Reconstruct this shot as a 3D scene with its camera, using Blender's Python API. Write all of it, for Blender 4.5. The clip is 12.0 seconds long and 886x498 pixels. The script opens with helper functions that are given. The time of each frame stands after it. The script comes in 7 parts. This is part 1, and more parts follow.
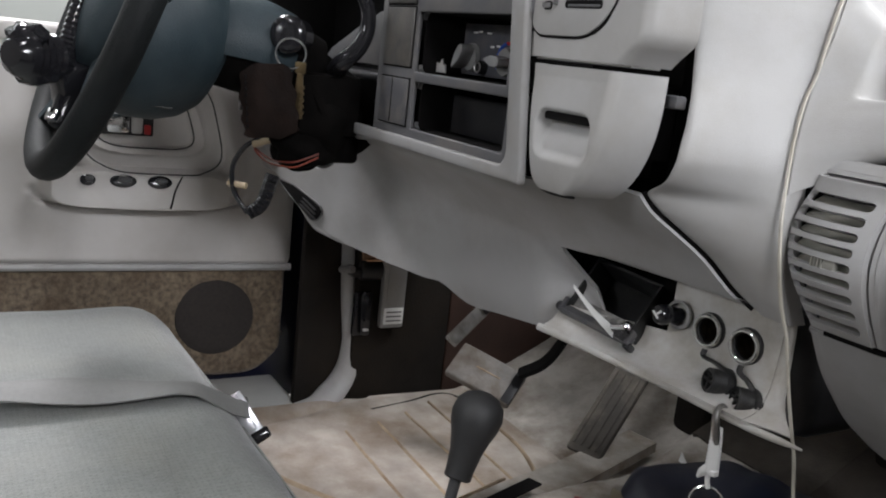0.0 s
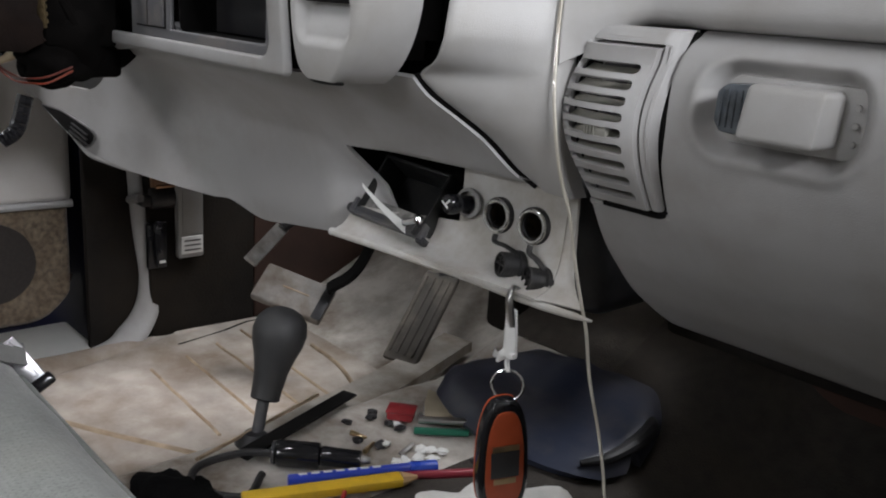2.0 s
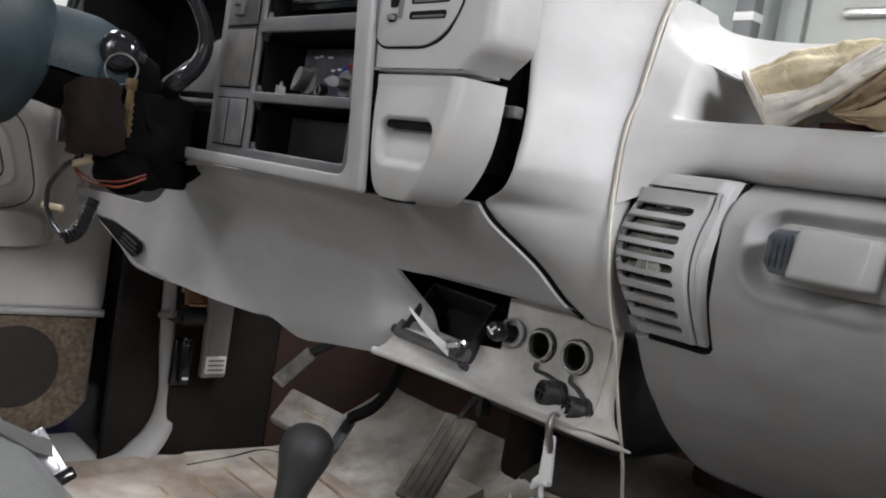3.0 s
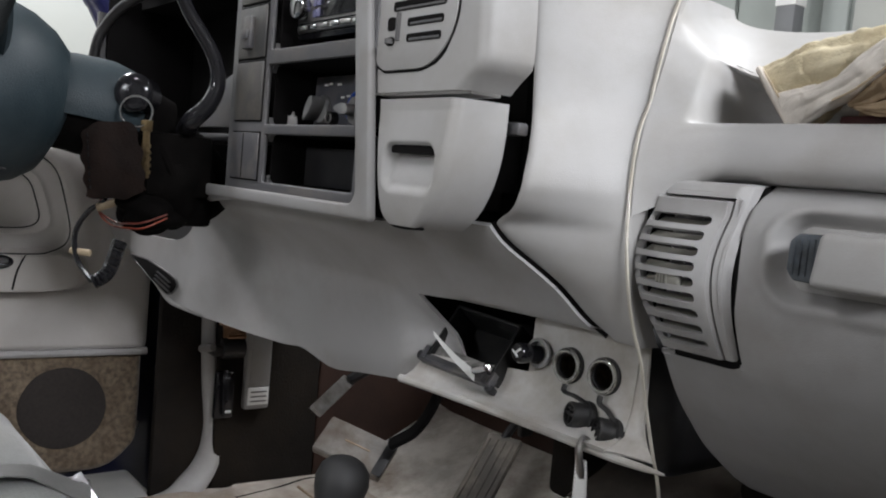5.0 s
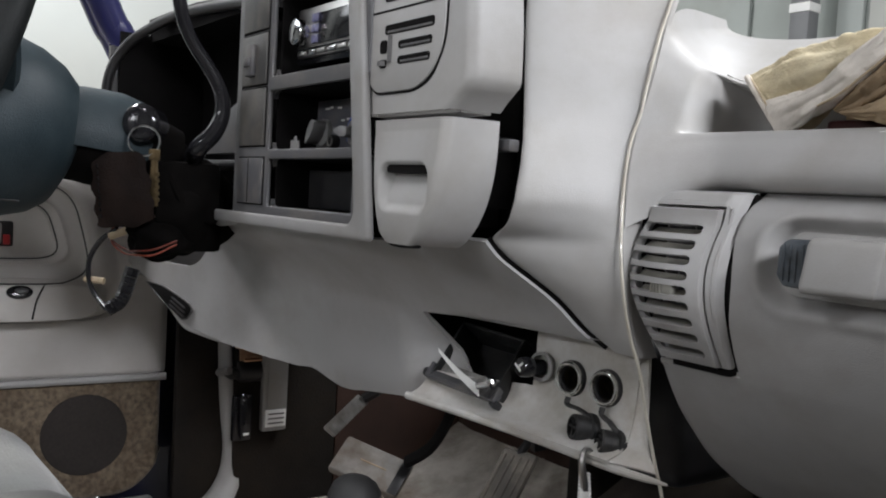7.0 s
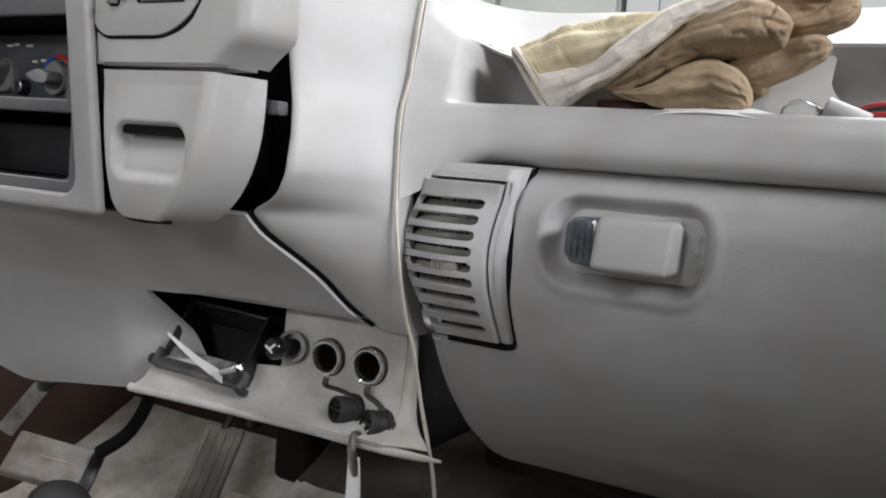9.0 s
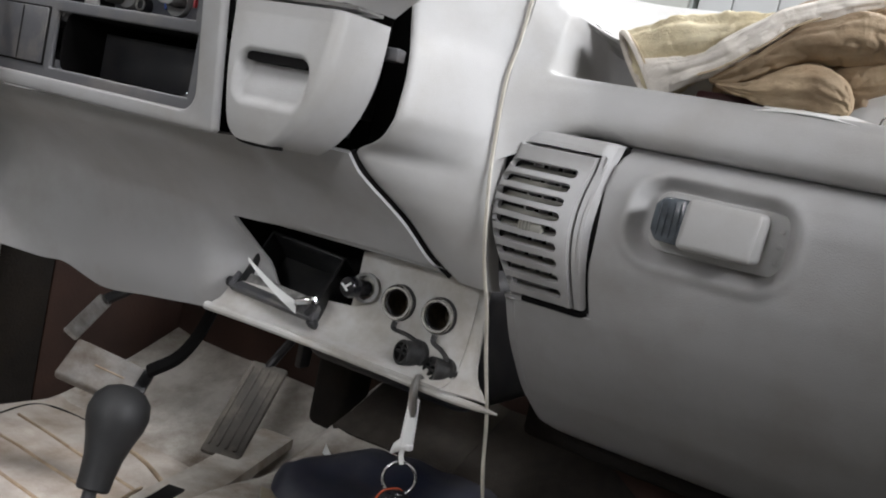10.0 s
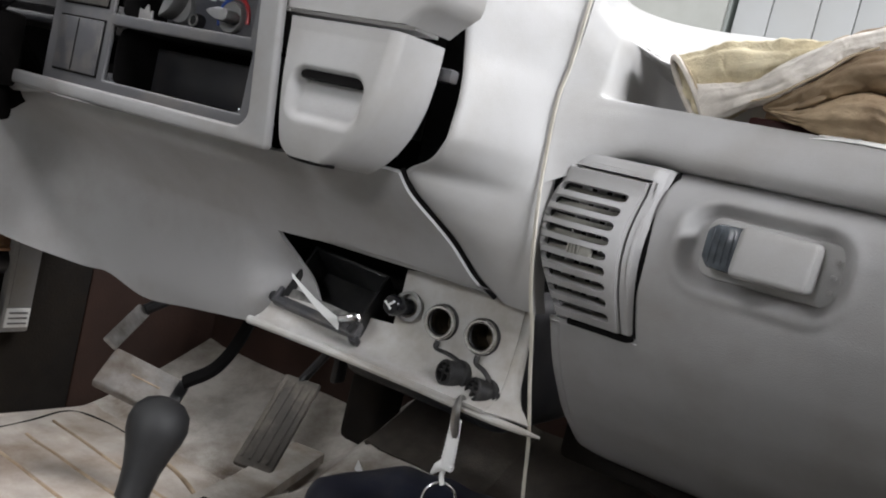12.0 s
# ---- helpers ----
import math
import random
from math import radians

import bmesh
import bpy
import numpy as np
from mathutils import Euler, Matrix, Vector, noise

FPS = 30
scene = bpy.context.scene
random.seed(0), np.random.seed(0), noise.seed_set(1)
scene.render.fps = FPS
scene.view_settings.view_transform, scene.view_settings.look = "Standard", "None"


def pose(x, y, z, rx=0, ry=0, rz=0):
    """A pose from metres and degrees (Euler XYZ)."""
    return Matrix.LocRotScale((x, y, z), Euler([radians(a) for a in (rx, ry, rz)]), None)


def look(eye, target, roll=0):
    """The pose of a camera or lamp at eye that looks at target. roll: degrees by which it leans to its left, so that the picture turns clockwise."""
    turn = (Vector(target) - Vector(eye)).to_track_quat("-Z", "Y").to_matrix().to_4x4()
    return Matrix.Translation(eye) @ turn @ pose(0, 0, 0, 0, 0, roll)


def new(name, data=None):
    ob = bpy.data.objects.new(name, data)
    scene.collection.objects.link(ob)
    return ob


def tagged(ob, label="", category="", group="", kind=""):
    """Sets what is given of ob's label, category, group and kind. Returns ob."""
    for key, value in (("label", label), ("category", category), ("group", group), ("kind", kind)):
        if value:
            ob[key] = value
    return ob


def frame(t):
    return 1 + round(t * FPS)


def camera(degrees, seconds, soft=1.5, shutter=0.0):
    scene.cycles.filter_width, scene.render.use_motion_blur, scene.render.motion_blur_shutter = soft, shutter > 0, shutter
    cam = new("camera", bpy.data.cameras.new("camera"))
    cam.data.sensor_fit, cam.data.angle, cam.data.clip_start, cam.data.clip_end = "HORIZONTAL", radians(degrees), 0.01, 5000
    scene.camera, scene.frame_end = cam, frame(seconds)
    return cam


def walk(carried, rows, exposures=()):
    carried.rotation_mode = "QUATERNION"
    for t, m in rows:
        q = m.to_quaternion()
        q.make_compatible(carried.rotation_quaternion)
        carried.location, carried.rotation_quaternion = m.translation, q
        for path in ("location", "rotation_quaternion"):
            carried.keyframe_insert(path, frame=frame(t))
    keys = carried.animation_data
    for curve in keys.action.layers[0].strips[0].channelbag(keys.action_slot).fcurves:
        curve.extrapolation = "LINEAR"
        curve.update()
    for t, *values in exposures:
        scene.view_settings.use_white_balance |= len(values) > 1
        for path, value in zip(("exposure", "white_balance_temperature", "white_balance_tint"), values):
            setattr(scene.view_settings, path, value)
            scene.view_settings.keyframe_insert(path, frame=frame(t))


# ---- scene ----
cam = camera(53.25, 12.0, soft=2.0)
PATH = [
    (0, 0.5221, -0.5967, 0.6608, 77.62, -6.29, 60.40),
    (0.5, 0.5050, -0.5660, 0.6320, 76.36, -3.20, 55.18),
    (1, 0.5218, -0.5376, 0.6327, 74.47, 1.15, 52.58),
    (1.5, 0.5205, -0.5220, 0.6326, 72.22, 2.10, 52.47),
    (2, 0.5216, -0.5403, 0.6274, 74.20, -3.71, 48.63),
    (2.5, 0.5006, -0.5882, 0.6149, 77.08, -10.28, 50.88),
    (3, 0.5233, -0.6045, 0.5835, 85.50, -9.23, 48.98),
    (3.5, 0.5199, -0.5815, 0.5988, 86.18, -7.58, 50.25),
    (3.7, 0.5235, -0.5712, 0.6019, 85.25, -6.53, 51.08),
    (5.3, 0.5360, -0.5624, 0.6003, 85.84, -5.06, 53.05),
    (5.5, 0.5428, -0.5677, 0.6008, 86.71, -5.17, 53.54),
    (6, 0.5525, -0.5533, 0.6051, 86.29, -3.46, 54.27),
    (6.5, 0.5499, -0.5548, 0.5994, 86.19, -4.23, 54.40),
    (6.7, 0.5541, -0.5444, 0.6003, 86.45, -3.51, 54.70),
    (8.3, 0.4752, -0.5899, 0.6076, 87.00, -6.11, 43.71),
    (8.5, 0.4485, -0.5920, 0.6160, 86.24, -5.97, 37.90),
    (9, 0.4311, -0.5811, 0.6143, 84.62, -4.48, 30.05),
    (9.5, 0.4182, -0.5956, 0.6061, 83.68, -6.84, 28.89),
    (10, 0.4080, -0.6314, 0.5841, 83.73, -12.38, 32.17),
    (10.5, 0.3737, -0.6390, 0.5885, 83.30, -17.11, 30.70),
    (11, 0.3670, -0.6376, 0.5877, 83.09, -18.08, 30.43),
    (11.5, 0.3828, -0.6324, 0.5903, 82.95, -15.31, 30.64),
    (12, 0.3899, -0.6417, 0.5842, 84.31, -13.63, 33.70),
]
walk(cam, [(t, pose(x, y, z, rx, ry, rz)) for t, x, y, z, rx, ry, rz in PATH], exposures=[(0.0, -0.26), (2.0, -0.20), (3.0, -0.01), (3.7, 0.05), (5.3, -0.28), (6.7, -0.32), (8.3, -0.04), (9.5, 0.03), (12.0, 0.06)])

# ---- light ----
world = bpy.data.worlds.new("garage_air")
scene.world = world
world.use_nodes = True
wn = world.node_tree.nodes
wn["Background"].inputs[0].default_value = (0.80, 0.86, 0.95, 1)
wn["Background"].inputs[1].default_value = 0.2


def area_light(name, eye, target, w, h, power, colour):
    data = bpy.data.lights.new(name, "AREA")
    data.shape, data.size, data.size_y, data.energy, data.color = "RECTANGLE", w, h, power, colour
    ob = new(name, data)
    ob.matrix_world = look(eye, target)
    return ob


# garage light from the right, over the driver's door and from the front; the rest are unseen fills, added: two behind
# the cab, one under its roof, one over the bonnet, one at the west wall
area_light("right_garage_light", (2.2, -0.35, 1.70), (0.05, 0.0, 0.5), 0.8, 0.4, 59.0, (0.94, 0.948, 1.0))
area_light("left_garage_light", (-1.30, -0.70, 1.90), (-0.42, 0.02, 0.12), 0.5, 0.4, 47.0, (0.98, 0.965, 1.0))
area_light("rear_left_fill", (-1.95, -1.45, 1.62), (-0.30, 0.05, 0.25), 0.9, 0.5, 7.5, (0.92, 0.955, 1.0))
area_light("rear_fill", (0.20, -2.10, 1.20), (-0.20, -0.05, 0.40), 0.30, 0.25, 11.6, (0.94, 0.95, 1.0))
area_light("dome_fill", (-0.12, -0.62, 1.265), (-0.12, -0.55, 0.4), 0.14, 0.09, 2.2, (0.98, 0.965, 1.0))
area_light("front_garage_light", (0.3, 0.75, 2.2), (0.1, 0.0, 0.6), 1.2, 0.3, 39.0, (0.955, 0.965, 1.0))
area_light("bonnet_fill", (0.9, 1.25, 2.3), (0.75, 0.9, 0.0), 1.3, 0.3, 17.0, (0.98, 0.97, 1.0))
area_light("west_wall_fill", (-2.3, -0.2, 2.2), (-3.2, 0.2, 0.9), 1.2, 0.4, 74.0, (0.98, 0.98, 1.0))

# ---- materials ----
def material(name, colour, rough=0.5, metal=0.0, vary=0.08, scale=40.0, grain=0.0, grain_scale=900.0, dirt=None, dirt_amount=0.3, dirt_scale=6.0, spec=0.5, coat=0.0, sheen=0.0, relief=0.0, relief_scale=50.0, dirt_from=0.45):
    m = bpy.data.materials.new(name)
    m.use_nodes = True
    nt = m.node_tree
    n, l = nt.nodes, nt.links
    b = n["Principled BSDF"]
    b.inputs["Metallic"].default_value = metal
    b.inputs["Specular IOR Level"].default_value = spec
    b.inputs["Coat Weight"].default_value = coat
    b.inputs["Sheen Weight"].default_value = sheen
    tc = n.new("ShaderNodeTexCoord")
    big = n.new("ShaderNodeTexNoise")
    big.inputs["Scale"].default_value = scale
    big.inputs["Detail"].default_value = 6
    l.new(tc.outputs["Object"], big.inputs["Vector"])
    ramp = n.new("ShaderNodeValToRGB")
    c = colour
    ramp.color_ramp.elements[0].position, ramp.color_ramp.elements[1].position = 0.3, 0.7
    ramp.color_ramp.elements[0].color = (*[max(0, v * (1 - vary)) for v in c], 1)
    ramp.color_ramp.elements[1].color = (*[min(1, v * (1 + vary)) for v in c], 1)
    l.new(big.outputs["Fac"], ramp.inputs["Fac"])
    out = ramp.outputs["Color"]
    if dirt:
        dn = n.new("ShaderNodeTexNoise")
        dn.inputs["Scale"].default_value = dirt_scale
        dn.inputs["Detail"].default_value = 9
        dn.inputs["Roughness"].default_value = 0.65
        l.new(tc.outputs["Object"], dn.inputs["Vector"])
        dr = n.new("ShaderNodeMapRange")
        dr.inputs["From Min"].default_value, dr.inputs["From Max"].default_value = dirt_from, dirt_from + 0.3
        dr.inputs["To Max"].default_value = dirt_amount
        l.new(dn.outputs["Fac"], dr.inputs["Value"])
        mix = n.new("ShaderNodeMix")
        mix.data_type = "RGBA"
        mix.inputs["B"].default_value = (*dirt, 1)
        l.new(dr.outputs["Result"], mix.inputs["Factor"])
        l.new(out, mix.inputs["A"])
        out = mix.outputs["Result"]
    l.new(out, b.inputs["Base Color"])
    rr = n.new("ShaderNodeMapRange")
    rr.inputs["To Min"].default_value, rr.inputs["To Max"].default_value = max(0.02, rough - 0.08), min(1, rough + 0.08)
    l.new(big.outputs["Fac"], rr.inputs["Value"])
    l.new(rr.outputs["Result"], b.inputs["Roughness"])
    if grain:
        fine = n.new("ShaderNodeTexNoise")
        fine.inputs["Scale"].default_value = grain_scale
        fine.inputs["Detail"].default_value = 3
        l.new(tc.outputs["Object"], fine.inputs["Vector"])
        bump = n.new("ShaderNodeBump")
        bump.inputs["Strength"].default_value = grain
        bump.inputs["Distance"].default_value = 0.001
        l.new(fine.outputs["Fac"], bump.inputs["Height"])
        l.new(bump.outputs["Normal"], b.inputs["Normal"])
        if relief:
            fold = n.new("ShaderNodeTexNoise")
            fold.inputs["Scale"].default_value = relief_scale
            fold.inputs["Detail"].default_value = 5
            fold.inputs["Distortion"].default_value = 1.2
            l.new(tc.outputs["Object"], fold.inputs["Vector"])
            crease = n.new("ShaderNodeBump")
            crease.inputs["Strength"].default_value = 1.0
            crease.inputs["Distance"].default_value = relief
            l.new(fold.outputs["Fac"], crease.inputs["Height"])
            l.new(crease.outputs["Normal"], bump.inputs["Normal"])
    return m


DUST = (0.34, 0.29, 0.22)
GREY = material("grey_dash_plastic", (0.375, 0.372, 0.368), 0.5, vary=0.05, scale=9, grain=0.25, dirt=(0.24, 0.212, 0.178), dirt_amount=0.42, dirt_scale=13, dirt_from=0.43)
PALE = material("pale_trim_plastic", (0.415, 0.412, 0.405), 0.45, vary=0.05, scale=14, grain=0.18, dirt=(0.27, 0.24, 0.20), dirt_amount=0.42, dirt_scale=11, dirt_from=0.42)
BUTTON = material("blue_grey_button", (0.085, 0.098, 0.112), 0.2, vary=0.4, scale=90)
DUSTY = material("dusty_vane_plastic", (0.26, 0.255, 0.225), 0.7, vary=0.12, scale=60, grain=0.3, dirt=DUST, dirt_amount=0.4, dirt_scale=60)
BEZEL = material("bezel_plastic", (0.092, 0.092, 0.096), 0.42, vary=0.06, scale=16, grain=0.15, dirt=DUST, dirt_amount=0.2, dirt_scale=22)
SWITCH = material("switch_grey_plastic", (0.058, 0.057, 0.056), 0.42, vary=0.08, scale=24, grain=0.15, dirt=DUST, dirt_amount=0.25, dirt_scale=26)
SLATE = material("slate_switch_plastic", (0.075, 0.075, 0.08), 0.45, vary=0.1, scale=30, grain=0.2, dirt=DUST, dirt_amount=0.3, dirt_scale=30)
BLACK = material("black_plastic", (0.018, 0.018, 0.02), 0.45, vary=0.2, scale=40, grain=0.2, dirt=(0.08, 0.07, 0.06), dirt_amount=0.25, dirt_scale=30)
GLOSSBLACK = material("gloss_black", (0.012, 0.012, 0.014), 0.15, vary=0.2, scale=40)
# near-black: puts the shade of cavities, gaps and slots into the colour
VOID = material("shade_black", (0.009, 0.0085, 0.0085), 0.9, vary=0.3, scale=20, spec=0.08)
KNOBBLACK = material("shifter_rubber", (0.034, 0.0345, 0.0355), 0.5, vary=0.2, scale=40, grain=0.3, dirt=(0.035, 0.032, 0.03), dirt_amount=0.4, dirt_scale=25)
CHROME = material("chrome", (0.75, 0.75, 0.76), 0.16, metal=1.0, vary=0.08, scale=60)
STEEL = material("dull_steel", (0.5, 0.49, 0.48), 0.35, metal=1.0, vary=0.15, scale=50)
BRASS = material("worn_brass", (0.45, 0.34, 0.2), 0.35, metal=1.0, vary=0.2, scale=80)
WHITE = material("white_paper", (0.78, 0.78, 0.76), 0.7, vary=0.04, scale=30)
RED = material("red_plastic", (0.45, 0.03, 0.035), 0.4, vary=0.1, scale=40)
ORANGE = material("orange_plastic", (0.42, 0.075, 0.025), 0.38, vary=0.12, scale=60, grain=0.1)
KEYLILAC = material("lilac_key", (0.20, 0.20, 0.34), 0.3, vary=0.2, scale=200)
LAMPBLUE = material("blue_print", (0.03, 0.09, 0.40), 0.4, vary=0.1)
LEATHER = material("blue_grey_leather", (0.016, 0.027, 0.033), 0.5, vary=0.15, scale=14, grain=0.5, grain_scale=500, dirt=(0.07, 0.085, 0.09), dirt_amount=0.3, dirt_scale=12, spec=0.3)

RIMLEATHER = material("black_rim_leather", (0.006, 0.0075, 0.008), 0.6, vary=0.3, scale=20, grain=0.6, grain_scale=400, dirt=(0.022, 0.022, 0.02), dirt_amount=0.4, dirt_scale=14, spec=0.18)
SURROUND = material("worn_surround_plastic", (0.27, 0.268, 0.265), 0.42, vary=0.06, scale=14, grain=0.18, dirt=(0.17, 0.14, 0.10), dirt_amount=0.4, dirt_scale=16, dirt_from=0.44)

# ---- builders ----
def finish(name, bm, mat, smooth=35.0):
    bmesh.ops.recalc_face_normals(bm, faces=bm.faces)
    me = bpy.data.meshes.new(name)
    bm.to_mesh(me)
    bm.free()
    me.polygons.foreach_set("use_smooth", [True] * len(me.polygons))
    me.set_sharp_from_angle(angle=radians(smooth))
    me.materials.append(mat)
    return me


def part(name, bm, mat, parent=None, label="", smooth=35.0):
    ob = new(name, finish(name, bm, mat, smooth))
    if parent is not None:
        ob.parent = parent
        ob.matrix_parent_inverse = parent.matrix_basis.inverted()
    if label:
        ob["label"] = label
    return ob


def thing(name, label, category, at=(0, 0, 0), group="", kind=""):
    ob = new(name)
    ob.location = at
    ob.empty_display_size = 0.02
    return tagged(ob, label, category, group, kind)


def join(*bms):
    out = bms[0]
    for b in bms[1:]:
        me = bpy.data.meshes.new("tmp")
        b.to_mesh(me)
        b.free()
        out.from_mesh(me)
        bpy.data.meshes.remove(me)
    return out


def moved(bm, m):
    bmesh.ops.transform(bm, matrix=m, verts=bm.verts)
    return bm


def box(x0, x1, y0, y1, z0, z1, bevel=0.0, seg=2):
    bm = bmesh.new()
    bmesh.ops.create_cube(bm, size=1, matrix=Matrix.Translation(((x0 + x1) / 2, (y0 + y1) / 2, (z0 + z1) / 2)) @ Matrix.Diagonal((abs(x1 - x0), abs(y1 - y0), abs(z1 - z0), 1)))
    if bevel:
        bmesh.ops.bevel(bm, geom=bm.edges[:], offset=bevel, segments=seg, affect="EDGES", profile=0.5, clamp_overlap=True)
    return bm


def rod(a, b, r0, r1=None, seg=16, bevel=0.0):
    a, b = Vector(a), Vector(b)
    d = b - a
    bm = bmesh.new()
    bmesh.ops.create_cone(bm, cap_ends=True, segments=seg, radius1=r0, radius2=r0 if r1 is None else r1, depth=d.length)
    if bevel:
        bmesh.ops.bevel(bm, geom=[e for e in bm.edges if any(len(f.verts) > 4 for f in e.link_faces)], offset=bevel, segments=2, affect="EDGES", profile=0.5)
    return moved(bm, Matrix.Translation((a + b) / 2) @ d.to_track_quat("Z", "Y").to_matrix().to_4x4())


def spline(pts, n):
    """Catmull-Rom through the points, n steps a span."""
    p = [Vector(q) for q in pts]
    p = [2 * p[0] - p[1]] + p + [2 * p[-1] - p[-2]]
    out = []
    for i in range(1, len(p) - 2):
        a, b, c, d = p[i - 1:i + 3]
        for k in range(n):
            t = k / n
            out.append(0.5 * (2 * b + (c - a) * t + (2 * a - 5 * b + 4 * c - d) * t * t + (3 * b - a - 3 * c + d) * t ** 3))
    return out + [p[-2]]


def tube(pts, r, n=6, seg=8, radii=None, flat=1.0):
    """A round (or flattened) rod along a smooth line."""
    line = spline(pts, n)
    bm = bmesh.new()
    rings, side = [], None
    for i, q in enumerate(line):
        d = (line[min(i + 1, len(line) - 1)] - line[max(i - 1, 0)]).normalized()
        if side is None:
            side = d.orthogonal().normalized()
        side = (side - d * side.dot(d)).normalized()
        up = d.cross(side)
        k = i / (len(line) - 1) * (len(radii) - 1) if radii else 0
        rr = r if not radii else radii[int(k)] + (radii[min(int(k) + 1, len(radii) - 1)] - radii[int(k)]) * (k - int(k))
        rings.append([bm.verts.new(q + rr * (math.cos(2 * math.pi * j / seg) * side + flat * math.sin(2 * math.pi * j / seg) * up)) for j in range(seg)])
    for a, b in zip(rings, rings[1:]):
        for j in range(seg):
            bm.faces.new((a[j], a[(j + 1) % seg], b[(j + 1) % seg], b[j]))
    bm.faces.new(rings[0][::-1])
    bm.faces.new(rings[-1])
    return bm


def sheet(rows, thick=0.003, hole=None):
    """A curved panel of the given grid of points, with thickness away from its normal side. hole(i, j) leaves a cell out."""
    g = [[Vector(p) for p in r] for r in rows]
    ni, nj = len(g), len(g[0])
    nrm = [[None] * nj for _ in range(ni)]
    for i in range(ni):
        for j in range(nj):
            du = g[min(i + 1, ni - 1)][j] - g[max(i - 1, 0)][j]
            dv = g[i][min(j + 1, nj - 1)] - g[i][max(j - 1, 0)]
            c = du.cross(dv)
            nrm[i][j] = c.normalized() if c.length > 1e-12 else Vector((0, -1, 0))
    bm = bmesh.new()
    front = [[bm.verts.new(g[i][j]) for j in range(nj)] for i in range(ni)]
    back = [[bm.verts.new(g[i][j] - nrm[i][j] * thick) for j in range(nj)] for i in range(ni)]
    keep = {(i, j) for i in range(ni - 1) for j in range(nj - 1) if not (hole and hole(i, j))}
    for i, j in keep:
        bm.faces.new((front[i][j], front[i + 1][j], front[i + 1][j + 1], front[i][j + 1]))
        bm.faces.new((back[i][j], back[i][j + 1], back[i + 1][j + 1], back[i + 1][j]))
        for (di, dj), (a, b) in {(-1, 0): ((0, 0), (0, 1)), (1, 0): ((1, 1), (1, 0)), (0, -1): ((1, 0), (0, 0)), (0, 1): ((0, 1), (1, 1))}.items():
            if (i + di, j + dj) not in keep:
                p, q = (i + a[0], j + a[1]), (i + b[0], j + b[1])
                bm.faces.new((front[p[0]][p[1]], front[q[0]][q[1]], back[q[0]][q[1]], back[p[0]][p[1]]))
    loose = [v for v in bm.verts if not v.link_faces]
    bmesh.ops.delete(bm, geom=loose, context="VERTS")
    return bm


def plate(xs, zs, y, depth, holes, bevel=0.002):
    """An upright plate facing -y, cut by rectangular holes (x0, x1, z0, z1)."""
    xs = sorted(set(xs) | {v for h in holes for v in h[:2]})
    zs = sorted(set(zs) | {v for h in holes for v in h[2:]})

    def gone(i, j):
        cx, cz = (xs[i] + xs[i + 1]) / 2, (zs[j] + zs[j + 1]) / 2
        return any(h[0] < cx < h[1] and h[2] < cz < h[3] for h in holes)
    bm = sheet([[(x, y, z) for z in zs] for x in xs], -depth, gone)
    bmesh.ops.recalc_face_normals(bm, faces=bm.faces)
    bmesh.ops.dissolve_limit(bm, angle_limit=0.01, verts=bm.verts, edges=bm.edges)
    if bevel:
        e = [q for q in bm.edges if len(q.link_faces) == 2 and q.calc_face_angle(0) > 0.5]
        bmesh.ops.bevel(bm, geom=e, offset=bevel, segments=3, affect="EDGES", profile=0.5, clamp_overlap=True)
    return bm


def outline(pts, y0, y1, bevel=0.0, seg=2):
    """A prism of an outline in x and z, from y0 to y1."""
    bm = bmesh.new()
    a = [bm.verts.new((x, y0, z)) for x, z in pts]
    f = bm.faces.new(a)
    r = bmesh.ops.extrude_face_region(bm, geom=[f])
    bmesh.ops.translate(bm, vec=(0, y1 - y0, 0), verts=[v for v in r["geom"] if isinstance(v, bmesh.types.BMVert)])
    if bevel:
        bmesh.ops.recalc_face_normals(bm, faces=bm.faces)
        bmesh.ops.bevel(bm, geom=[e for e in bm.edges if e.calc_face_angle(0) > 0.6], offset=bevel, segments=seg, affect="EDGES", profile=0.5, clamp_overlap=True)
    return bm


def round_rect(x0, x1, z0, z1, r, n=5):
    out = []
    for cx, cz, a in ((x1 - r, z1 - r, 0), (x0 + r, z1 - r, 90), (x0 + r, z0 + r, 180), (x1 - r, z0 + r, 270)):
        out += [(cx + r * math.cos(radians(a + 90 * k / n)), cz + r * math.sin(radians(a + 90 * k / n))) for k in range(n + 1)]
    return out


def ring(at, axis, r, wire, seg=32, sides=10, squash=1.0):
    bm = bmesh.new()
    rows = []
    for i in range(seg):
        a = 2 * math.pi * i / seg
        d = Vector((math.cos(a), math.sin(a), 0))
        rows.append([bm.verts.new(d * (r + wire * math.cos(2 * math.pi * j / sides)) + Vector((0, 0, squash * wire * math.sin(2 * math.pi * j / sides)))) for j in range(sides)])
    for i in range(seg):
        for j in range(sides):
            bm.faces.new((rows[i][j], rows[(i + 1) % seg][j], rows[(i + 1) % seg][(j + 1) % sides], rows[i][(j + 1) % sides]))
    return moved(bm, Matrix.Translation(at) @ Vector(axis).to_track_quat("Z", "Y").to_matrix().to_4x4())


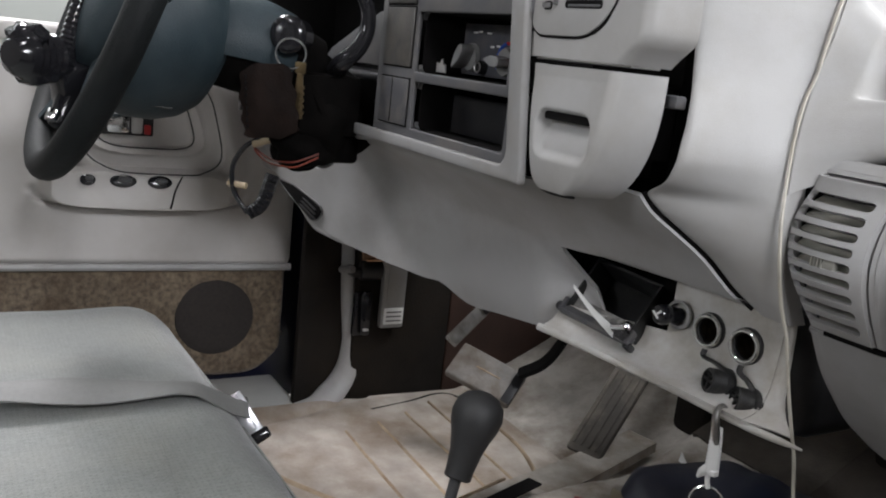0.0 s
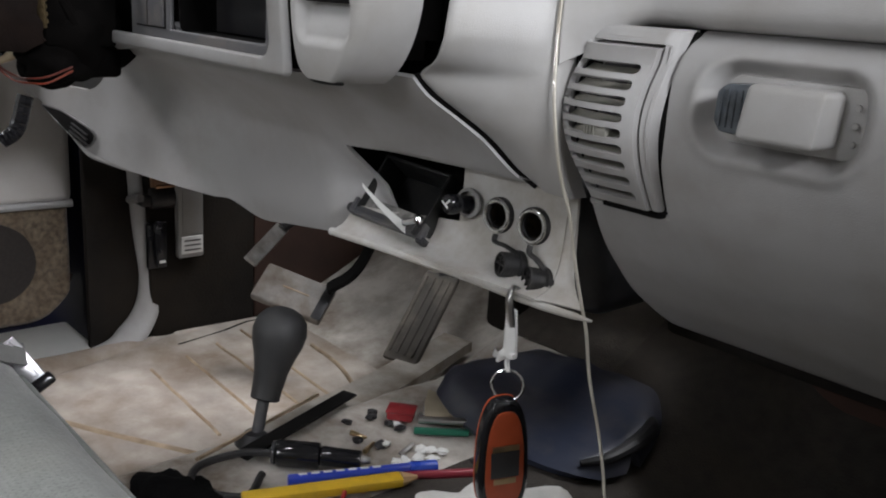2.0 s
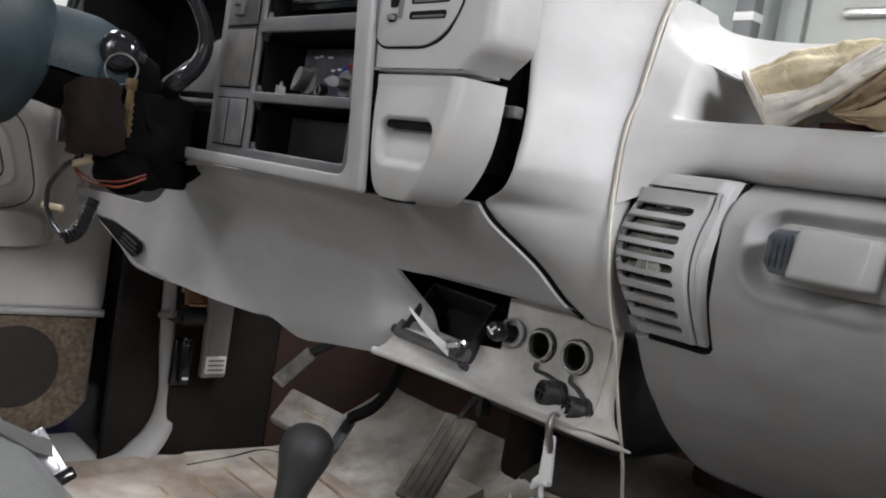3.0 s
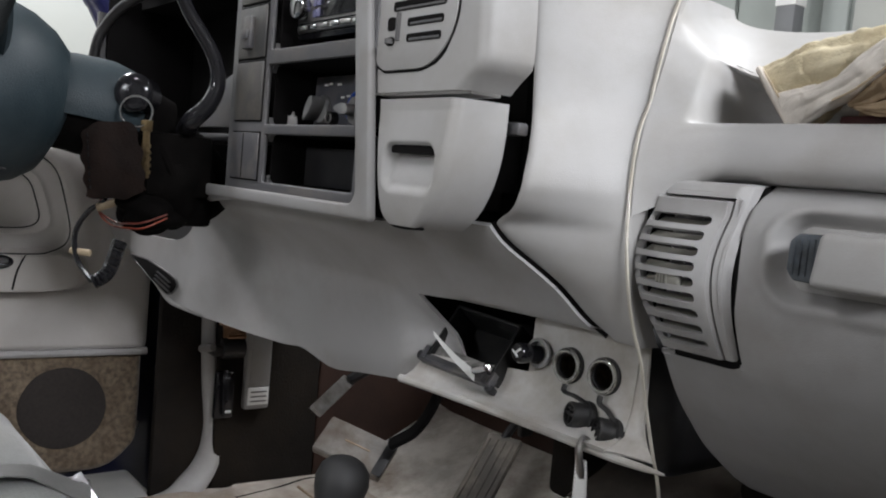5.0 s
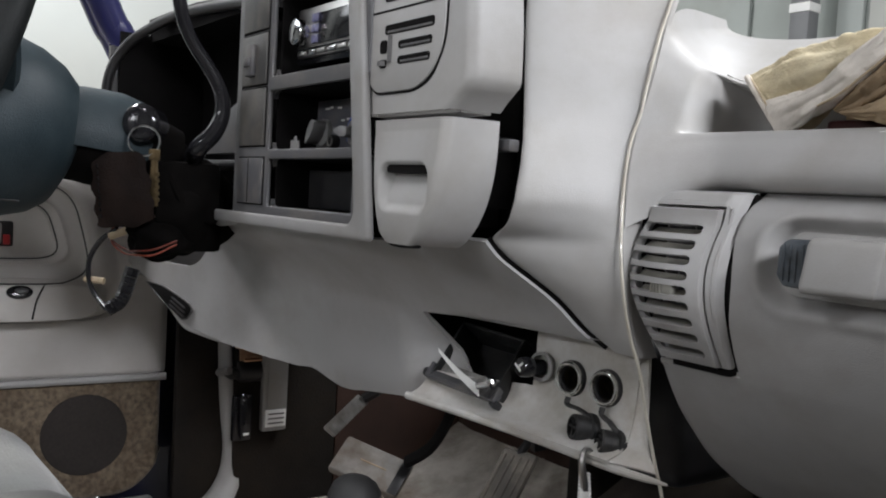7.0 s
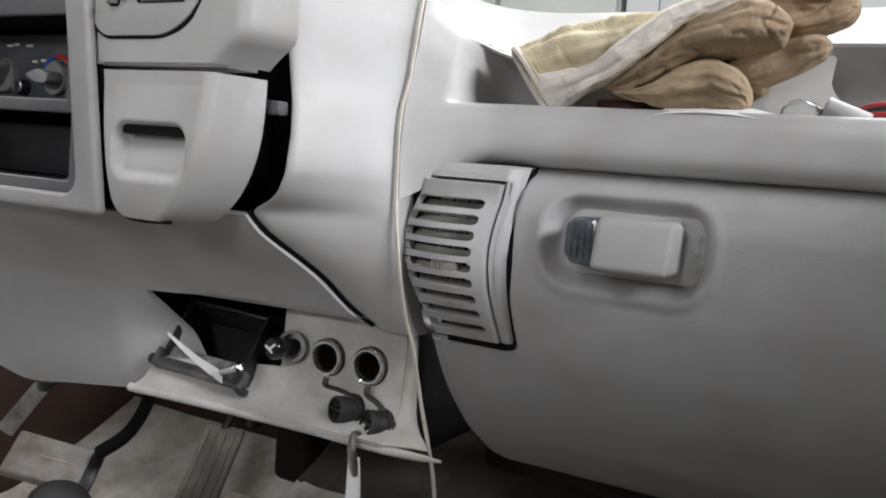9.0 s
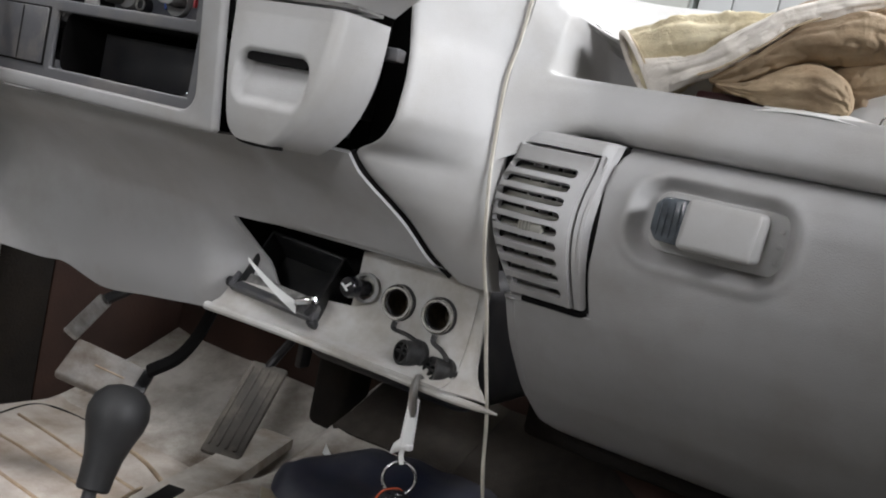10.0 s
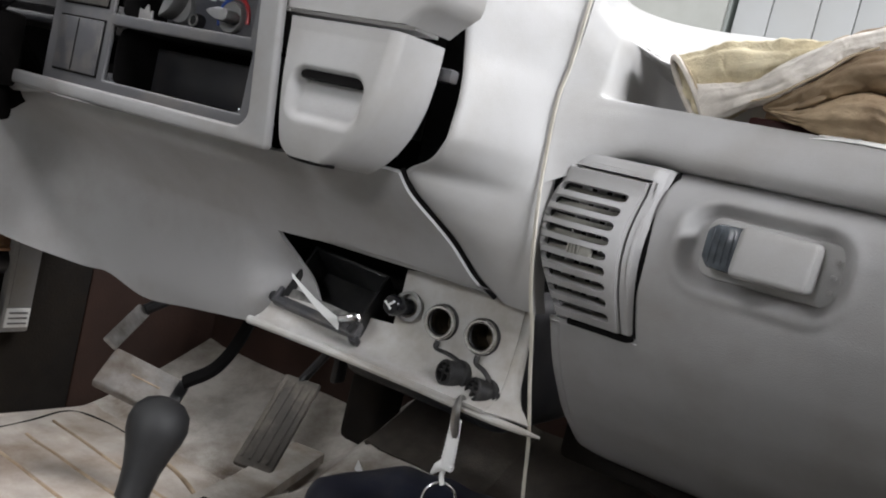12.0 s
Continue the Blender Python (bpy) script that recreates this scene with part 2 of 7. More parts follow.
def lathe(profile, a, axis, seg=24, caps=(True, True)):
    """Turn a profile of (radius, height) about an axis that starts at a."""
    bm = bmesh.new()
    rows = [[bm.verts.new((r * math.cos(2 * math.pi * k / seg), r * math.sin(2 * math.pi * k / seg), h)) for k in range(seg)] for r, h in profile]
    for p, q in zip(rows, rows[1:]):
        for k in range(seg):
            bm.faces.new((p[k], p[(k + 1) % seg], q[(k + 1) % seg], q[k]))
    if caps[0]:
        bm.faces.new(rows[0][::-1])
    if caps[1]:
        bm.faces.new(rows[-1])
    return moved(bm, Matrix.Translation(a) @ Vector(axis).to_track_quat("Z", "Y").to_matrix().to_4x4())


def ease(a, b, v):
    t = min(1, max(0, (v - a) / (b - a)))
    return t * t * (3 - 2 * t)


def pick(table, v):
    """Straight steps between the (v, values...) rows of a table."""
    if v <= table[0][0]:
        return table[0][1:]
    for p, q in zip(table, table[1:]):
        if v <= q[0]:
            k = (v - p[0]) / (q[0] - p[0])
            return tuple(a + (b - a) * k for a, b in zip(p[1:], q[1:]))
    return table[-1][1:]


def lump(rx, ry, rz, rough, freq, seed, sub=3):
    bm = bmesh.new()
    bmesh.ops.create_icosphere(bm, subdivisions=sub, radius=1)
    for v in bm.verts:
        k = 1 + rough * noise.noise(v.co * freq + Vector((seed, seed * 2.3, 0)))
        v.co = Vector((v.co.x * rx, v.co.y * ry, v.co.z * rz)) * k
    return bm


def curve(table, v):
    """A smooth line through the (v, value) rows of a table that never overshoots them."""
    xs, ys = [r[0] for r in table], [r[1] for r in table]
    if v <= xs[0] or v >= xs[-1]:
        return ys[0] if v <= xs[0] else ys[-1]
    d = [(b - a) / (q - p) for p, q, a, b in zip(xs, xs[1:], ys, ys[1:])]
    m = [d[0]] + [0.0 if a * b <= 0 else 2 * a * b / (a + b) for a, b in zip(d, d[1:])] + [d[-1]]
    i = max(k for k in range(len(xs) - 1) if xs[k] <= v)
    h = xs[i + 1] - xs[i]
    t = (v - xs[i]) / h
    return (2 * t ** 3 - 3 * t * t + 1) * ys[i] + (t ** 3 - 2 * t * t + t) * h * m[i] + (3 * t * t - 2 * t ** 3) * ys[i + 1] + (t ** 3 - t * t) * h * m[i + 1]

# ---- dashboard: fixed structure ----
SEAM = [(0.485, 0.058), (0.4903, 0.0497), (0.5002, 0.0372), (0.5123, 0.0281), (0.5268, 0.0192), (0.539, 0.0102), (0.5484, 0.0030), (0.5586, -0.0028), (0.5716, -0.0073)]
SEAM_Y = [(0.485, -0.0155), (0.50, -0.026), (0.52, -0.041), (0.545, -0.070), (0.558, -0.0865), (0.572, -0.098)]


def knee_reach(x):
    """How far the driver's end of the knee panel comes out towards the seat."""
    return curve([(-0.80, -0.150), (-0.65, -0.140), (-0.56, -0.115), (-0.46, -0.072), (-0.36, -0.030), (-0.30, 0.030)], x)


def lower_panel():
    """The knee panel under the instrument bezel: tucks forward as it goes down; the ashtray's opening is cut from its lower corner."""
    cut = -0.160
    cols = [-0.80 + (cut + 0.80) * i / 60 for i in range(61)] + [cut + (0.05 - cut) * i / 30 for i in range(1, 31)]
    half = 14
    rows = []
    for x0 in cols:
        col = []
        for j in range(2 * half + 1):
            low = j > half
            top = curve([(-0.80, 0.487), (-0.66, 0.488), (-0.595, 0.4915), (-0.578, 0.500), (-0.562, 0.520), (-0.545, 0.543), (-0.50, 0.556), (-0.475, 0.559), (-0.12, 0.562), (-0.004, 0.570)], x0)
            mid = 0.4905 - 0.0015 * ease(cut, 0.05, x0)
            w = (j - half) / half
            z = top + (mid - top) * j / half if not low else mid
            x = x0 if x0 < cut or low else cut + (x0 - cut) * (curve(SEAM, z) - 0.0018 - cut) / (0.05 - cut)
            if low:
                x = x0 + 0.060 * w * ease(-0.30, cut, x0)
                bottom = curve([(-0.80, 0.480), (-0.67, 0.4505), (-0.60, 0.4125), (-0.555, 0.4025), (-0.515, 0.3960), (-0.46, 0.3900), (-0.41, 0.3885), (-0.380, 0.3912), (-0.370, 0.3885), (-0.327, 0.3785), (-0.258, 0.388), (-0.168, 0.400), (-0.08, 0.408)], x)
                z = mid + (bottom - mid) * w
            y = curve([(0.345, -0.022), (0.37, -0.036), (0.405, -0.046), (0.45, -0.047), (0.487, -0.050), (0.51, -0.066), (0.535, -0.098), (0.552, -0.128), (0.568, -0.138)], z)
            if low:
                y += 0.030 * min(1, w / 0.45) * ease(-0.215, cut, x0)
            else:
                k = ease(-0.20, curve(SEAM, z) - 0.004, x)
                y = y * (1 - k) + k * curve(SEAM_Y, z)
            if x < -0.30:
                y = -0.012 * math.log(math.exp(-y / 0.012) + math.exp(-knee_reach(x) / 0.012)) if not low or x < -0.32 else y
            col.append((x, y, z))
        rows.append(col)
    return sheet(rows, 0.004, lambda i, j: i >= 60 and j >= half)


lower = part("knee_panel", lower_panel(), GREY)
seam = [(curve(SEAM, 0.571 - 0.084 * k / 12), curve(SEAM_Y, 0.571 - 0.084 * k / 12), 0.571 - 0.084 * k / 12) for k in range(13)]
part("seam_gap", tube([(x - 0.0012, y + 0.0012, z) for x, y, z in seam], 0.0023, n=3, seg=8), VOID, lower, "dark seam")
tagged(lower, "smooth grey plastic knee panel under the instrument bezel", "dash panel", kind="structure")


LEDGE = [(0.026, 0.6185), (0.012, 0.6205), (0.0062, 0.6300), (0.011, 0.648), (0.017, 0.658), (0.022, 0.664)]
SLOPE = [(0.0285, 0.6715), (0.038, 0.6800), (0.046, 0.6875), (0.053, 0.6940), (0.0585, 0.6990), (0.064, 0.7035), (0.085, 0.7185), (0.150, 0.7550)]


EDGE = [(z, x + 0.0016) for z, x in SEAM[:-1]] + [(0.5705, -0.0052), (0.575, 0.001), (0.581, 0.014), (0.590, 0.024), (0.604, 0.030), (0.625, 0.029), (0.644, 0.025), (0.6715, 0.014), (0.72, -0.0045), (0.77, -0.025), (0.95, -0.08)]
HUMP = SEAM_Y[:-1] + [(0.572, -0.0985), (0.60, -0.107), (0.63, -0.102), (0.67, -0.090), (0.72, -0.076), (0.77, -0.060), (0.86, -0.022), (0.95, 0.02)]


CREASE = [(0.372, 0.1058), (0.4025, 0.1045), (0.429, 0.1000), (0.4555, 0.0955), (0.476, 0.0922), (0.50, 0.0888), (0.526, 0.0858), (0.552, 0.0832), (0.570, 0.0802), (0.587, 0.0765), (0.614, 0.0727), (0.636, 0.0680), (0.657, 0.0638), (0.676, 0.0612), (0.697, 0.0597), (0.717, 0.0565), (0.732, 0.0535), (0.748, 0.0508), (0.775, 0.0470), (0.80, 0.040), (0.95, 0.0)]
CREASE_Y = [(0.4845, -0.020), (0.50, -0.0265), (0.526, -0.0325), (0.552, -0.0360), (0.570, -0.0355), (0.587, -0.0325), (0.614, -0.0290), (0.636, -0.0225), (0.657, -0.0140), (0.676, -0.0035), (0.697, 0.0030), (0.717, 0.0110), (0.732, 0.0185), (0.748, 0.0260), (0.775, 0.0400), (0.80, 0.055), (0.95, 0.12)]


def dash_pad():
    """The pale flank of the centre stack: from its edge over the drawer to the crease that the cord lies in."""
    rows = []
    zs = [0.4845 + 0.46 * j / 150 for j in range(151)]
    us = [0, 0.008, 0.02, 0.04, 0.07] + [0.10 + 0.90 * i / 50 for i in range(51)]
    for u in us:
        col = []
        for z in zs:
            xl, xr = curve(EDGE, z), curve(CREASE, z) - 0.0008
            h, c = curve(HUMP, z), curve(CREASE_Y, z) + 0.0030
            x = xl + (xr - xl) * u
            f = 0.45 * u + 0.55 * ease(0, 1, u ** 0.95)
            col.append((x, h + (c - h) * f + 0.0030 * (1 - min(1, (x - xl) / 0.005)) ** 2, z))
        rows.append(col)
    for k in range(1, 5):
        rows.append([(curve(CREASE, z) - 0.0008 + 0.0012 * math.sin(0.4 * k), curve(CREASE_Y, z) + 0.0030 + 0.0012 * k * k * (1 if z < 0.60 else 0.25), z) for z in zs])
    return sheet(rows, 0.003)


pad = part("dash_pad", dash_pad(), PALE)
tagged(pad, "pale grey swooping dash pad between centre stack and shelf", "dash panel", kind="structure")

FLANK = [(0.0768, -0.0300, 0.586), (0.0752, -0.0285, 0.600), (0.0728, -0.0265, 0.616), (0.0682, -0.0195, 0.638), (0.0655, -0.0140, 0.651), (0.0638, -0.0100, 0.660), (0.0626, -0.0065, 0.668), (0.0607, 0.0030, 0.690), (0.0590, 0.0105, 0.708), (0.0560, 0.0185, 0.725), (0.0530, 0.0260, 0.741), (0.0490, 0.0370, 0.759), (0.037, 0.072, 0.7780), (0.020, 0.150, 0.7830)]


def passenger_top():
    """Ledge over the glove door that flows out of the crease, the open pocket behind it and the rise to the windshield."""
    near = [(0.027, 0.660), (0.033, 0.648), (0.075, 0.644), (0.104, 0.652), (0.098, 0.689), (0.061, 0.7005), (0.074, 0.7115), (0.150, 0.7550)]
    wide = [(0.027, 0.660), (0.033, 0.648), (0.075, 0.644), (0.104, 0.652), (0.106, 0.700), (0.084, 0.716), (0.096, 0.7260), (0.150, 0.7550)]
    left = spline(FLANK, 4)
    rows = []
    us = [i / 40 for i in range(41)]
    for x in [None] * 41 + [0.135 + 0.65 * (i / 50) ** 1.4 for i in range(1, 51)]:
        u = us[len(rows)] if x is None else 1.0
        px = 0.068 + 0.067 * u if x is None else x
        opened = [ease(0.0875, 0.097 + 0.004 * i, px) for i in range(8)]
        back = ease(0.165, 0.215, px)
        cut = [(a[0] + (b[0] - a[0]) * back, a[1] + (b[1] - a[1]) * back) for a, b in zip(near, wide)]
        prof = spline([(y, z, 0) for y, z in LEDGE + [(a[0] + (b[0] - a[0]) * k, a[1] + (b[1] - a[1]) * k) for a, b, k in zip(SLOPE, cut, opened)]], 4)
        row = []
        for k, (c, p) in enumerate(zip(left, prof)):
            w = math.sin(0.5 * math.pi * u) ** (0.9 - 0.5 * ease(38, 50, k)) if u else 0.0
            xx = c.x + (0.135 - c.x) * u if x is None else x
            row.append((xx, c.y + (p.x - c.y) * w, c.z + (p.y - c.z) * w))
        rows.append(row)
    return sheet(rows, 0.004)


ptop = part("passenger_shelf", passenger_top(), PALE)
tagged(ptop, "grey dash ledge with an open shelf under the windshield", "dash shelf", kind="structure")


def glove_face(x, z):
    y = curve([(0.338, 0.185), (0.345, 0.163), (0.36, 0.123), (0.38, 0.091), (0.401, 0.062), (0.4225, 0.0405), (0.443, 0.022), (0.463, 0.0085), (0.485, -0.003), (0.51, -0.010), (0.53, -0.0125), (0.58, -0.010), (0.598, -0.004), (0.6065, 0.003), (0.6125, 0.0115), (0.6185, 0.022)], z)
    dx, dz = abs(x - 0.2440) - (0.0580 - 0.024), abs(z - 0.5705) - (0.0315 - 0.024)
    d = math.hypot(max(dx, 0), max(dz, 0)) + min(max(dx, dz), 0) - 0.024
    return y + 0.0125 * ease(0.002, -0.010, d) - 0.0012 * math.exp(-((d - 0.004) / 0.004) ** 2)


def glove_door():
    xs = [i / 130 * 0.19 for i in range(131)] + [0.19 + 0.40 * i / 24 for i in range(1, 25)]
    zs = [0.340 + 0.146 * j / 60 for j in range(60)] + [0.486 + 0.1325 * j / 100 for j in range(101)]
    rows = []
    for dx in xs:
        col = []
        for z in zs:
            left = pick([(0.340, 0.135), (0.343, 0.112), (0.349, 0.100), (0.358, 0.0955), (0.40, 0.0955), (0.484, 0.0935), (0.4870, 0.096), (0.4880, 0.1680), (0.52, 0.1625), (0.55, 0.1600), (0.585, 0.1600), (0.615, 0.1625)], z)[0]
            d = (0.75 - left) * dx / 0.59
            flange = 0.0045 * ease(0.0135, 0.0100, d) * ease(0.488, 0.478, z) + 0.006 * ease(0.004, 0.0, d)
            col.append((left + d, glove_face(left + d, z) + flange, z))
        rows.append(col)
    return sheet(rows, 0.004)


def paddle():
    """The latch paddle: a thick flap that stands out further at its lower edge."""
    bm = box(0.2300, 0.2815, -0.032, 0.006, 0.5540, 0.5895, 0.0048, 4)
    for v in bm.verts:
        if v.co.y < -0.01:
            v.co.y += 0.26 * (v.co.z - 0.5715) - 0.0015 * ease(0.279, 0.2815, v.co.x)
    return bm


door = thing("glove_box", "grey plastic glove box door with a recessed paddle latch", "glove box", (0.4, 0.0, 0.34))
part("door", glove_door(), GREY, door)
part("latch_paddle", paddle(), PALE, door, "pale grey latch paddle")
button = moved(outline([(0.2310, 0.5880), (0.2130, 0.5875), (0.2070, 0.582), (0.2065, 0.563), (0.2115, 0.5560), (0.2310, 0.5550)], -0.0225, 0.004, 0.0022), Matrix.Identity(4))
part("latch_button", join(button, *[box(0.2112 + 0.0046 * k, 0.2124 + 0.0046 * k, -0.0236, -0.021, 0.5595, 0.5845, 0.0004, 1) for k in range(4)]), BUTTON, door, "blue-grey ribbed thumb button")
latch = outline(round_rect(0.200, 0.2985, 0.5480, 0.5925, 0.012), -0.0015, 0.006, 0.0018)
for v in latch.verts:
    v.co.y += 0.11 * (v.co.z - 0.569)
part("latch_base", latch, PALE, door)
for z in (0.559, 0.570, 0.581):
    part("screw", rod((0.2915, -0.0050, z), (0.2915, -0.003, z), 0.0021, seg=10, bevel=0.0004), PALE, door)


def vent_point(u, v, out=0.0):
    """The barrel-shaped face of the passenger vent: u across, v up."""
    xl = 0.101 + (0.0845 - 0.101) * v - 0.017 * math.sin(math.pi * min(1, max(0, v))) ** 1.2 + 0.007 * ease(0.86, 1.04, v) ** 1.6
    xr = 0.1675 + (0.1640 - 0.1675) * v - 0.0045 * math.sin(math.pi * v)
    z = 0.490 + 0.127 * v
    y = -0.006 - 0.031 * math.sin(math.pi * min(1, max(0, v))) * (0.45 + 0.55 * math.sin(math.pi * min(1, u * 0.85 + 0.08))) + 0.012 * v
    y += 0.010 * ease(0.10, 0.0, u) * ease(1.0, 0.9, v) + 0.006 * ease(0.965, 1.0, u) - 0.0085 * ease(0.80, 0.95, v) * ease(1.0, 0.86, u)
    return Vector((xl + (xr - xl) * u, y - out, z))


def vent():
    v0 = thing("dash_vent", "grey louvred air vent beside the glove box, dusty slats", "air vent", (0.13, 0.0, 0.49))
    slots = [(0.7505 - 0.0885 * k, 0.8065 - 0.0885 * k - 0.004 * (k > 5)) for k in range(9)]
    uL, uR = 0.085, 0.775
    us = [0, 0.015, 0.03, 0.045, 0.06, 0.072, uL] + [uL + (uR - uL) * i / 14 for i in range(1, 14)] + [uR, 0.79, 0.81, 0.83, 0.85, 0.865, 0.871, 0.887, 0.893, 0.91, 0.93, 0.95, 0.965, 0.975, 0.99, 1.0]
    vs = sorted({round(q, 5) for a, b in slots for q in [a + (b - a) * k / 8 for k in range(9)]} | {0.0, 0.015, 0.03, 0.855, 0.88, 0.896, 0.902, 0.914, 0.920, 0.94, 0.96, 0.98, 0.99, 1.0, 1.01, 1.02})

    def skin(u, v):
        w = 0.0
        for a, b in slots:
            if a < v < b:
                s = abs((v - (a + b) / 2) / ((b - a) / 2))
                w = 1 - math.sqrt(max(0, 1 - s ** 2.4))
            elif abs(v - a) < 1e-4 or abs(v - b) < 1e-4:
                w = 1.0
        u += 0.042 * w * (ease(0.03, uL, u) * ease(uL + 0.06, uL + 0.01, u) - ease(0.83, uR, u) * ease(uR - 0.06, uR - 0.01, u))
        out = 0.0045 * ease(0.893, 0.86, u) * ease(0.920, 0.900, v) + 0.002
        trench = max(ease(0.865, 0.871, u) * ease(0.893, 0.887, u) * (v < 0.915), ease(0.896, 0.902, v) * ease(0.920, 0.914, v) * (u < 0.89) * ease(0.10, 0.14, u))
        return vent_point(u, min(v, 1.0 + 0.4 * (v - 1.0)), out - 0.009 * trench - 0.006 * ease(0.99, 1.02, v))
    rows = [[skin(u, v) for v in vs] for u in us]

    def inside(i, j):
        return uL < (us[i] + us[i + 1]) / 2 < uR

    def slot(j):
        c = (vs[j] + vs[j + 1]) / 2
        return any(a < c < b for a, b in slots)

    def bar(j, k):
        c = (vs[j] + vs[j + 1]) / 2
        return slots[k + 1][1] < c < slots[k][0]
    part("frame", sheet(rows, 0.004, lambda i, j: inside(i, j) and slots[-1][0] < (vs[j] + vs[j + 1]) / 2 < slots[0][1]), GREY, v0)
    for k in range(8):
        part("slat", sheet(rows, 0.004, lambda i, j: not (inside(i, j) and bar(j, k))), GREY, v0)
    part("cavity", box(0.095, 0.155, 0.012, 0.04, 0.497, 0.60), VOID, v0)
    part("edge_gap", tube([vent_point(1.0, 0.99, -0.003), vent_point(1.012, 0.7, -0.001), vent_point(1.018, 0.4, -0.001), vent_point(1.012, 0.06, -0.002), vent_point(0.97, -0.02, -0.003), vent_point(0.6, -0.024, -0.002), vent_point(0.2, -0.024, -0.002)], 0.0032, seg=6), VOID, v0, "dark gap to the glove door")
    for a, b in slots:
        r = [[vent_point(0.10 + 0.67 * i / 8, a + (b - a) * w - 0.008, -0.0035 - 0.011 * w) for i in range(9)] for w in (0, 0.62)]
        part("inner_vane", sheet(list(zip(*r)), 0.001), DUSTY, v0, "dusty inner vane")
    for u in (0.27, 0.42, 0.57, 0.70):
        p = vent_point(u, 0.5)
        part("upright_vane", box(p.x - 0.0008, p.x + 0.0008, -0.004, 0.014, 0.50, 0.595), GREY, v0)
    c = vent_point(0.50, 0.425, 0.004)
    part("thumb_lever", join(box(c.x - 0.008, c.x + 0.012, c.y - 0.001, c.y + 0.006, c.z - 0.004, c.z + 0.004, 0.002, 2), *[box(c.x - 0.007 + 0.0028 * k, c.x - 0.0058 + 0.0028 * k, c.y - 0.0022, c.y, c.z - 0.0036, c.z + 0.0036) for k in range(4)]), DUSTY, v0, "ribbed thumb lever")
    return v0


vent()

# ---- instrument bezel with radio, heater panel and switches ----
BY = -0.157
def sheared(bm):
    """Lean the passenger end of the bezel with the drawer's joint."""
    for v in bm.verts:
        if v.co.x > -0.2:
            v.co.x -= 0.15 * max(0, v.co.z - 0.563) * ease(-0.14, -0.11, v.co.x)
    return bm


HOLES = [(-0.299, -0.128, 0.716, 0.812), (-0.302, -0.130, 0.641, 0.701), (-0.299, -0.124, 0.5825, 0.631)]
bezel = thing("instrument_bezel", "grey plastic instrument bezel round the radio, heater panel and cubby", "bezel", (-0.25, BY, 0.56))
part("faceplate", plate([-0.388, -0.104], [0.5690, 0.84], BY + 0.001, 0.005, HOLES, 0.0018), BEZEL, bezel)
part("surround", sheared(outline([(-0.50, 0.5605), (-0.0875, 0.5605), (-0.0848, 0.5617), (-0.0835, 0.5645), (-0.0835, 0.86), (-0.1060, 0.86)] + [(-0.1220 + 0.016 * math.cos(radians(15 * k)), 0.5895 - 0.016 * math.sin(radians(15 * k))) for k in range(7)] + [(-0.50, 0.5735)], BY - 0.0100, BY - 0.0015, 0.0035, 3)), SURROUND, bezel, "pale rounded surround")
part("left_sill", tube([(-0.52, BY + 0.020, 0.553), (-0.46, BY + 0.006, 0.558), (-0.38, BY + 0.001, 0.566)], 0.0075, seg=10), SURROUND, bezel)
# cavity walls take a near-black colour so the openings look deep in shade
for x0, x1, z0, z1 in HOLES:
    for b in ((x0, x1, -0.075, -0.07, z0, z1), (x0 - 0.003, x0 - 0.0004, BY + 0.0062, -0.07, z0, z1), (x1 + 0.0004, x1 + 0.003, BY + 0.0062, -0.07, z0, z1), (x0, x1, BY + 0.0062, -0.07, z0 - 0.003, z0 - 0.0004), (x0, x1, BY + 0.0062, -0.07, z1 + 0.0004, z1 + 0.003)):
        part("cavity_wall", box(*b), VOID, bezel, "cavity wall coloured near-black for shade")
    for sx, ex in ((1, x0), (-1, x1)):
        for sz, ez in ((1, z0), (-1, z1)):
            r = 0.014 if sx < 0 and sz > 0 and z0 < 0.6 else 0.0075
            arc = [(ex + sx * r * (1 - math.cos(radians(90 - 15 * k))), ez + sz * r * (1 - math.sin(radians(90 - 15 * k)))) for k in range(7)]
            part("corner_fillet", outline([(ex - sx * 0.0015, ez - sz * 0.0015)] + arc, BY + 0.0012, BY + 0.0058), BEZEL, bezel)
part("groove", tube([(-0.385, BY + 0.0005, 0.5765), (-0.25, BY + 0.0005, 0.5765), (-0.135, BY + 0.0005, 0.5768), (-0.1195, BY + 0.0005, 0.583), (-0.1165, BY + 0.0005, 0.60), (-0.1165, BY + 0.0005, 0.70), (-0.1165, BY + 0.0005, 0.84)], 0.0022, seg=8), SLATE, bezel, "dark groove round the faceplate")
part("cubby_lip", box(-0.285, -0.128, -0.12, -0.116, 0.583, 0.622, 0.001), BLACK, bezel)
part("foil_scrap", box(-0.139, -0.134, -0.150, -0.146, 0.5835, 0.5865, 0.001), CHROME, bezel, "shiny foil scrap")
for z0, z1, mt in ((0.584, 0.632, SLATE), (0.645, 0.705, SWITCH), (0.709, 0.762, SWITCH), (0.766, 0.835, SWITCH)):
    part("switch_panel", box(-0.372, -0.309, BY - 0.0066, BY - 0.0040, z0, z1, 0.0012), mt, bezel, "blank switch panel")
    part("panel_gap", box(-0.3738, -0.3072, BY - 0.0046, BY - 0.0040, z0 - 0.0015, z1 + 0.0015), VOID, bezel)
part("hazard_switch", join(box(-0.352, -0.334, BY - 0.0125, BY - 0.006, 0.718, 0.752, 0.002), box(-0.350, -0.336, BY - 0.0150, BY - 0.010, 0.728, 0.738, 0.001)), SLATE, bezel, "dark rocker switch")
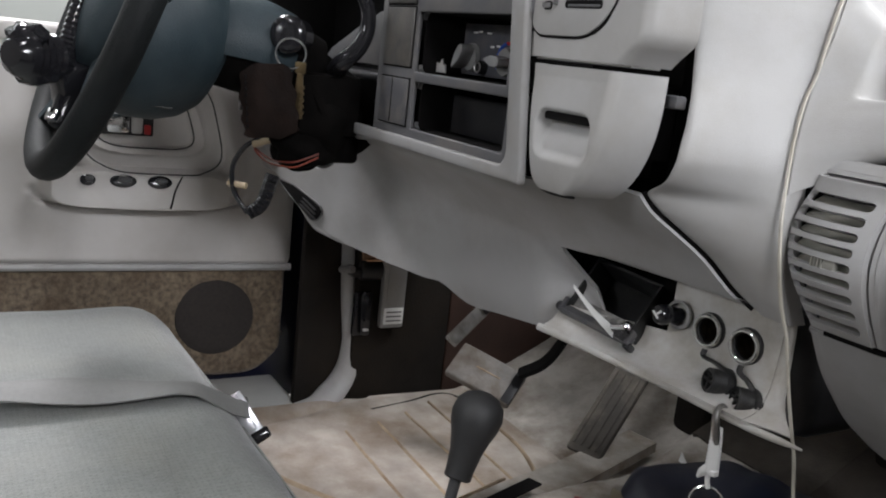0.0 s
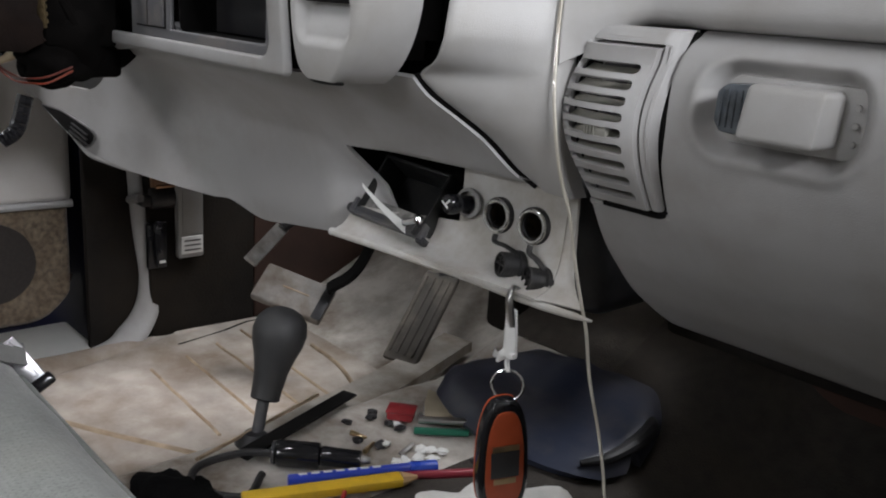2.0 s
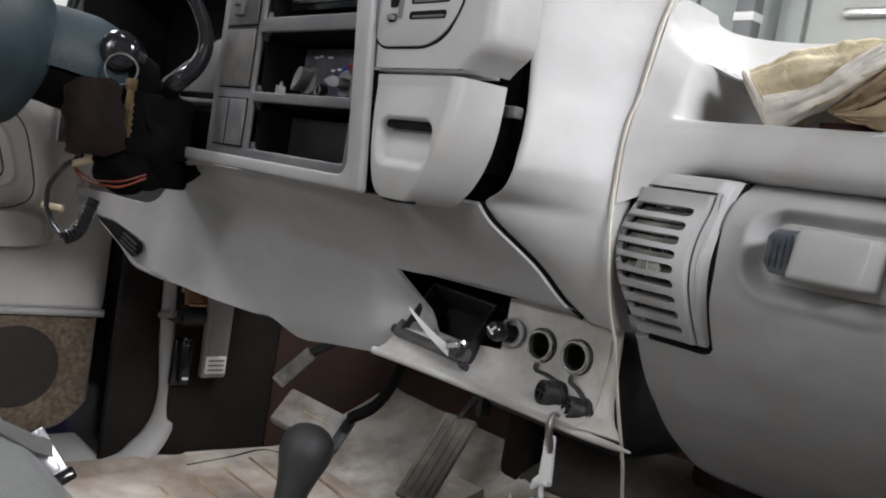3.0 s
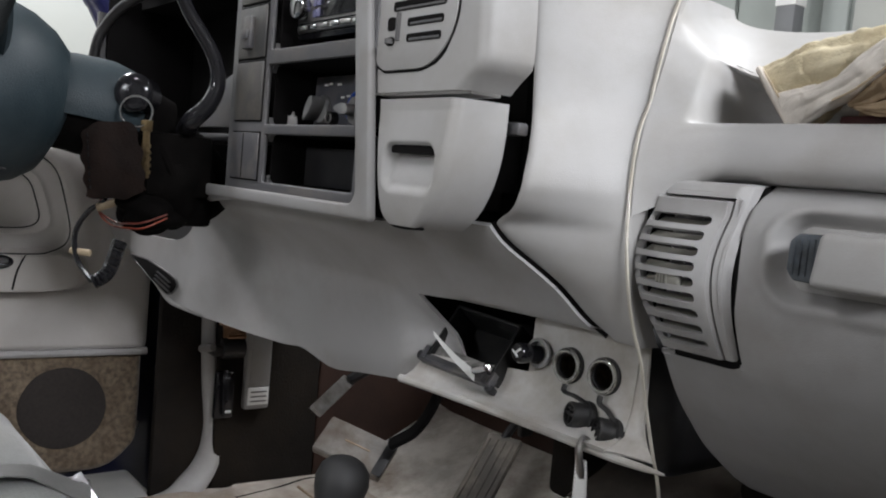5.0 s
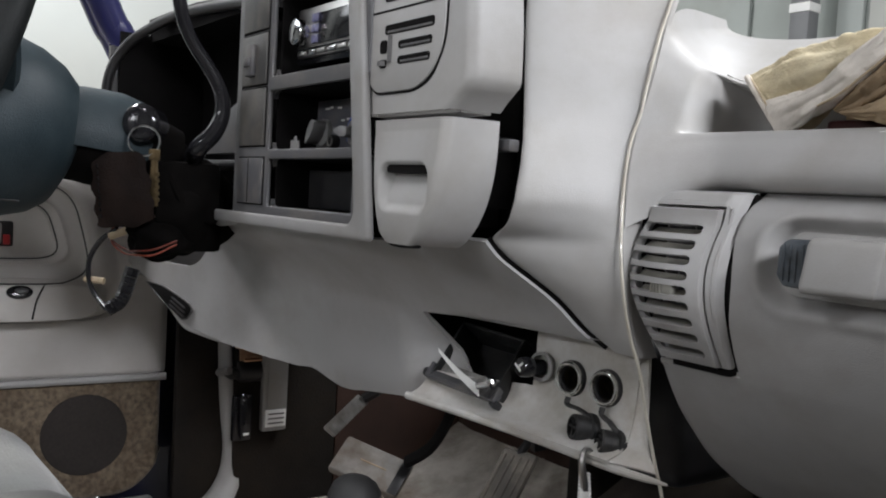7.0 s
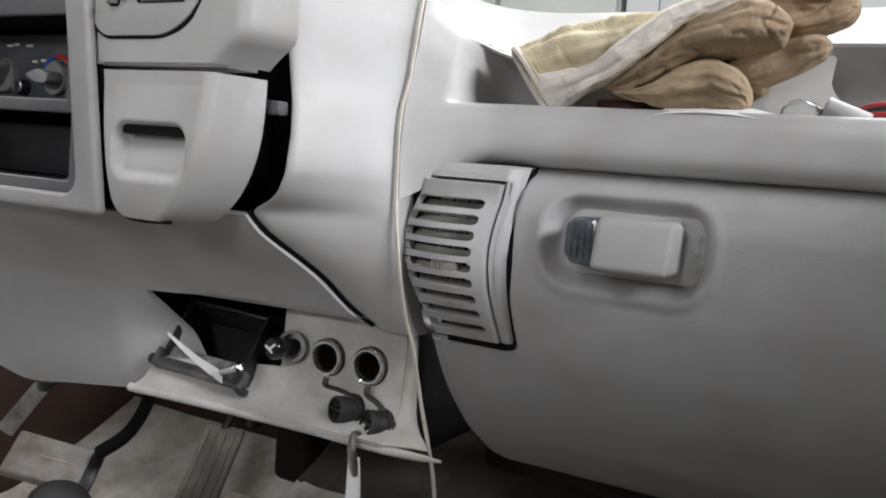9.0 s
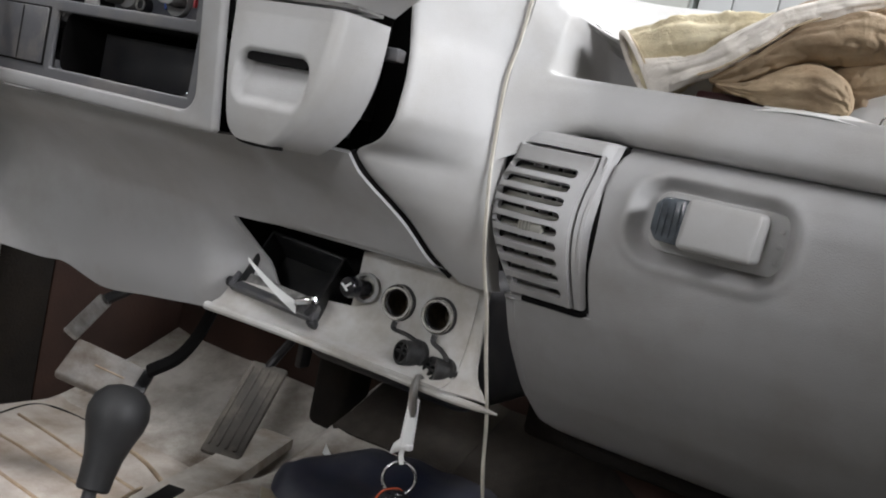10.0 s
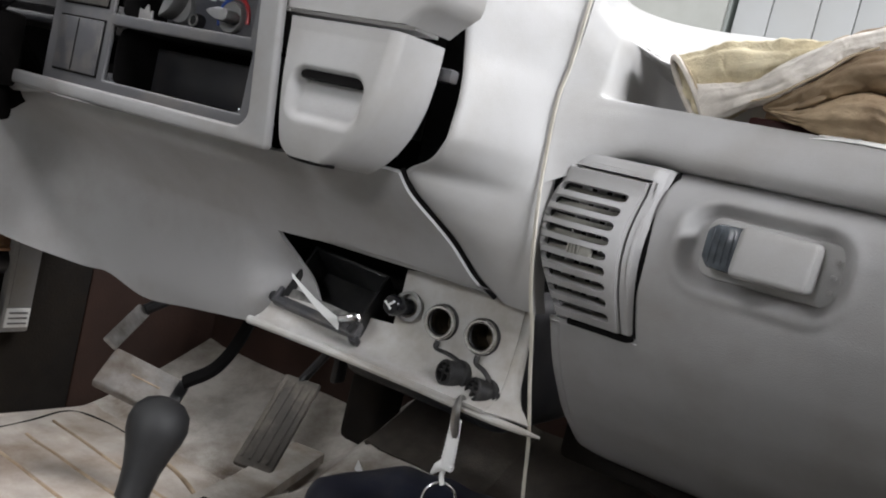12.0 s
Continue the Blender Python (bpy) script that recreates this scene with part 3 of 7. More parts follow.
part("switch_split", box(-0.3440, -0.3425, BY - 0.0070, BY - 0.006, 0.585, 0.631), VOID, bezel)

radio = thing("car_radio", "silver and black car stereo with a round volume knob", "car radio", (-0.214, -0.12, 0.735))
part("body", box(-0.297, -0.131, -0.118, -0.07, 0.734, 0.792, 0.002), GLOSSBLACK, radio)
part("face", box(-0.292, -0.136, -0.122, -0.117, 0.740, 0.790, 0.002), STEEL, radio, "silver faceplate")
part("display", box(-0.245, -0.150, -0.1235, -0.1215, 0.752, 0.782, 0.001), GLOSSBLACK, radio, "glossy dark display")
part("volume_knob", lathe([(0.0135, 0), (0.0135, 0.010), (0.0125, 0.0125), (0.009, 0.0135), (0.001, 0.0137)], (-0.276, -0.1215, 0.765), (0, -1, 0)), CHROME, radio, "chrome volume knob")
for k in range(6):
    part("preset_key", box(-0.2585 + 0.0078 * (k % 2), -0.2517 + 0.0078 * (k % 2), -0.1245, -0.1215, 0.753 + 0.0105 * (k // 2), 0.761 + 0.0105 * (k // 2), 0.0008), KEYLILAC, radio, "small lilac key")
for k in range(7):
    part("lower_key", box(-0.287 + 0.021 * k, -0.270 + 0.021 * k, -0.1245, -0.1215, 0.742, 0.7465, 0.0008), CHROME if k % 2 else STEEL, radio)
part("slot_line", box(-0.29, -0.138, -0.1235, -0.1215, 0.7478, 0.7492), GLOSSBLACK, radio)
radio.location += Vector((0.006, -0.018, -0.006))

heat = thing("climate_control", "dark heater control panel with two knobs and blue-red scale", "heater control", (-0.214, -0.11, 0.642))
part("face", box(-0.300, -0.131, -0.106, -0.10, 0.644, 0.696, 0.001), material("heater_face_plastic", (0.085, 0.087, 0.10), 0.45, vary=0.15, scale=40, grain=0.2, dirt=DUST, dirt_amount=0.25, dirt_scale=40), heat, "slate grey face")
GRIP = material("glossy_grip_plastic", (0.34, 0.34, 0.34), 0.25, vary=0.1, scale=60, dirt=DUST, dirt_amount=0.2, dirt_scale=60)
for x, z, r, turn in ((-0.279, 0.662, 0.0145, 35), (-0.213, 0.6605, 0.0140, 94)):
    k = part("knob", lathe([(r, 0), (r, 0.003), (r * 0.94, 0.005), (0.001, 0.0055)], (x, -0.106, z), (0, -1, 0), 32), SURROUND, heat, "pale round dial")
    grip = [(0.0, -r * 1.10), (0.0028, -r * 0.7), (0.0055, -r * 0.1), (0.0052, r * 0.6), (0.003, r * 0.92), (-0.003, r * 0.92), (-0.0052, r * 0.6), (-0.0055, -r * 0.1), (-0.0028, -r * 0.7)]
    part("pointer", moved(outline(grip, -0.016, 0.0, 0.0014, 2), Matrix.Translation((x, -0.1105, z)) @ pose(0, 0, 0, 0, turn, 0)), GRIP, k, "grey pointed grip")
part("push_button", lathe([(0.0068, 0), (0.0068, 0.006), (0.0056, 0.008), (0.001, 0.008)], (-0.2545, -0.106, 0.6525), (0, -1, 0)), BLACK, heat, "round black push button")
part("button_ring", ring((-0.2545, -0.1145, 0.6525), (0, -1, 0), 0.0050, 0.0009), STEEL, heat)
for nm, mt, a0, a1, lab in (("blue_scale", LAMPBLUE, 205, 100, "blue half of the scale"), ("red_scale", RED, 98, -10, "red half of the scale")):
    part(nm, tube([(-0.213 + 0.0182 * math.cos(radians(a0 + (a1 - a0) * i / 8)), -0.1064, 0.6605 + 0.0182 * math.sin(radians(a0 + (a1 - a0) * i / 8))) for i in range(9)], 0.0019, n=3, seg=8), mt, heat, lab)
for x, z, w in ((-0.277, 0.687, 0.004), (-0.268, 0.688, 0.003), (-0.251, 0.687, 0.004), (-0.243, 0.674, 0.003), (-0.232, 0.675, 0.003), (-0.222, 0.668, 0.003)):
    part("print_bar", box(x - w, x + w, -0.1068, -0.1055, z - 0.001, z + 0.001), WHITE, heat)
part("broken_edge", outline([(-0.302, 0.643), (-0.283, 0.643), (-0.285, 0.652), (-0.289, 0.650), (-0.292, 0.657), (-0.297, 0.651), (-0.302, 0.653)], -0.135, -0.133, 0.0003), PALE, heat, "broken pale plastic edge")

# ---- vent pod and the loose cup-holder drawer ----
def pod_section(z, x0, x1, r):
    """Plan of the pod's skin at a height: flat face, round shoulder, side that runs forward."""
    out = [(x0, BY + 0.03), (x0, BY + 0.004), (x0 + 0.004, BY)]
    out += [(x0 + (x1 - r - x0) * k / 6, BY) for k in range(1, 7)]
    out += [(x1 - r + r * math.sin(radians(15 * k)), BY + r - r * math.cos(radians(15 * k))) for k in range(1, 6)]
    out += [(x1 + 0.003, BY + r + 0.012), (x1 + 0.006, BY + r + 0.03)]
    return out


pod = thing("vent_pod", "pale grey vent pod standing loose from the dash pad", "vent pod", (-0.04, BY, 0.67))
rows = []
for k in range(25):
    z = 0.6685 + 0.19 * (k / 24) ** 1.5
    rows.append([(x, y, z) for x, y in pod_section(z, -0.1185 - 0.05 * (z - 0.67), curve([(0.6685, 0.014), (0.676, 0.022), (0.690, 0.037), (0.72, 0.036), (0.77, 0.031), (0.86, 0.022)], z), 0.012)])
part("skin", sheet(rows, -0.003), PALE, pod)
part("underside", box(-0.108, 0.012, BY + 0.010, -0.118, 0.667, 0.6695), PALE, pod)
vw = [(-0.108, 0.80)] + [(-0.088 - 0.020 * math.cos(radians(11.25 * k)), 0.706 - 0.020 * math.sin(radians(11.25 * k))) for k in range(9)] + [(-0.046 + 0.047 * math.sin(radians(9 * k)), 0.733 - 0.047 * math.cos(radians(9 * k))) for k in range(11)] + [(0.002, 0.80)]
part("vent_insert", outline(vw, BY - 0.002, BY + 0.001, 0.001), PALE, pod, "grey vent insert")
part("insert_gap", outline([(x * 1.0 + (-0.002 if x < -0.1 else 0.0022 if x > -0.03 else 0), z - (0.002 if z < 0.70 else 0)) for x, z in vw], BY - 0.0006, BY + 0.002, 0.0), VOID, pod)
# no holes here: flat near-black decals carry the slots' shade
for x0, x1, z0, z1 in ((-0.062, -0.016, 0.7075, 0.714), (-0.062, -0.014, 0.720, 0.7265), (-0.083, -0.012, 0.733, 0.741), (-0.090, -0.090 + 0.011, 0.706, 0.713), (-0.090, -0.079, 0.718, 0.729), (-0.104, -0.004, 0.752, 0.7535), (-0.085, -0.02, 0.760, 0.768)):
    part("slot", outline(round_rect(x0, x1, z0, z1, min(0.0028, (z1 - z0) / 2.1)), BY - 0.0026, BY - 0.0018), VOID, pod, "flat near-black decal for the vent slot's shade")
    if x1 - x0 > 0.04 and z1 - z0 > 0.004:
        part("slot_vane", box(x0 + 0.004, x1 - 0.002, BY - 0.0032, BY - 0.0020, z0 + 0.0008, z0 + 0.0030, 0.0006, 1), BEZEL, pod, "grey inner vane")
part("thumbwheel", join(rod((-0.075, BY - 0.001, 0.710), (-0.075, BY - 0.001, 0.732), 0.0032, seg=10), rod((-0.085, BY - 0.002, 0.7075), (-0.085, BY - 0.002, 0.7115), 0.005, seg=12)), BEZEL, pod, "ribbed thumbwheel")

drawer = thing("cup_holder_drawer", "pale grey cup-holder drawer front, pushed in crooked", "drawer", (-0.03, BY, 0.565))
rows = []
for k in range(101):
    v = k / 100
    z = 0.5610 + 0.1020 * v
    right = 0.009 - 0.037 * (1 - v) ** 3.0 - 0.006 * (1 - v) ** 14
    left = 0.011 * (1 - math.sqrt(1 - max(0, 1 - v / 0.13) ** 2))
    bulge = 0.003 * math.sin(math.pi * min(1, v * 1.1)) - 0.004 * (1 - v) ** 8
    xs = [-0.0820 + left - 0.0150 * v] + [(-0.0800 + left - 0.0150 * v) + (right - 0.010 + 0.0800 - left + 0.0150 * v) * i / 90 for i in range(91)] + [right - 0.010 + 0.010 * math.sin(radians(18 * i)) for i in range(1, 6)] + [right + 0.004, right + 0.006]
    col = []
    for i, x in enumerate(xs):
        y = BY - bulge
        if x > right - 0.010:
            y += 0.010 * (1 - math.sqrt(max(0, 1 - min(1, (x - right + 0.010) / 0.010) ** 2)))
        if i == 0:
            y += 0.012
        if i == len(xs) - 2:
            y = BY + 0.028
        if i == len(xs) - 1:
            y = BY + 0.046
        ex, ez = abs(x + 0.0455) - (0.0355 - 0.013), abs(z - 0.6075) - (0.0205 - 0.013)
        d = math.hypot(max(ex, 0), max(ez, 0)) + min(max(ex, ez), 0) - 0.013
        y += 0.014 * ease(0.0015, -0.008, d) * (0.25 + 0.75 * ease(0.587, 0.627, z))
        col.append((x, y, z))
    rows.append(col)
part("front", sheet(rows, -0.003), PALE, drawer)
part("top", box(-0.098, 0.006, BY + 0.004, -0.112, 0.6600, 0.6630, 0.001), PALE, drawer)
# near-black bar set into the scoop as the shade under its top edge
part("finger_slot", outline(round_rect(-0.0745, -0.0150, 0.6195, 0.6262, 0.0030), BY + 0.0012, BY + 0.012), VOID, drawer, "near-black bar for the finger slot's shade")
part("lower_gap", tube([(-0.080, BY + 0.009, 0.567), (-0.074, BY + 0.007, 0.5615), (-0.062, BY + 0.006, 0.5600), (-0.046, BY + 0.006, 0.5600), (-0.030, BY + 0.008, 0.5610)], 0.0013, seg=8), VOID, drawer, "dark gap under the drawer")
part("slide", box(0.004, 0.022, -0.106, -0.095, 0.640, 0.650, 0.002), SLATE, drawer, "grey-green slide arm")
part("carcass", join(box(-0.075, -0.022, -0.118, -0.06, 0.595, 0.655), box(-0.075, -0.04, -0.11, -0.06, 0.578, 0.60)), BLACK, drawer, "black drawer carcass")

# what stands behind the panels: solid near-black blocks in place of deep shade
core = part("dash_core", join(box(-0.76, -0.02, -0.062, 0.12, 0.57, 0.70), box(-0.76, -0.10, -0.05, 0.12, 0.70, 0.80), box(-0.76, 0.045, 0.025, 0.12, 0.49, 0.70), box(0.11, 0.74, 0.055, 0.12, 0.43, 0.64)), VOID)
tagged(core, "near-black blocks standing in for the shade behind the dash panels", "dash core", kind="structure")

# ---- accessory plate with sockets, ashtray and lip ----
def plate_point(x, v):
    """v 0 at the top edge, 1 at the lip."""
    k = ease(-0.15, -0.03, x) * (1 - v ** 3) + v ** 3 * (x + 0.16) / 0.24
    left = spline([(-0.030, 0.460, 0), (-0.038, 0.440, 0), (-0.045, 0.424, 0), (-0.055, 0.413, 0), (-0.066, 0.408, 0)], 8)
    right = spline([(0.0065 + 0.06 * min(0, x), 0.485, 0), (0.0055 + 0.05 * min(0, x), 0.450, 0), (0.001, 0.420, 0), (-0.010, 0.403, 0), (-0.026, 0.397, 0)], 8)
    i = min(int(v * 32), 31)
    a, b = left[i].lerp(left[i + 1], v * 32 - i), right[i].lerp(right[i + 1], v * 32 - i)
    return Vector((x, a.x + (b.x - a.x) * k, a.y + (b.y - a.y) * k))


PLATE = material("dusty_plate_plastic", (0.54, 0.53, 0.505), 0.55, vary=0.07, scale=30, grain=0.3, dirt=(0.30, 0.25, 0.18), dirt_amount=0.6, dirt_scale=26, dirt_from=0.40)
acc = thing("accessory_plate", "dusty pale plastic accessory plate with a rolled lower lip", "accessory plate", (0.0, 0.0, 0.39))
xs = [-0.152 + 0.225 * i / 180 for i in range(181)]


def plate_hole(i, j):
    """The ashtray's opening and the two round socket holes."""
    q = plate_point((xs[i] + xs[i + 1]) / 2, (j + 0.5) / 96)
    return xs[i] < -0.047 and j < 36 or any(math.hypot(q.x - x, q.z - 0.45) < 0.0125 for x in (0.0, 0.042))


part("plate", sheet([[plate_point(x, j / 96) for j in range(97)] for x in xs], 0.003, plate_hole), PLATE, acc)
part("lip", tube([(-0.156, -0.068, 0.4068), (-0.10, -0.056, 0.4045), (0.0, -0.034, 0.3985), (0.05, -0.0265, 0.3955), (0.080, -0.0195, 0.3930), (0.102, -0.0120, 0.3914), (0.117, -0.006, 0.3902)], 0.0038, seg=10, radii=[0.0038, 0.0038, 0.0038, 0.0038, 0.0036, 0.0030, 0.0010]), PLATE, acc, "worn rounded lip")


def end_point(u, v):
    """The strip between the plate and the glove box, ending in a low pointed tab."""
    p = plate_point(0.0715, v)
    x1, y1 = pick([(0.394, 0.108, -0.006), (0.400, 0.102, -0.004), (0.404, 0.094, 0.001), (0.411, 0.089, 0.003), (0.42, 0.086, 0.004), (0.45, 0.082, 0.008), (0.486, 0.079, 0.010)], p.z)
    return Vector((p.x + (x1 - p.x) * u, p.y + (y1 - p.y) * u + 0.002 * math.sin(math.pi * u), p.z + (0.001 - 0.004 * v) * u))


part("end_strip", sheet([[end_point(i / 14, j / 40) for j in range(41)] for i in range(15)], 0.002), PLATE, acc, "side strip with a pointed tab")


RIMCHROME = material("worn_rim_chrome", (0.66, 0.65, 0.63), 0.22, metal=1.0, vary=0.12, scale=90)
SLEEVE = material("sooty_brass", (0.085, 0.068, 0.046), 0.42, metal=0.8, vary=0.6, scale=160, dirt=(0.02, 0.014, 0.009), dirt_amount=0.8, dirt_scale=60)


def socket(x, label):
    s = thing("power_socket", label, "power socket", (x, 0.0, 0.45), "12 volt sockets")
    part("rim", ring((x, -0.0035, 0.45), (0.06, -1, 0.05), 0.0132, 0.0021, 40, 10), RIMCHROME, s, "chrome rim")
    part("sleeve", lathe([(0.0116, 0), (0.0112, -0.004), (0.0108, -0.034), (0.001, -0.035)], (x, -0.0035, 0.45), (0.06, -1, 0.05), caps=(False, True)), SLEEVE, s, "dark brass sleeve")
    part("collar", lathe([(0.0159, -0.006), (0.0159, 0.0003), (0.0155, 0.0008), (0.0120, 0.0012), (0.0108, 0.0), (0.0108, -0.004)], (x, -0.0015, 0.45), (0.06, -1, 0.05), 32, (False, False)), BLACK, s)
    return s


socket(0.0, "chrome-rimmed power socket in the accessory plate")
socket(0.042, "chrome-rimmed power socket beside its hanging cover")


CAPRUBBER = material("dusty_cap_rubber", (0.014, 0.014, 0.0145), 0.5, vary=0.25, scale=60, grain=0.4, dirt=(0.11, 0.10, 0.09), dirt_amount=0.5, dirt_scale=90, dirt_from=0.5)


def cover(face, axis, x0):
    """A push-in cover: flanged plug with a cross-ribbed inner face, on a strap moulded to its socket's collar."""
    c = thing("socket_cover", "black rubber socket cover hanging from its strap", "socket cover", face, "socket covers")
    turn = Matrix.Translation(face) @ Vector(axis).to_track_quat("Z", "Y").to_matrix().to_4x4()
    part("plug", moved(lathe([(0.0132, -0.020), (0.0136, -0.017), (0.0136, -0.0145), (0.0112, -0.0135), (0.0108, -0.001), (0.0100, 0.0), (0.0082, 0.0), (0.0080, -0.005), (0.001, -0.005)], (0, 0, 0), (0, 0, 1), 26, (True, True)), turn), CAPRUBBER, c)
    part("rib", moved(join(box(-0.0082, 0.0082, -0.001, 0.001, -0.0052, -0.0006), box(-0.001, 0.001, -0.0082, 0.0082, -0.0052, -0.0006), box(-0.0062, 0.0062, 0.0035, 0.0050, -0.0052, -0.0010)), turn), CAPRUBBER, c, "cross ribs")
    back = turn @ Vector((0.0, 0.0, -0.016))
    top = Vector((x0, -0.0075, 0.4350))
    part("strap", tube([top, top + Vector((0.0015, -0.0020, -0.006)), (top + back) / 2 + Vector((0.003, -0.003, 0.004)), back + Vector((0.002, -0.002, 0.010)), back], 0.0026, n=5, seg=8, flat=0.55), CAPRUBBER, c)
    return c


cover((0.0255, -0.0215, 0.4155), (-0.35, -0.9, 0.15), 0.005)
cover((0.0535, -0.0180, 0.4095), (-0.45, -0.85, 0.2), 0.046)

lighter = thing("cigarette_lighter", "black push-in lighter knob in a dull socket", "lighter", (-0.037, -0.01, 0.453))
part("socket", lathe([(0.0135, 0), (0.0135, 0.003), (0.0105, 0.004), (0.0105, -0.01)], (-0.034, -0.004, 0.454), (0.1, -1, 0.05), 24, (False, False)), SURROUND, lighter, "dull worn socket")
part("knob", lathe([(0.0072, 0), (0.0072, 0.011), (0.0088, 0.0135), (0.0094, 0.018), (0.0092, 0.0225), (0.0080, 0.0248), (0.001, 0.0252)], (-0.0345, -0.004, 0.4535), (-0.1, -1, 0.05)), GLOSSBLACK, lighter)
for k, (dx, dz, a) in enumerate(((-0.0015, -0.0005, 35), (0.0022, 0.0022, -40))):
    part("symbol_bar", moved(box(-0.0045 + 0.001 * k, 0.0045 - 0.001 * k, -0.0007, 0, -0.0009, 0.0009), Matrix.Translation((-0.0371 + dx, -0.0294, 0.4547 + dz)) @ pose(0, 0, 0, 0, a, 0)), WHITE, lighter)

tray = thing("ashtray", "open black plastic ashtray tipped out of the plate", "ashtray", (-0.10, -0.03, 0.425))
TRAYIN = material("ashy_tray_plastic", (0.014, 0.0145, 0.015), 0.34, vary=0.3, scale=50, grain=0.2, dirt=(0.055, 0.052, 0.048), dirt_amount=0.5, dirt_scale=30)
tx = Vector((1.0, 0.16, -0.08)).normalized()
tu = (Vector((0.10, 0.62, 0.78)) - tx * tx.dot(Vector((0.10, 0.62, 0.78)))).normalized()
tn = tx.cross(tu)
m = Matrix.Translation((-0.1435, -0.0470, 0.4335)) @ Matrix((tx, tu, tn)).transposed().to_4x4()
for nm, b in (("bin_side", (0.000, 0.0028, -0.002, 0.058, -0.040, 0.0)), ("bin_side", (0.0790, 0.0818, -0.002, 0.058, -0.040, 0.0)), ("bin_back", (0.0028, 0.0790, 0.0550, 0.058, -0.040, 0.0)), ("bin_floor", (0.0, 0.0818, -0.002, 0.058, -0.043, -0.040)), ("bin_front", (0.0028, 0.0790, -0.002, 0.001, -0.040, -0.004))):
    part(nm, moved(box(*b, 0.0008), m), TRAYIN, tray)
part("front_lip", moved(join(box(-0.004, 0.0870, -0.0090, 0.0005, -0.0065, -0.0010, 0.0016), box(-0.004, 0.0870, -0.0100, -0.0065, -0.0060, 0.0030, 0.0012), box(-0.0045, -0.0005, -0.010, 0.007, -0.006, 0.003, 0.0015), box(0.0825, 0.0865, -0.010, 0.005, -0.006, 0.003, 0.0015)), m), SLATE, tray, "grey front lip")
part("lip_inset", moved(box(0.002, 0.0800, 0.0005, 0.0130, -0.0100, -0.0070, 0.001), m), material("ash_grey", (0.16, 0.155, 0.145), 0.9, vary=0.6, scale=120, grain=0.6, grain_scale=500), tray, "ash-dusted rest")
part("hinge_pin", moved(rod((-0.009, -0.004, -0.002), (-0.003, -0.004, -0.002), 0.0048, seg=14, bevel=0.001), m), BLACK, tray)
part("corner_foot", moved(box(0.080, 0.0890, -0.013, -0.006, -0.012, -0.001, 0.002), m), BLACK, tray)
# housing coloured near-black for the shade round the bin
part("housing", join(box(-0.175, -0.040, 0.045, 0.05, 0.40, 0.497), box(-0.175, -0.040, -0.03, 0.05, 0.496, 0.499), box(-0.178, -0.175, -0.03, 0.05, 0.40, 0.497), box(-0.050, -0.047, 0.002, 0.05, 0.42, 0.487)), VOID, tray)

strip = part("paper_strip", sheet([[(-0.1365 + 0.061 * i / 10 + 0.002 * j, -0.047 + 0.004 * i / 10 - 0.001 * j, 0.4555 - 0.0245 * i / 10 - 0.0022 * math.sin(math.pi * i / 10) - 0.010 * j * (0.35 + 0.65 * i / 10)) for j in range(2)] for i in range(11)], 0.0008), WHITE)
tagged(strip, "white paper strip lying across the ashtray", "paper strip")

clip = thing("metal_clip", "small bright metal clip at the ashtray's end", "clip", (-0.066, -0.044, 0.432))
part("jaw", moved(box(-0.009, 0.006, -0.003, 0.003, -0.003, 0.003, 0.0012), Matrix.Translation((-0.066, -0.044, 0.434)) @ pose(0, 0, 0, 0, -20, 20)), CHROME, clip)
part("ball", lathe([(0.001, -0.0045), (0.0035, -0.003), (0.0046, 0), (0.0035, 0.003), (0.001, 0.0045)], (-0.057, -0.044, 0.438), (0, 0, 1), 12), CHROME, clip)
part("stem", rod((-0.062, -0.044, 0.424), (-0.057, -0.042, 0.432), 0.0032, seg=8), BLACK, clip)

# ---- key fob on its lanyard, cord ----
lan = thing("key_lanyard", "white snap-hook lanyard with an orange and black key fob", "lanyard", (0.056, -0.031, 0.27))
part("hook", tube([(0.054, -0.022, 0.398), (0.053, -0.031, 0.404), (0.055, -0.037, 0.396), (0.0555, -0.034, 0.380), (0.0555, -0.032, 0.372)], 0.0032, radii=[0.0025, 0.003, 0.0042, 0.005, 0.004], flat=0.7), STEEL, lan, "grey metal hook")
part("strap", tube([(0.0555, -0.0335, 0.386), (0.0553, -0.0322, 0.374), (0.0555, -0.0315, 0.360), (0.0555, -0.031, 0.345)], 0.006, n=8, radii=[0.0042 + 0.0007 * (k % 2) + 0.0016 * k / 24 for k in range(25)], flat=0.5), WHITE, lan, "dirty white strap")
part("swivel", join(tube([(0.0555, -0.031, 0.347), (0.053, -0.031, 0.338), (0.0555, -0.031, 0.330)], 0.0022), box(0.0495, 0.0615, -0.0345, -0.0275, 0.343, 0.348, 0.0015)), WHITE, lan)
part("strap_end", tube([(0.0545, -0.0325, 0.350), (0.0505, -0.035, 0.344), (0.046, -0.036, 0.337)], 0.004, radii=[0.004, 0.0045, 0.0012], flat=0.4), WHITE, lan, "frayed strap end")
part("split_ring", ring((0.056, -0.031, 0.318), (0.75, -1, 0.1), 0.0135, 0.0014, 36, 8), CHROME, lan, "chrome split ring")
fm = Matrix.Translation((0.0595, -0.034, 0.256)) @ pose(0, 0, 0, 0, -3, 66)
ol = []
for k in range(40):
    a = 2 * math.pi * k / 40
    w = 0.0225 + 0.0035 * (-math.sin(a))
    ol.append((w * math.copysign(abs(math.cos(a)) ** 0.62, math.cos(a)), 0.053 * math.copysign(abs(math.sin(a)) ** 0.75, math.sin(a))))
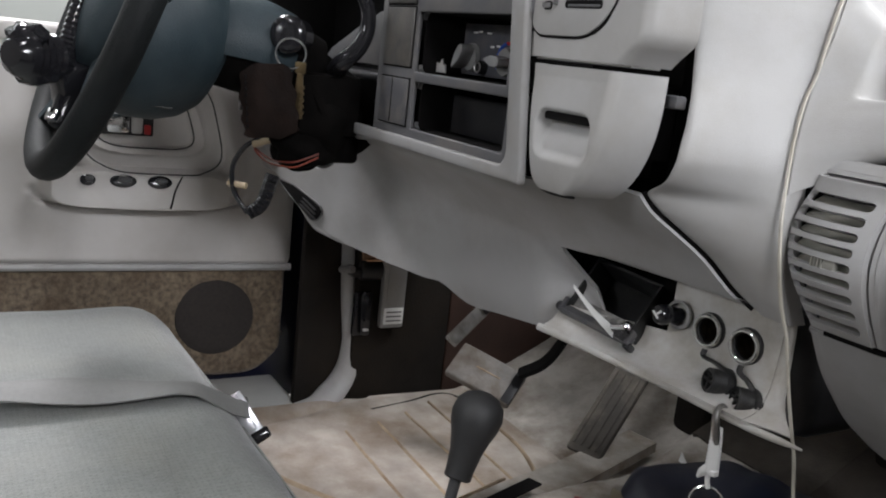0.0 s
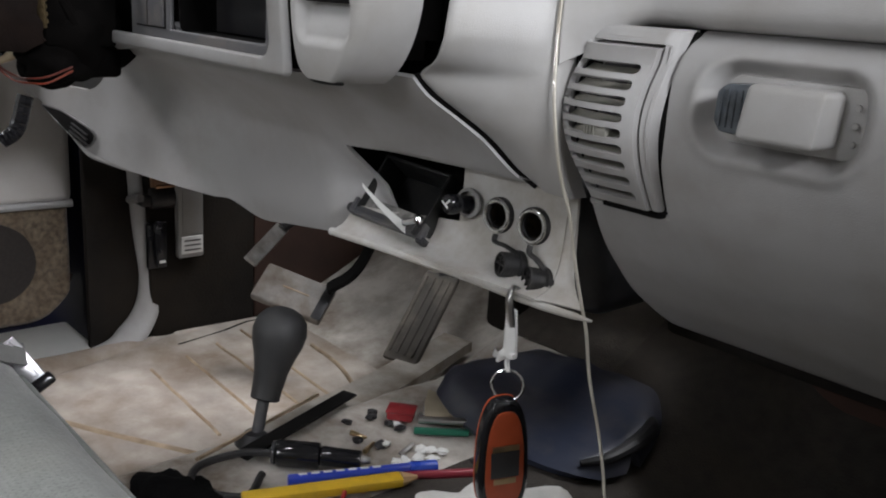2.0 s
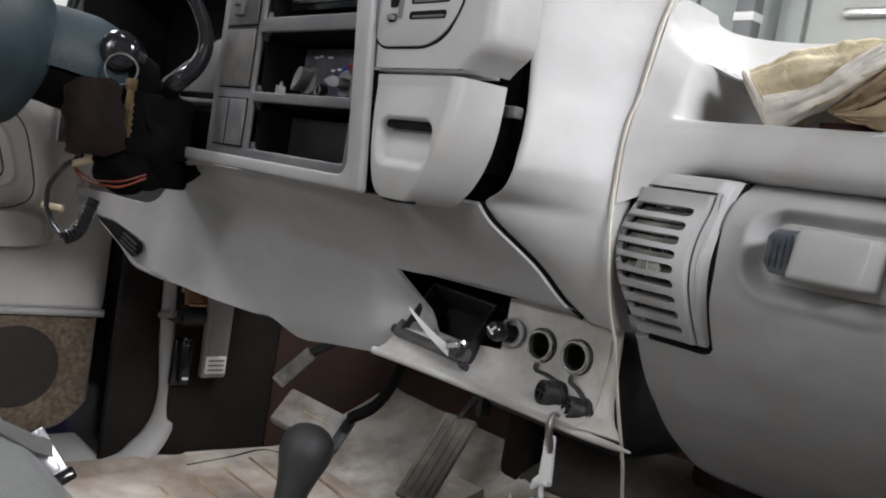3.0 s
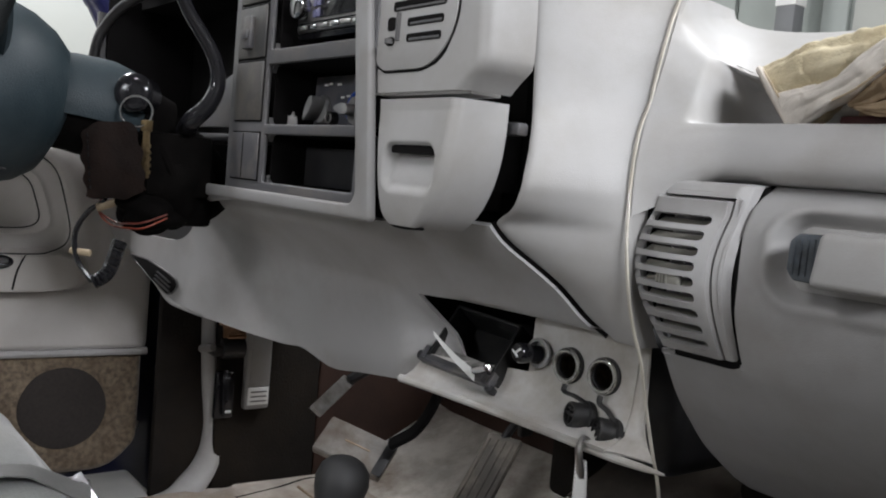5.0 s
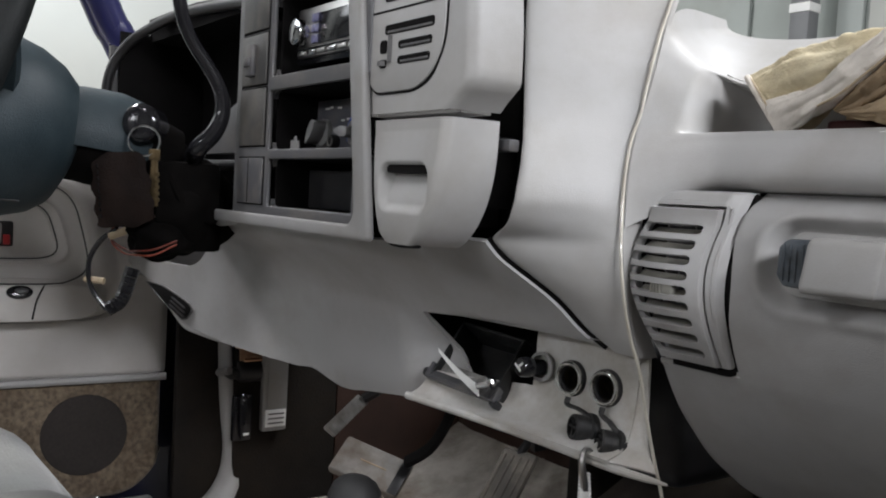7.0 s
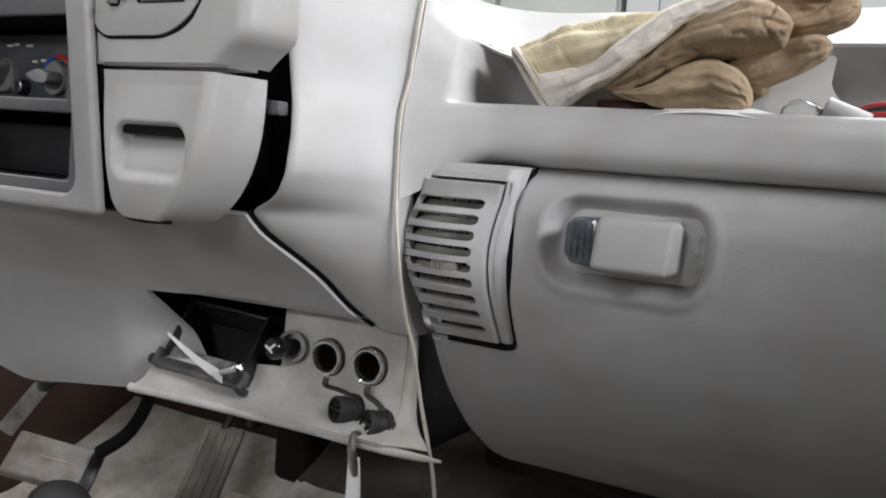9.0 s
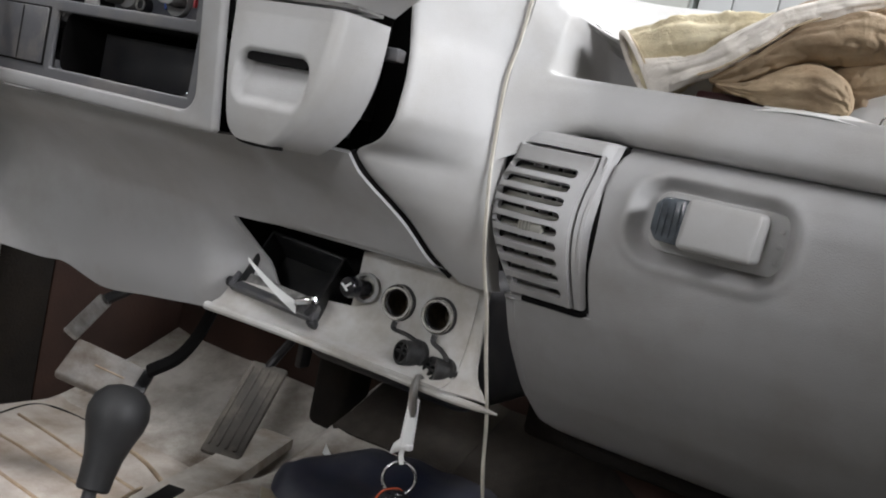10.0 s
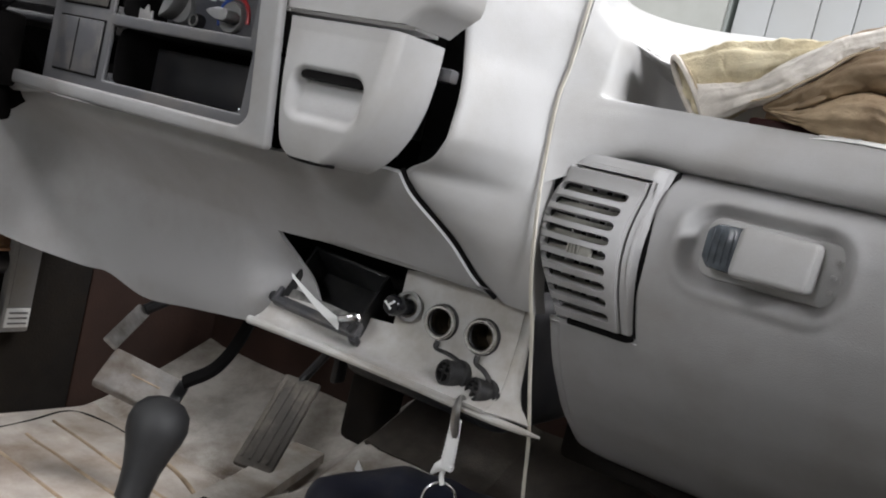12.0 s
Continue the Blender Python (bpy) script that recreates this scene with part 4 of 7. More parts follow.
part("case", moved(outline(ol, -0.0075, 0.0095, 0.004, 3), fm), GLOSSBLACK, lan, "black case edge")
part("face", moved(outline([(x * 0.76, z * 0.84 - 0.001) for x, z in ol], -0.0088, -0.006, 0.001), fm), ORANGE, lan, "orange-red face")
part("band", moved(outline([(x * 1.012, z * 1.008) for x, z in ol], 0.0045, 0.0066, 0.0), fm), ORANGE, lan)
part("window", moved(box(-0.013, 0.013, -0.0096, -0.0075, -0.018, 0.007, 0.001), fm), BLACK, lan, "black window")
for z, w in ((0.010, 0.012), (-0.021, 0.010)):
    part("print_bar", moved(box(-w, w, -0.0098, -0.0085, z - 0.0026, z + 0.0026), fm), BRASS, lan)

CORD = material("yellowed_cord", (0.66, 0.63, 0.55), 0.18, vary=0.25, scale=60, dirt=(0.2, 0.16, 0.1), dirt_amount=0.5, dirt_scale=30)
way = [(curve(CREASE, z), curve(CREASE_Y, z) - 0.0005, z) for z in (0.93, 0.89, 0.85, 0.82, 0.795, 0.772, 0.748, 0.732, 0.717, 0.697, 0.676, 0.657, 0.636, 0.614, 0.587, 0.570, 0.552, 0.526, 0.500)] + [(0.0922, -0.0185, 0.476), (0.0958, -0.0158, 0.4555), (0.100, -0.0117, 0.429), (0.1045, -0.0066, 0.4025), (0.1055, 0.003, 0.376), (0.1085, 0.011, 0.334), (0.1135, 0.026, 0.281), (0.1155, 0.036, 0.244), (0.114, 0.050, 0.205), (0.113, 0.080, 0.172)]
cord = thing("hanging_cord", "yellowed two-core cord draped over the dash to the floor", "cord", (0.14, 0.22, 0.13))
part("core", tube([(x - 0.0008, y, z) for x, y, z in way], 0.0010, seg=8), CORD, cord)
part("core", tube([(x + 0.0008, y - 0.0004, z) for x, y, z in way], 0.0010, seg=8), CORD, cord)

# ---- floor, tunnel, firewall, kick panel, door ----
MAT = material("worn_floor_mat", (0.385, 0.345, 0.305), 0.85, vary=0.2, scale=24, grain=0.8, grain_scale=260, dirt=(0.19, 0.138, 0.095), dirt_amount=0.85, dirt_scale=10, dirt_from=0.38)
WORN = material("worn_tan_rib", (0.33, 0.255, 0.175), 0.8, vary=0.3, scale=40, grain=0.5, grain_scale=300, dirt=(0.16, 0.09, 0.045), dirt_amount=0.7, dirt_scale=30)
TUNNEL = material("tunnel_mat", (0.56, 0.53, 0.485), 0.85, vary=0.25, scale=9, grain=0.6, grain_scale=300, dirt=(0.12, 0.080, 0.050), dirt_amount=0.95, dirt_scale=8, dirt_from=0.39)
CARPET = material("tan_carpet", (0.165, 0.128, 0.090), 0.95, vary=0.5, scale=130, grain=1.0, grain_scale=380, dirt=(0.080, 0.050, 0.028), dirt_amount=0.85, dirt_scale=13, dirt_from=0.40, sheen=0.2)
DOORVINYL = material("door_vinyl", (0.54, 0.52, 0.50), 0.5, vary=0.06, scale=9, grain=0.35, grain_scale=700, dirt=(0.22, 0.18, 0.13), dirt_amount=0.3, dirt_scale=6)
# body paint darkened to hold the shade of the door gap
NAVY_SHADED = material("shaded_body_paint", (0.006, 0.007, 0.020), 0.3, vary=0.2, scale=8, coat=0.5)
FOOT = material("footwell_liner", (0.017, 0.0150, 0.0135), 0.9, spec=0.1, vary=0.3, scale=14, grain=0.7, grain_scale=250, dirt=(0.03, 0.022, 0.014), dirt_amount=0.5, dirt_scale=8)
RUST = material("rusty_firewall", (0.046, 0.023, 0.0165), 0.85, vary=0.3, scale=12, grain=0.4, grain_scale=200)


def floor_z(x, y):
    z = 0.11
    z += 0.060 * ease(-0.30, -0.225, x) * ease(0.17, 0.04, x)
    z += 0.006 * ease(-0.62, -0.66, x)
    z += 0.62 * max(0, y - 0.16) ** 1.25
    z += 0.0015 * noise.noise(Vector((x * 16, y * 16, 0)))
    z += 0.006 * noise.noise(Vector((x * 26 + y * 12, y * 7 - x * 4, 3.0))) * ease(-0.36, -0.30, x) * ease(0.0, -0.08, x) * ease(0.03, 0.12, y)
    return z


def floor_sheet(x0, x1, y0, y1, nx, ny, lift=0.0, wave=None):
    rows = []
    for i in range(nx + 1):
        x = x0 + (x1 - x0) * i / nx
        rows.append([(x, y, floor_z(x, y) + lift + (wave(x, y) if wave else 0)) for y in (y0 + (y1 - y0) * j / ny for j in range(ny + 1))])
    return sheet(rows, 0.006)


floor = part("floor", floor_sheet(-0.66, 0.78, -1.3, 0.75, 96, 100), TUNNEL)
tagged(floor, "dusty dark rubber cab floor with a low tunnel", "floor", kind="structure")


def ribs(x, y):
    return -0.004 * math.exp(-((x + 0.605 + 0.26 * (y + 0.20)) / 0.006) ** 2) * ease(0.155, 0.13, y) if y < 0.0 else -0.004 * math.exp(-((x + 0.655 - 0.05 * (0.15 - y)) / 0.006) ** 2)


def on_mat(x, y, lift=0.0):
    return (x, y, floor_z(x, y) + 0.008 + lift)


mat = part("floor_mat", floor_sheet(-0.655, -0.262, -0.32, 0.175, 110, 110, 0.008, ribs), MAT)
tagged(mat, "worn dusty driver's floor mat with tan raised ribs", "floor mat")
for a, b in (((-0.553, -0.080), (-0.335, -0.092)), ((-0.569, -0.020), (-0.306, -0.034)), ((-0.589, 0.036), (-0.312, 0.026)), ((-0.618, 0.092), (-0.318, 0.074))):
    pts = [on_mat(a[0] + (b[0] - a[0]) * k / 8, a[1] + (b[1] - a[1]) * k / 8 + 0.0015 * noise.noise(Vector((k * 1.7, a[1] * 30, 0))), 0.0005) for k in range(9)]
    part("rib", tube(pts, 0.0022, n=4, seg=8, flat=0.8), WORN, mat, "worn tan rib")
part("border_rib", tube([on_mat(x, y, 0.0008) for x, y in ((-0.51, 0.150), (-0.44, 0.143), (-0.385, 0.128), (-0.345, 0.11), (-0.315, 0.08), (-0.308, 0.0), (-0.305, -0.132))], 0.0032, n=6, seg=8, flat=0.8), WORN, mat, "worn tan border")
part("border_groove", tube([on_mat(x, y, -0.0012) for x, y in ((-0.616, -0.01), (-0.628, 0.06), (-0.640, 0.12), (-0.630, 0.148), (-0.59, 0.158), (-0.54, 0.160))], 0.0022, n=6, seg=8), VOID, mat, "dark border groove")
part("near_edge", tube([on_mat(x, y, 0.0) for x, y in ((-0.477, -0.234), (-0.40, -0.19), (-0.306, -0.132))], 0.004, n=6, seg=8, flat=0.7), WORN, mat, "frayed tan edge")
tplate = part("tunnel_plate", sheet([[(a[0] + (b[0] - a[0]) * j / 6 - 0.017, a[1] + (b[1] - a[1]) * j / 6 + 0.011, 0.1660 + 0.06 * max(0, a[1] - 0.10)) for j in range(7)] for a, b in (((-0.203, -0.20), (-0.150, -0.185)), ((-0.222, -0.14), (-0.165, -0.125)), ((-0.239, -0.076), (-0.182, -0.06)), ((-0.259, 0.005), (-0.205, 0.02)), ((-0.279, 0.084), (-0.226, 0.10)), ((-0.299, 0.165), (-0.250, 0.178)), ((-0.318, 0.246), (-0.272, 0.255)))], -0.014), material("worn_tunnel_plate", (0.30, 0.275, 0.245), 0.7, vary=0.2, scale=30, grain=0.5, grain_scale=260, dirt=(0.15, 0.11, 0.075), dirt_amount=0.75, dirt_scale=22, dirt_from=0.42))
tagged(tplate, "worn dusty tunnel plate round the shifter slot", "plate", kind="structure")
part("slot_edge", tube([(-0.200, -0.187, 0.1800), (-0.216, -0.135, 0.1800), (-0.236, -0.072, 0.1800), (-0.256, -0.010, 0.1800)], 0.0034, n=6, seg=8, flat=0.6), WORN, tplate, "worn tan edge beside the slot")
# solid near-black bar on the plate; the slot's shade is its colour
slot = part("shifter_slot", moved(box(-0.0098, 0.0098, -0.0925, 0.0925, -0.003, 0.0, 0.001), pose(-0.210, -0.0635, 0.1814, 0, 0, 18.5)), VOID)
tagged(slot, "long near-black bar for the shade of the tunnel's shifter slot", "slot", kind="structure")
fire = part("firewall", join(box(-0.70, 0.80, 0.40, 0.42, 0.10, 0.74), box(-0.66, -0.22, 0.385, 0.40, 0.20, 0.55)), RUST)
tagged(fire, "rust-brown bare firewall", "wall", kind="structure")
# carpet colour darkened and carried up the tunnel for the footwell's shadow
pcarpet = part("passenger_carpet", floor_sheet(-0.055, 0.77, -0.9, 0.60, 60, 60, 0.004), material("shade_brown_carpet", (0.034, 0.029, 0.025), 0.95, vary=0.3, scale=60, grain=1.0, grain_scale=400, dirt=(0.06, 0.045, 0.03), dirt_amount=0.5, dirt_scale=6))
tagged(pcarpet, "brown carpet in the passenger footwell, darkened for its shade", "carpet", kind="structure")
tcarpet = part("tunnel_carpet", floor_sheet(-0.235, -0.0555, 0.27, 0.60, 24, 40, 0.004), material("dusty_brown_carpet", (0.055, 0.047, 0.039), 0.95, vary=0.3, scale=50, grain=1.0, grain_scale=400, dirt=(0.05, 0.036, 0.025), dirt_amount=0.7, dirt_scale=9))
tagged(tcarpet, "dusty brown carpet over the front of the tunnel", "carpet", kind="structure")
# unseen slab, added so its top edge shades the lower dash from the right
light_block = part("right_light_block", box(0.80, 0.92, -1.15, 0.02, 0.02, 0.86, 0.012), DOORVINYL)
tagged(light_block, "unseen grey slab in the passenger door's place, cutting the right light", "car door", kind="structure")
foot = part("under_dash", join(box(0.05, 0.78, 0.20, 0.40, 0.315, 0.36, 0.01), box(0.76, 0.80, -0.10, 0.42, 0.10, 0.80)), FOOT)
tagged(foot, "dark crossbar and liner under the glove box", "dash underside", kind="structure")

kick = thing("kick_panel", "grey plastic kick panel with fuse flap and release handles", "kick panel", (-0.66, 0.0, 0.11), kind="structure")
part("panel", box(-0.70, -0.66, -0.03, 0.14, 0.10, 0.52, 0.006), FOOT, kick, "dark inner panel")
part("front_panel", box(-0.70, -0.662, 0.14, 0.40, 0.10, 0.52, 0.006), RUST, kick, "rust-brown bare side")
part("trim", tube([(-0.683, -0.046, 0.45), (-0.683, -0.041, 0.36), (-0.680, -0.036, 0.28), (-0.677, -0.027, 0.21), (-0.674, -0.032, 0.160), (-0.668, -0.060, 0.124), (-0.662, -0.100, 0.106), (-0.660, -0.20, 0.100)], 0.0125, seg=18, radii=[0.0110, 0.0110, 0.0115, 0.0140, 0.0190, 0.0220, 0.0180, 0.0120], flat=0.6), GREY, kick, "curved grey pillar trim")
part("back_panel", box(-0.702, -0.688, -0.11, -0.02, 0.10, 0.46, 0.002), FOOT, kick, "dark pillar behind the trim")
part("fuse_flap", join(moved(lathe([(0.001, -0.030), (0.014, -0.029), (0.017, -0.024), (0.017, 0.030), (0.013, 0.034), (0.001, 0.034)], (0, 0, 0), (0, 1, 0), 24), Matrix.Translation((-0.664, 0.000, 0.3290)) @ Matrix.Diagonal((1.1, 1.0, 1.0, 1))), box(-0.684, -0.652, -0.044, -0.028, 0.318, 0.334, 0.004, 3)), BLACK, kick, "open black fuse flap")
part("flap_lip", tube([(-0.690, -0.046, 0.323), (-0.672, -0.050, 0.327), (-0.652, -0.045, 0.333)], 0.006, seg=10), SURROUND, kick, "grey flap lip")
part("copper_bits", join(moved(box(-0.013, 0.013, -0.020, 0.018, 0, 0.004, 0.001), pose(-0.662, -0.004, 0.346, 0, 8, 0)), moved(box(-0.002, 0.002, -0.020, 0.020, 0.0, 0.026, 0.001), pose(-0.655, -0.010, 0.346, 0, -8, 6)), moved(box(-0.001, 0.004, -0.012, 0.004, 0.018, 0.030, 0.001), pose(-0.655, -0.024, 0.346, 0, -8, 6)), box(-0.658, -0.648, 0.010, 0.028, 0.345, 0.357, 0.001), *[box(-0.672 + 0.008 * k, -0.667 + 0.008 * k, -0.020, -0.004, 0.350, 0.3525) for k in range(3)]), material("copper_contacts", (0.42, 0.25, 0.15), 0.4, metal=0.6, vary=0.3, scale=80), kick, "copper contacts")
part("hood_release", moved(join(tube([(-0.646, -0.014, 0.293), (-0.640, -0.014, 0.284), (-0.638, -0.013, 0.255), (-0.640, -0.012, 0.228)], 0.009, n=6, seg=12, radii=[0.006, 0.0085, 0.0085, 0.006], flat=0.6), box(-0.66, -0.648, -0.026, 0.004, 0.222, 0.292, 0.004, 3)), pose(0, -0.012, 0.004)), GLOSSBLACK, kick, "black release handle")
part("release_mark", moved(box(-0.6325, -0.631, -0.017, -0.008, 0.236, 0.240, 0.0005), pose(0, -0.012, 0.004)), WHITE, kick)
part("brake_release", moved(join(box(-0.655, -0.640, 0.018, 0.058, 0.225, 0.44, 0.004, 2), box(-0.6405, -0.6385, 0.024, 0.052, 0.262, 0.43, 0.0008)), pose(0, -0.014, 0.014)), SURROUND, kick, "grey brake release arm")
part("release_tag", moved(box(-0.641, -0.638, 0.022, 0.055, 0.232, 0.258, 0.001), pose(0, -0.014, 0.014)), WHITE, kick, "pale label on the arm")
for k in range(3):
    part("print_bar", moved(box(-0.6385, -0.6372, 0.026, 0.051, 0.237 + 0.007 * k, 0.239 + 0.007 * k), pose(0, -0.014, 0.014)), SLATE, kick)

# driver's door, slightly open: built along its own line and swung on its hinges
DOOR = Matrix.Translation((-0.82, 0.0, 0)) @ pose(0, 0, 0, 0, 0, -6)


def door_bm(bm):
    return moved(bm, DOOR)


def door_face(y, z):
    """How far the padded inner face stands in from the shell."""
    d = 0.030 + 0.010 * ease(0.298, 0.312, z)
    outer = (abs((y + 0.312 + 0.25 * (z - 0.50)) / 0.100) ** 4 + abs((z - 0.520) / 0.073) ** 4) ** 0.25
    inner = (abs((y + 0.322 + 0.30 * (z - 0.51)) / 0.071) ** 4 + abs((z - 0.522) / 0.042) ** 4) ** 0.25
    rest = (abs((y + 0.320) / 0.132) ** 4 + abs((z - 0.4225) / 0.029) ** 4) ** 0.25
    d += 0.022 * ease(1.45, 1.12, outer) - 0.013 * ease(1.04, 0.97, outer) - 0.016 * ease(1.05, 0.94, inner)
    d += 0.004 * math.exp(-((inner - 1.16) / 0.05) ** 2)
    d += (0.040 - 0.022 * ease(1.45, 1.12, outer)) * ease(1.08, 0.92, rest) - 0.006 * math.exp(-((rest - 1.13) / 0.045) ** 2) * ease(0.425, 0.41, z)
    return d


drv = thing("driver_door", "grey vinyl driver's door with carpeted lower panel, ajar", "car door", (-0.80, 0.02, 0.1))
ys = [-1.0 + 0.4 * i / 20 for i in range(20)] + [-0.60 + 0.515 * i / 180 for i in range(181)]
zs = [0.300 + 0.325 * j / 150 for j in range(151)]
part("padded_panel", door_bm(sheet([[(door_face(y, z) - 0.022 * (1 - math.sqrt(1 - ease(-0.105, -0.085, y) ** 2)), y, z) for z in zs] for y in ys], 0.01)), DOORVINYL, drv)
part("trim_bead", door_bm(tube([(0.038, -1.0, 0.296), (0.038, -0.5, 0.298), (0.038, -0.088, 0.301)], 0.006)), GREY, drv, "grey dividing bead")
zs = [j / 60 for j in range(61)]
ys2 = [-0.95 + 0.86 * i / 150 for i in range(151)]
def carpet_point(y, v):
    """Carpeted lower panel with a rounded front corner, its pile worn uneven."""
    low = 0.112 + 0.075 * (1 - math.sqrt(max(0, 1 - max(0, (y + 0.168) / 0.0782) ** 2)))
    z = low + (0.2985 - low) * v
    pile = 0.0035 * noise.noise(Vector((y * 40, z * 40, 0))) + 0.0016 * noise.noise(Vector((y * 210, z * 210, 4))) + 0.0010 * noise.noise(Vector((y * 520, z * 520, 9)))
    r = math.hypot(y + 0.203, z - 0.216)
    edge = min(1, v * 14, (-0.09 - y) / 0.012)
    return (0.031 + pile + 0.0045 * math.exp(-((r - 0.067) / 0.008) ** 2) - 0.020 * (1 - math.sqrt(max(0, 1 - (1 - edge) ** 2))), y, z)


part("carpet_panel", door_bm(sheet([[carpet_point(y, v) for v in zs] for y in ys2], 0.012)), CARPET, drv, "stained tan carpet panel", smooth=60)
spk = Vector((0.0325, -0.203, 0.216))
part("speaker_grille", door_bm(lathe([(0.0615, 0), (0.0610, 0.003), (0.058, 0.0045), (0.03, 0.0055), (0.001, 0.006)], spk, (1, 0, 0), 40)), material("brown_grille", (0.036, 0.030, 0.027), 0.9, vary=0.2, scale=200, grain=1.0, grain_scale=1200), drv, "round dark speaker grille")
part("shell", door_bm(join(box(-0.10, 0.002, -1.05, 0.0, 0.06, 0.62, 0.01), box(-0.02, 0.022, -0.06, 0.004, 0.08, 0.66, 0.006))), NAVY_SHADED, drv, "navy door shell, paint darkened for the gap's shade")
part("window_ledge", door_bm(box(-0.06, 0.045, -1.0, -0.02, 0.615, 0.645, 0.01, 3)), DOORVINYL, drv)
part("handle_recess", door_bm(box(0.020, 0.0345, -0.390, -0.306, 0.496, 0.534, 0.004)), BLACK, drv, "dark handle recess")
part("inside_handle", door_bm(box(0.030, 0.042, -0.372, -0.340, 0.500, 0.530, 0.005)), CHROME, drv, "chrome inside handle")
part("handle_lever", door_bm(box(0.030, 0.040, -0.338, -0.322, 0.500, 0.531, 0.004)), PALE, drv)
part("lock_mark", door_bm(box(0.030, 0.040, -0.320, -0.311, 0.500, 0.514, 0.001)), RED, drv, "red lock marker")
for y, w, h in ((-0.300, 0.0155, 0.0075), (-0.350, 0.0165, 0.0075), (-0.397, 0.0095, 0.0065)):
    d = door_face(y, 0.436)
    sm = pose(d, y, 0.437, 0, -20, 0)
    oval = [(w * 1.1 * math.cos(radians(12 * k)), h * 1.25 * math.sin(radians(12 * k))) for k in range(30)]
    part("window_switch", door_bm(moved(outline(oval, -0.0026, 0.004, 0.0010), sm @ pose(0, 0, 0, 0, 0, 90))), GLOSSBLACK, drv, "black oval window switch")
    part("switch_cap", door_bm(moved(outline([(0.52 * q + 0.002, 0.50 * r + 0.001) for q, r in oval], -0.0070, -0.002, 0.0014), sm @ pose(0, 0, 0, 0, 0, 90))), BLACK, drv, "black rocker")
for cy, cz, lean, hy, hz, nm in ((-0.312, 0.520, 0.25, 0.100, 0.073, "outer_joint"), (-0.322, 0.522, 0.30, 0.071, 0.042, "inner_joint")):
    line = []
    for k in range(41):
        a = 2 * math.pi * k / 40
        z = cz + hz * math.copysign(abs(math.sin(a)) ** 0.5, math.sin(a))
        y = cy - lean * (z - (0.50 if hy > 0.08 else 0.51)) + hy * math.copysign(abs(math.cos(a)) ** 0.5, math.cos(a))
        line.append((door_face(y, z) - 0.0002, y, z))
    part(nm, door_bm(tube(line, 0.0016, n=2, seg=6)), BLACK, drv, "dark joint round the recess")
part("armrest_seam", door_bm(tube([(door_face(y, z) + 0.0004, y, z) for y, z in ((-0.268, 0.446), (-0.272, 0.440), (-0.278, 0.425), (-0.281, 0.410), (-0.283, 0.399))], 0.0013)), VOID, drv)
sill = part("door_sill", box(-0.82, -0.655, -1.2, -0.10, 0.085, 0.108, 0.006), material("sill_plate", (0.62, 0.62, 0.6), 0.4, vary=0.08, scale=20))
tagged(sill, "pale painted door sill catching the outside light", "door sill", kind="structure")

# ---- pedals and shifter ----
brake = thing("brake_pedal", "worn brown rubber brake pedal on a black arm", "pedal", (-0.42, 0.08, 0.2))
PADM = material("worn_pedal_rubber", (0.205, 0.193, 0.178), 0.7, vary=0.25, scale=40, grain=0.4, grain_scale=300, dirt=(0.10, 0.07, 0.045), dirt_amount=0.8, dirt_scale=30, dirt_from=0.38)


def facing(at, along, up):
    """A frame at a point: its x runs along, its z towards up."""
    x = Vector(along).normalized()
    z = (Vector(up) - x * x.dot(Vector(up))).normalized()
    y = z.cross(x)
    return Matrix.Translation(at) @ Matrix((x, y, z)).transposed().to_4x4()


pm = facing((-0.4295, 0.0655, 0.2395), (0.078, 0.056, -0.025), (-0.021, 0.039, 0.035))
part("pad", moved(box(-0.050, 0.050, -0.004, 0.010, -0.028, 0.028, 0.004, 3), pm), PADM, brake)
part("wear_line", moved(box(-0.016, 0.022, -0.0047, -0.003, 0.001, 0.0034, 0.0004), pm), bpy.data.materials["worn_tan_rib"], brake, "tan worn line")
part("worn_end", moved(box(0.036, 0.0505, -0.0046, 0.0, -0.026, 0.026, 0.002), pm), BLACK, brake, "dark worn end")
part("arm", tube([(-0.395, 0.098, 0.25), (-0.368, 0.12, 0.278), (-0.352, 0.138, 0.33), (-0.35, 0.165, 0.42), (-0.35, 0.2, 0.5)], 0.011, flat=0.5), VOID, brake, "black steel arm")
park = thing("parking_brake_pedal", "narrow bare-metal parking brake pedal", "pedal", (-0.46, 0.05, 0.28))
part("pad", moved(box(-0.043, 0.043, -0.003, 0.003, -0.009, 0.009, 0.002), facing((-0.4165, 0.0165, 0.317), (0.041, -0.071, -0.026), (-0.40, -0.37, 0.38))), material("scratched_pedal_metal", (0.30, 0.29, 0.275), 0.45, vary=0.3, scale=60, grain=0.5, grain_scale=260, dirt=(0.09, 0.07, 0.05), dirt_amount=0.7, dirt_scale=40), park, "scratched pale metal")
part("arm", tube([(-0.433, 0.05, 0.331), (-0.42, 0.09, 0.36), (-0.42, 0.16, 0.44)], 0.007), BLACK, park)
gas = thing("accelerator_pedal", "dusty ribbed rubber accelerator pedal by the tunnel", "pedal", (-0.33, 0.2, 0.15))
gm = facing((-0.322, 0.20, 0.213), (0.95, 0.30, 0.0), (-0.035, 0.10, 0.10))
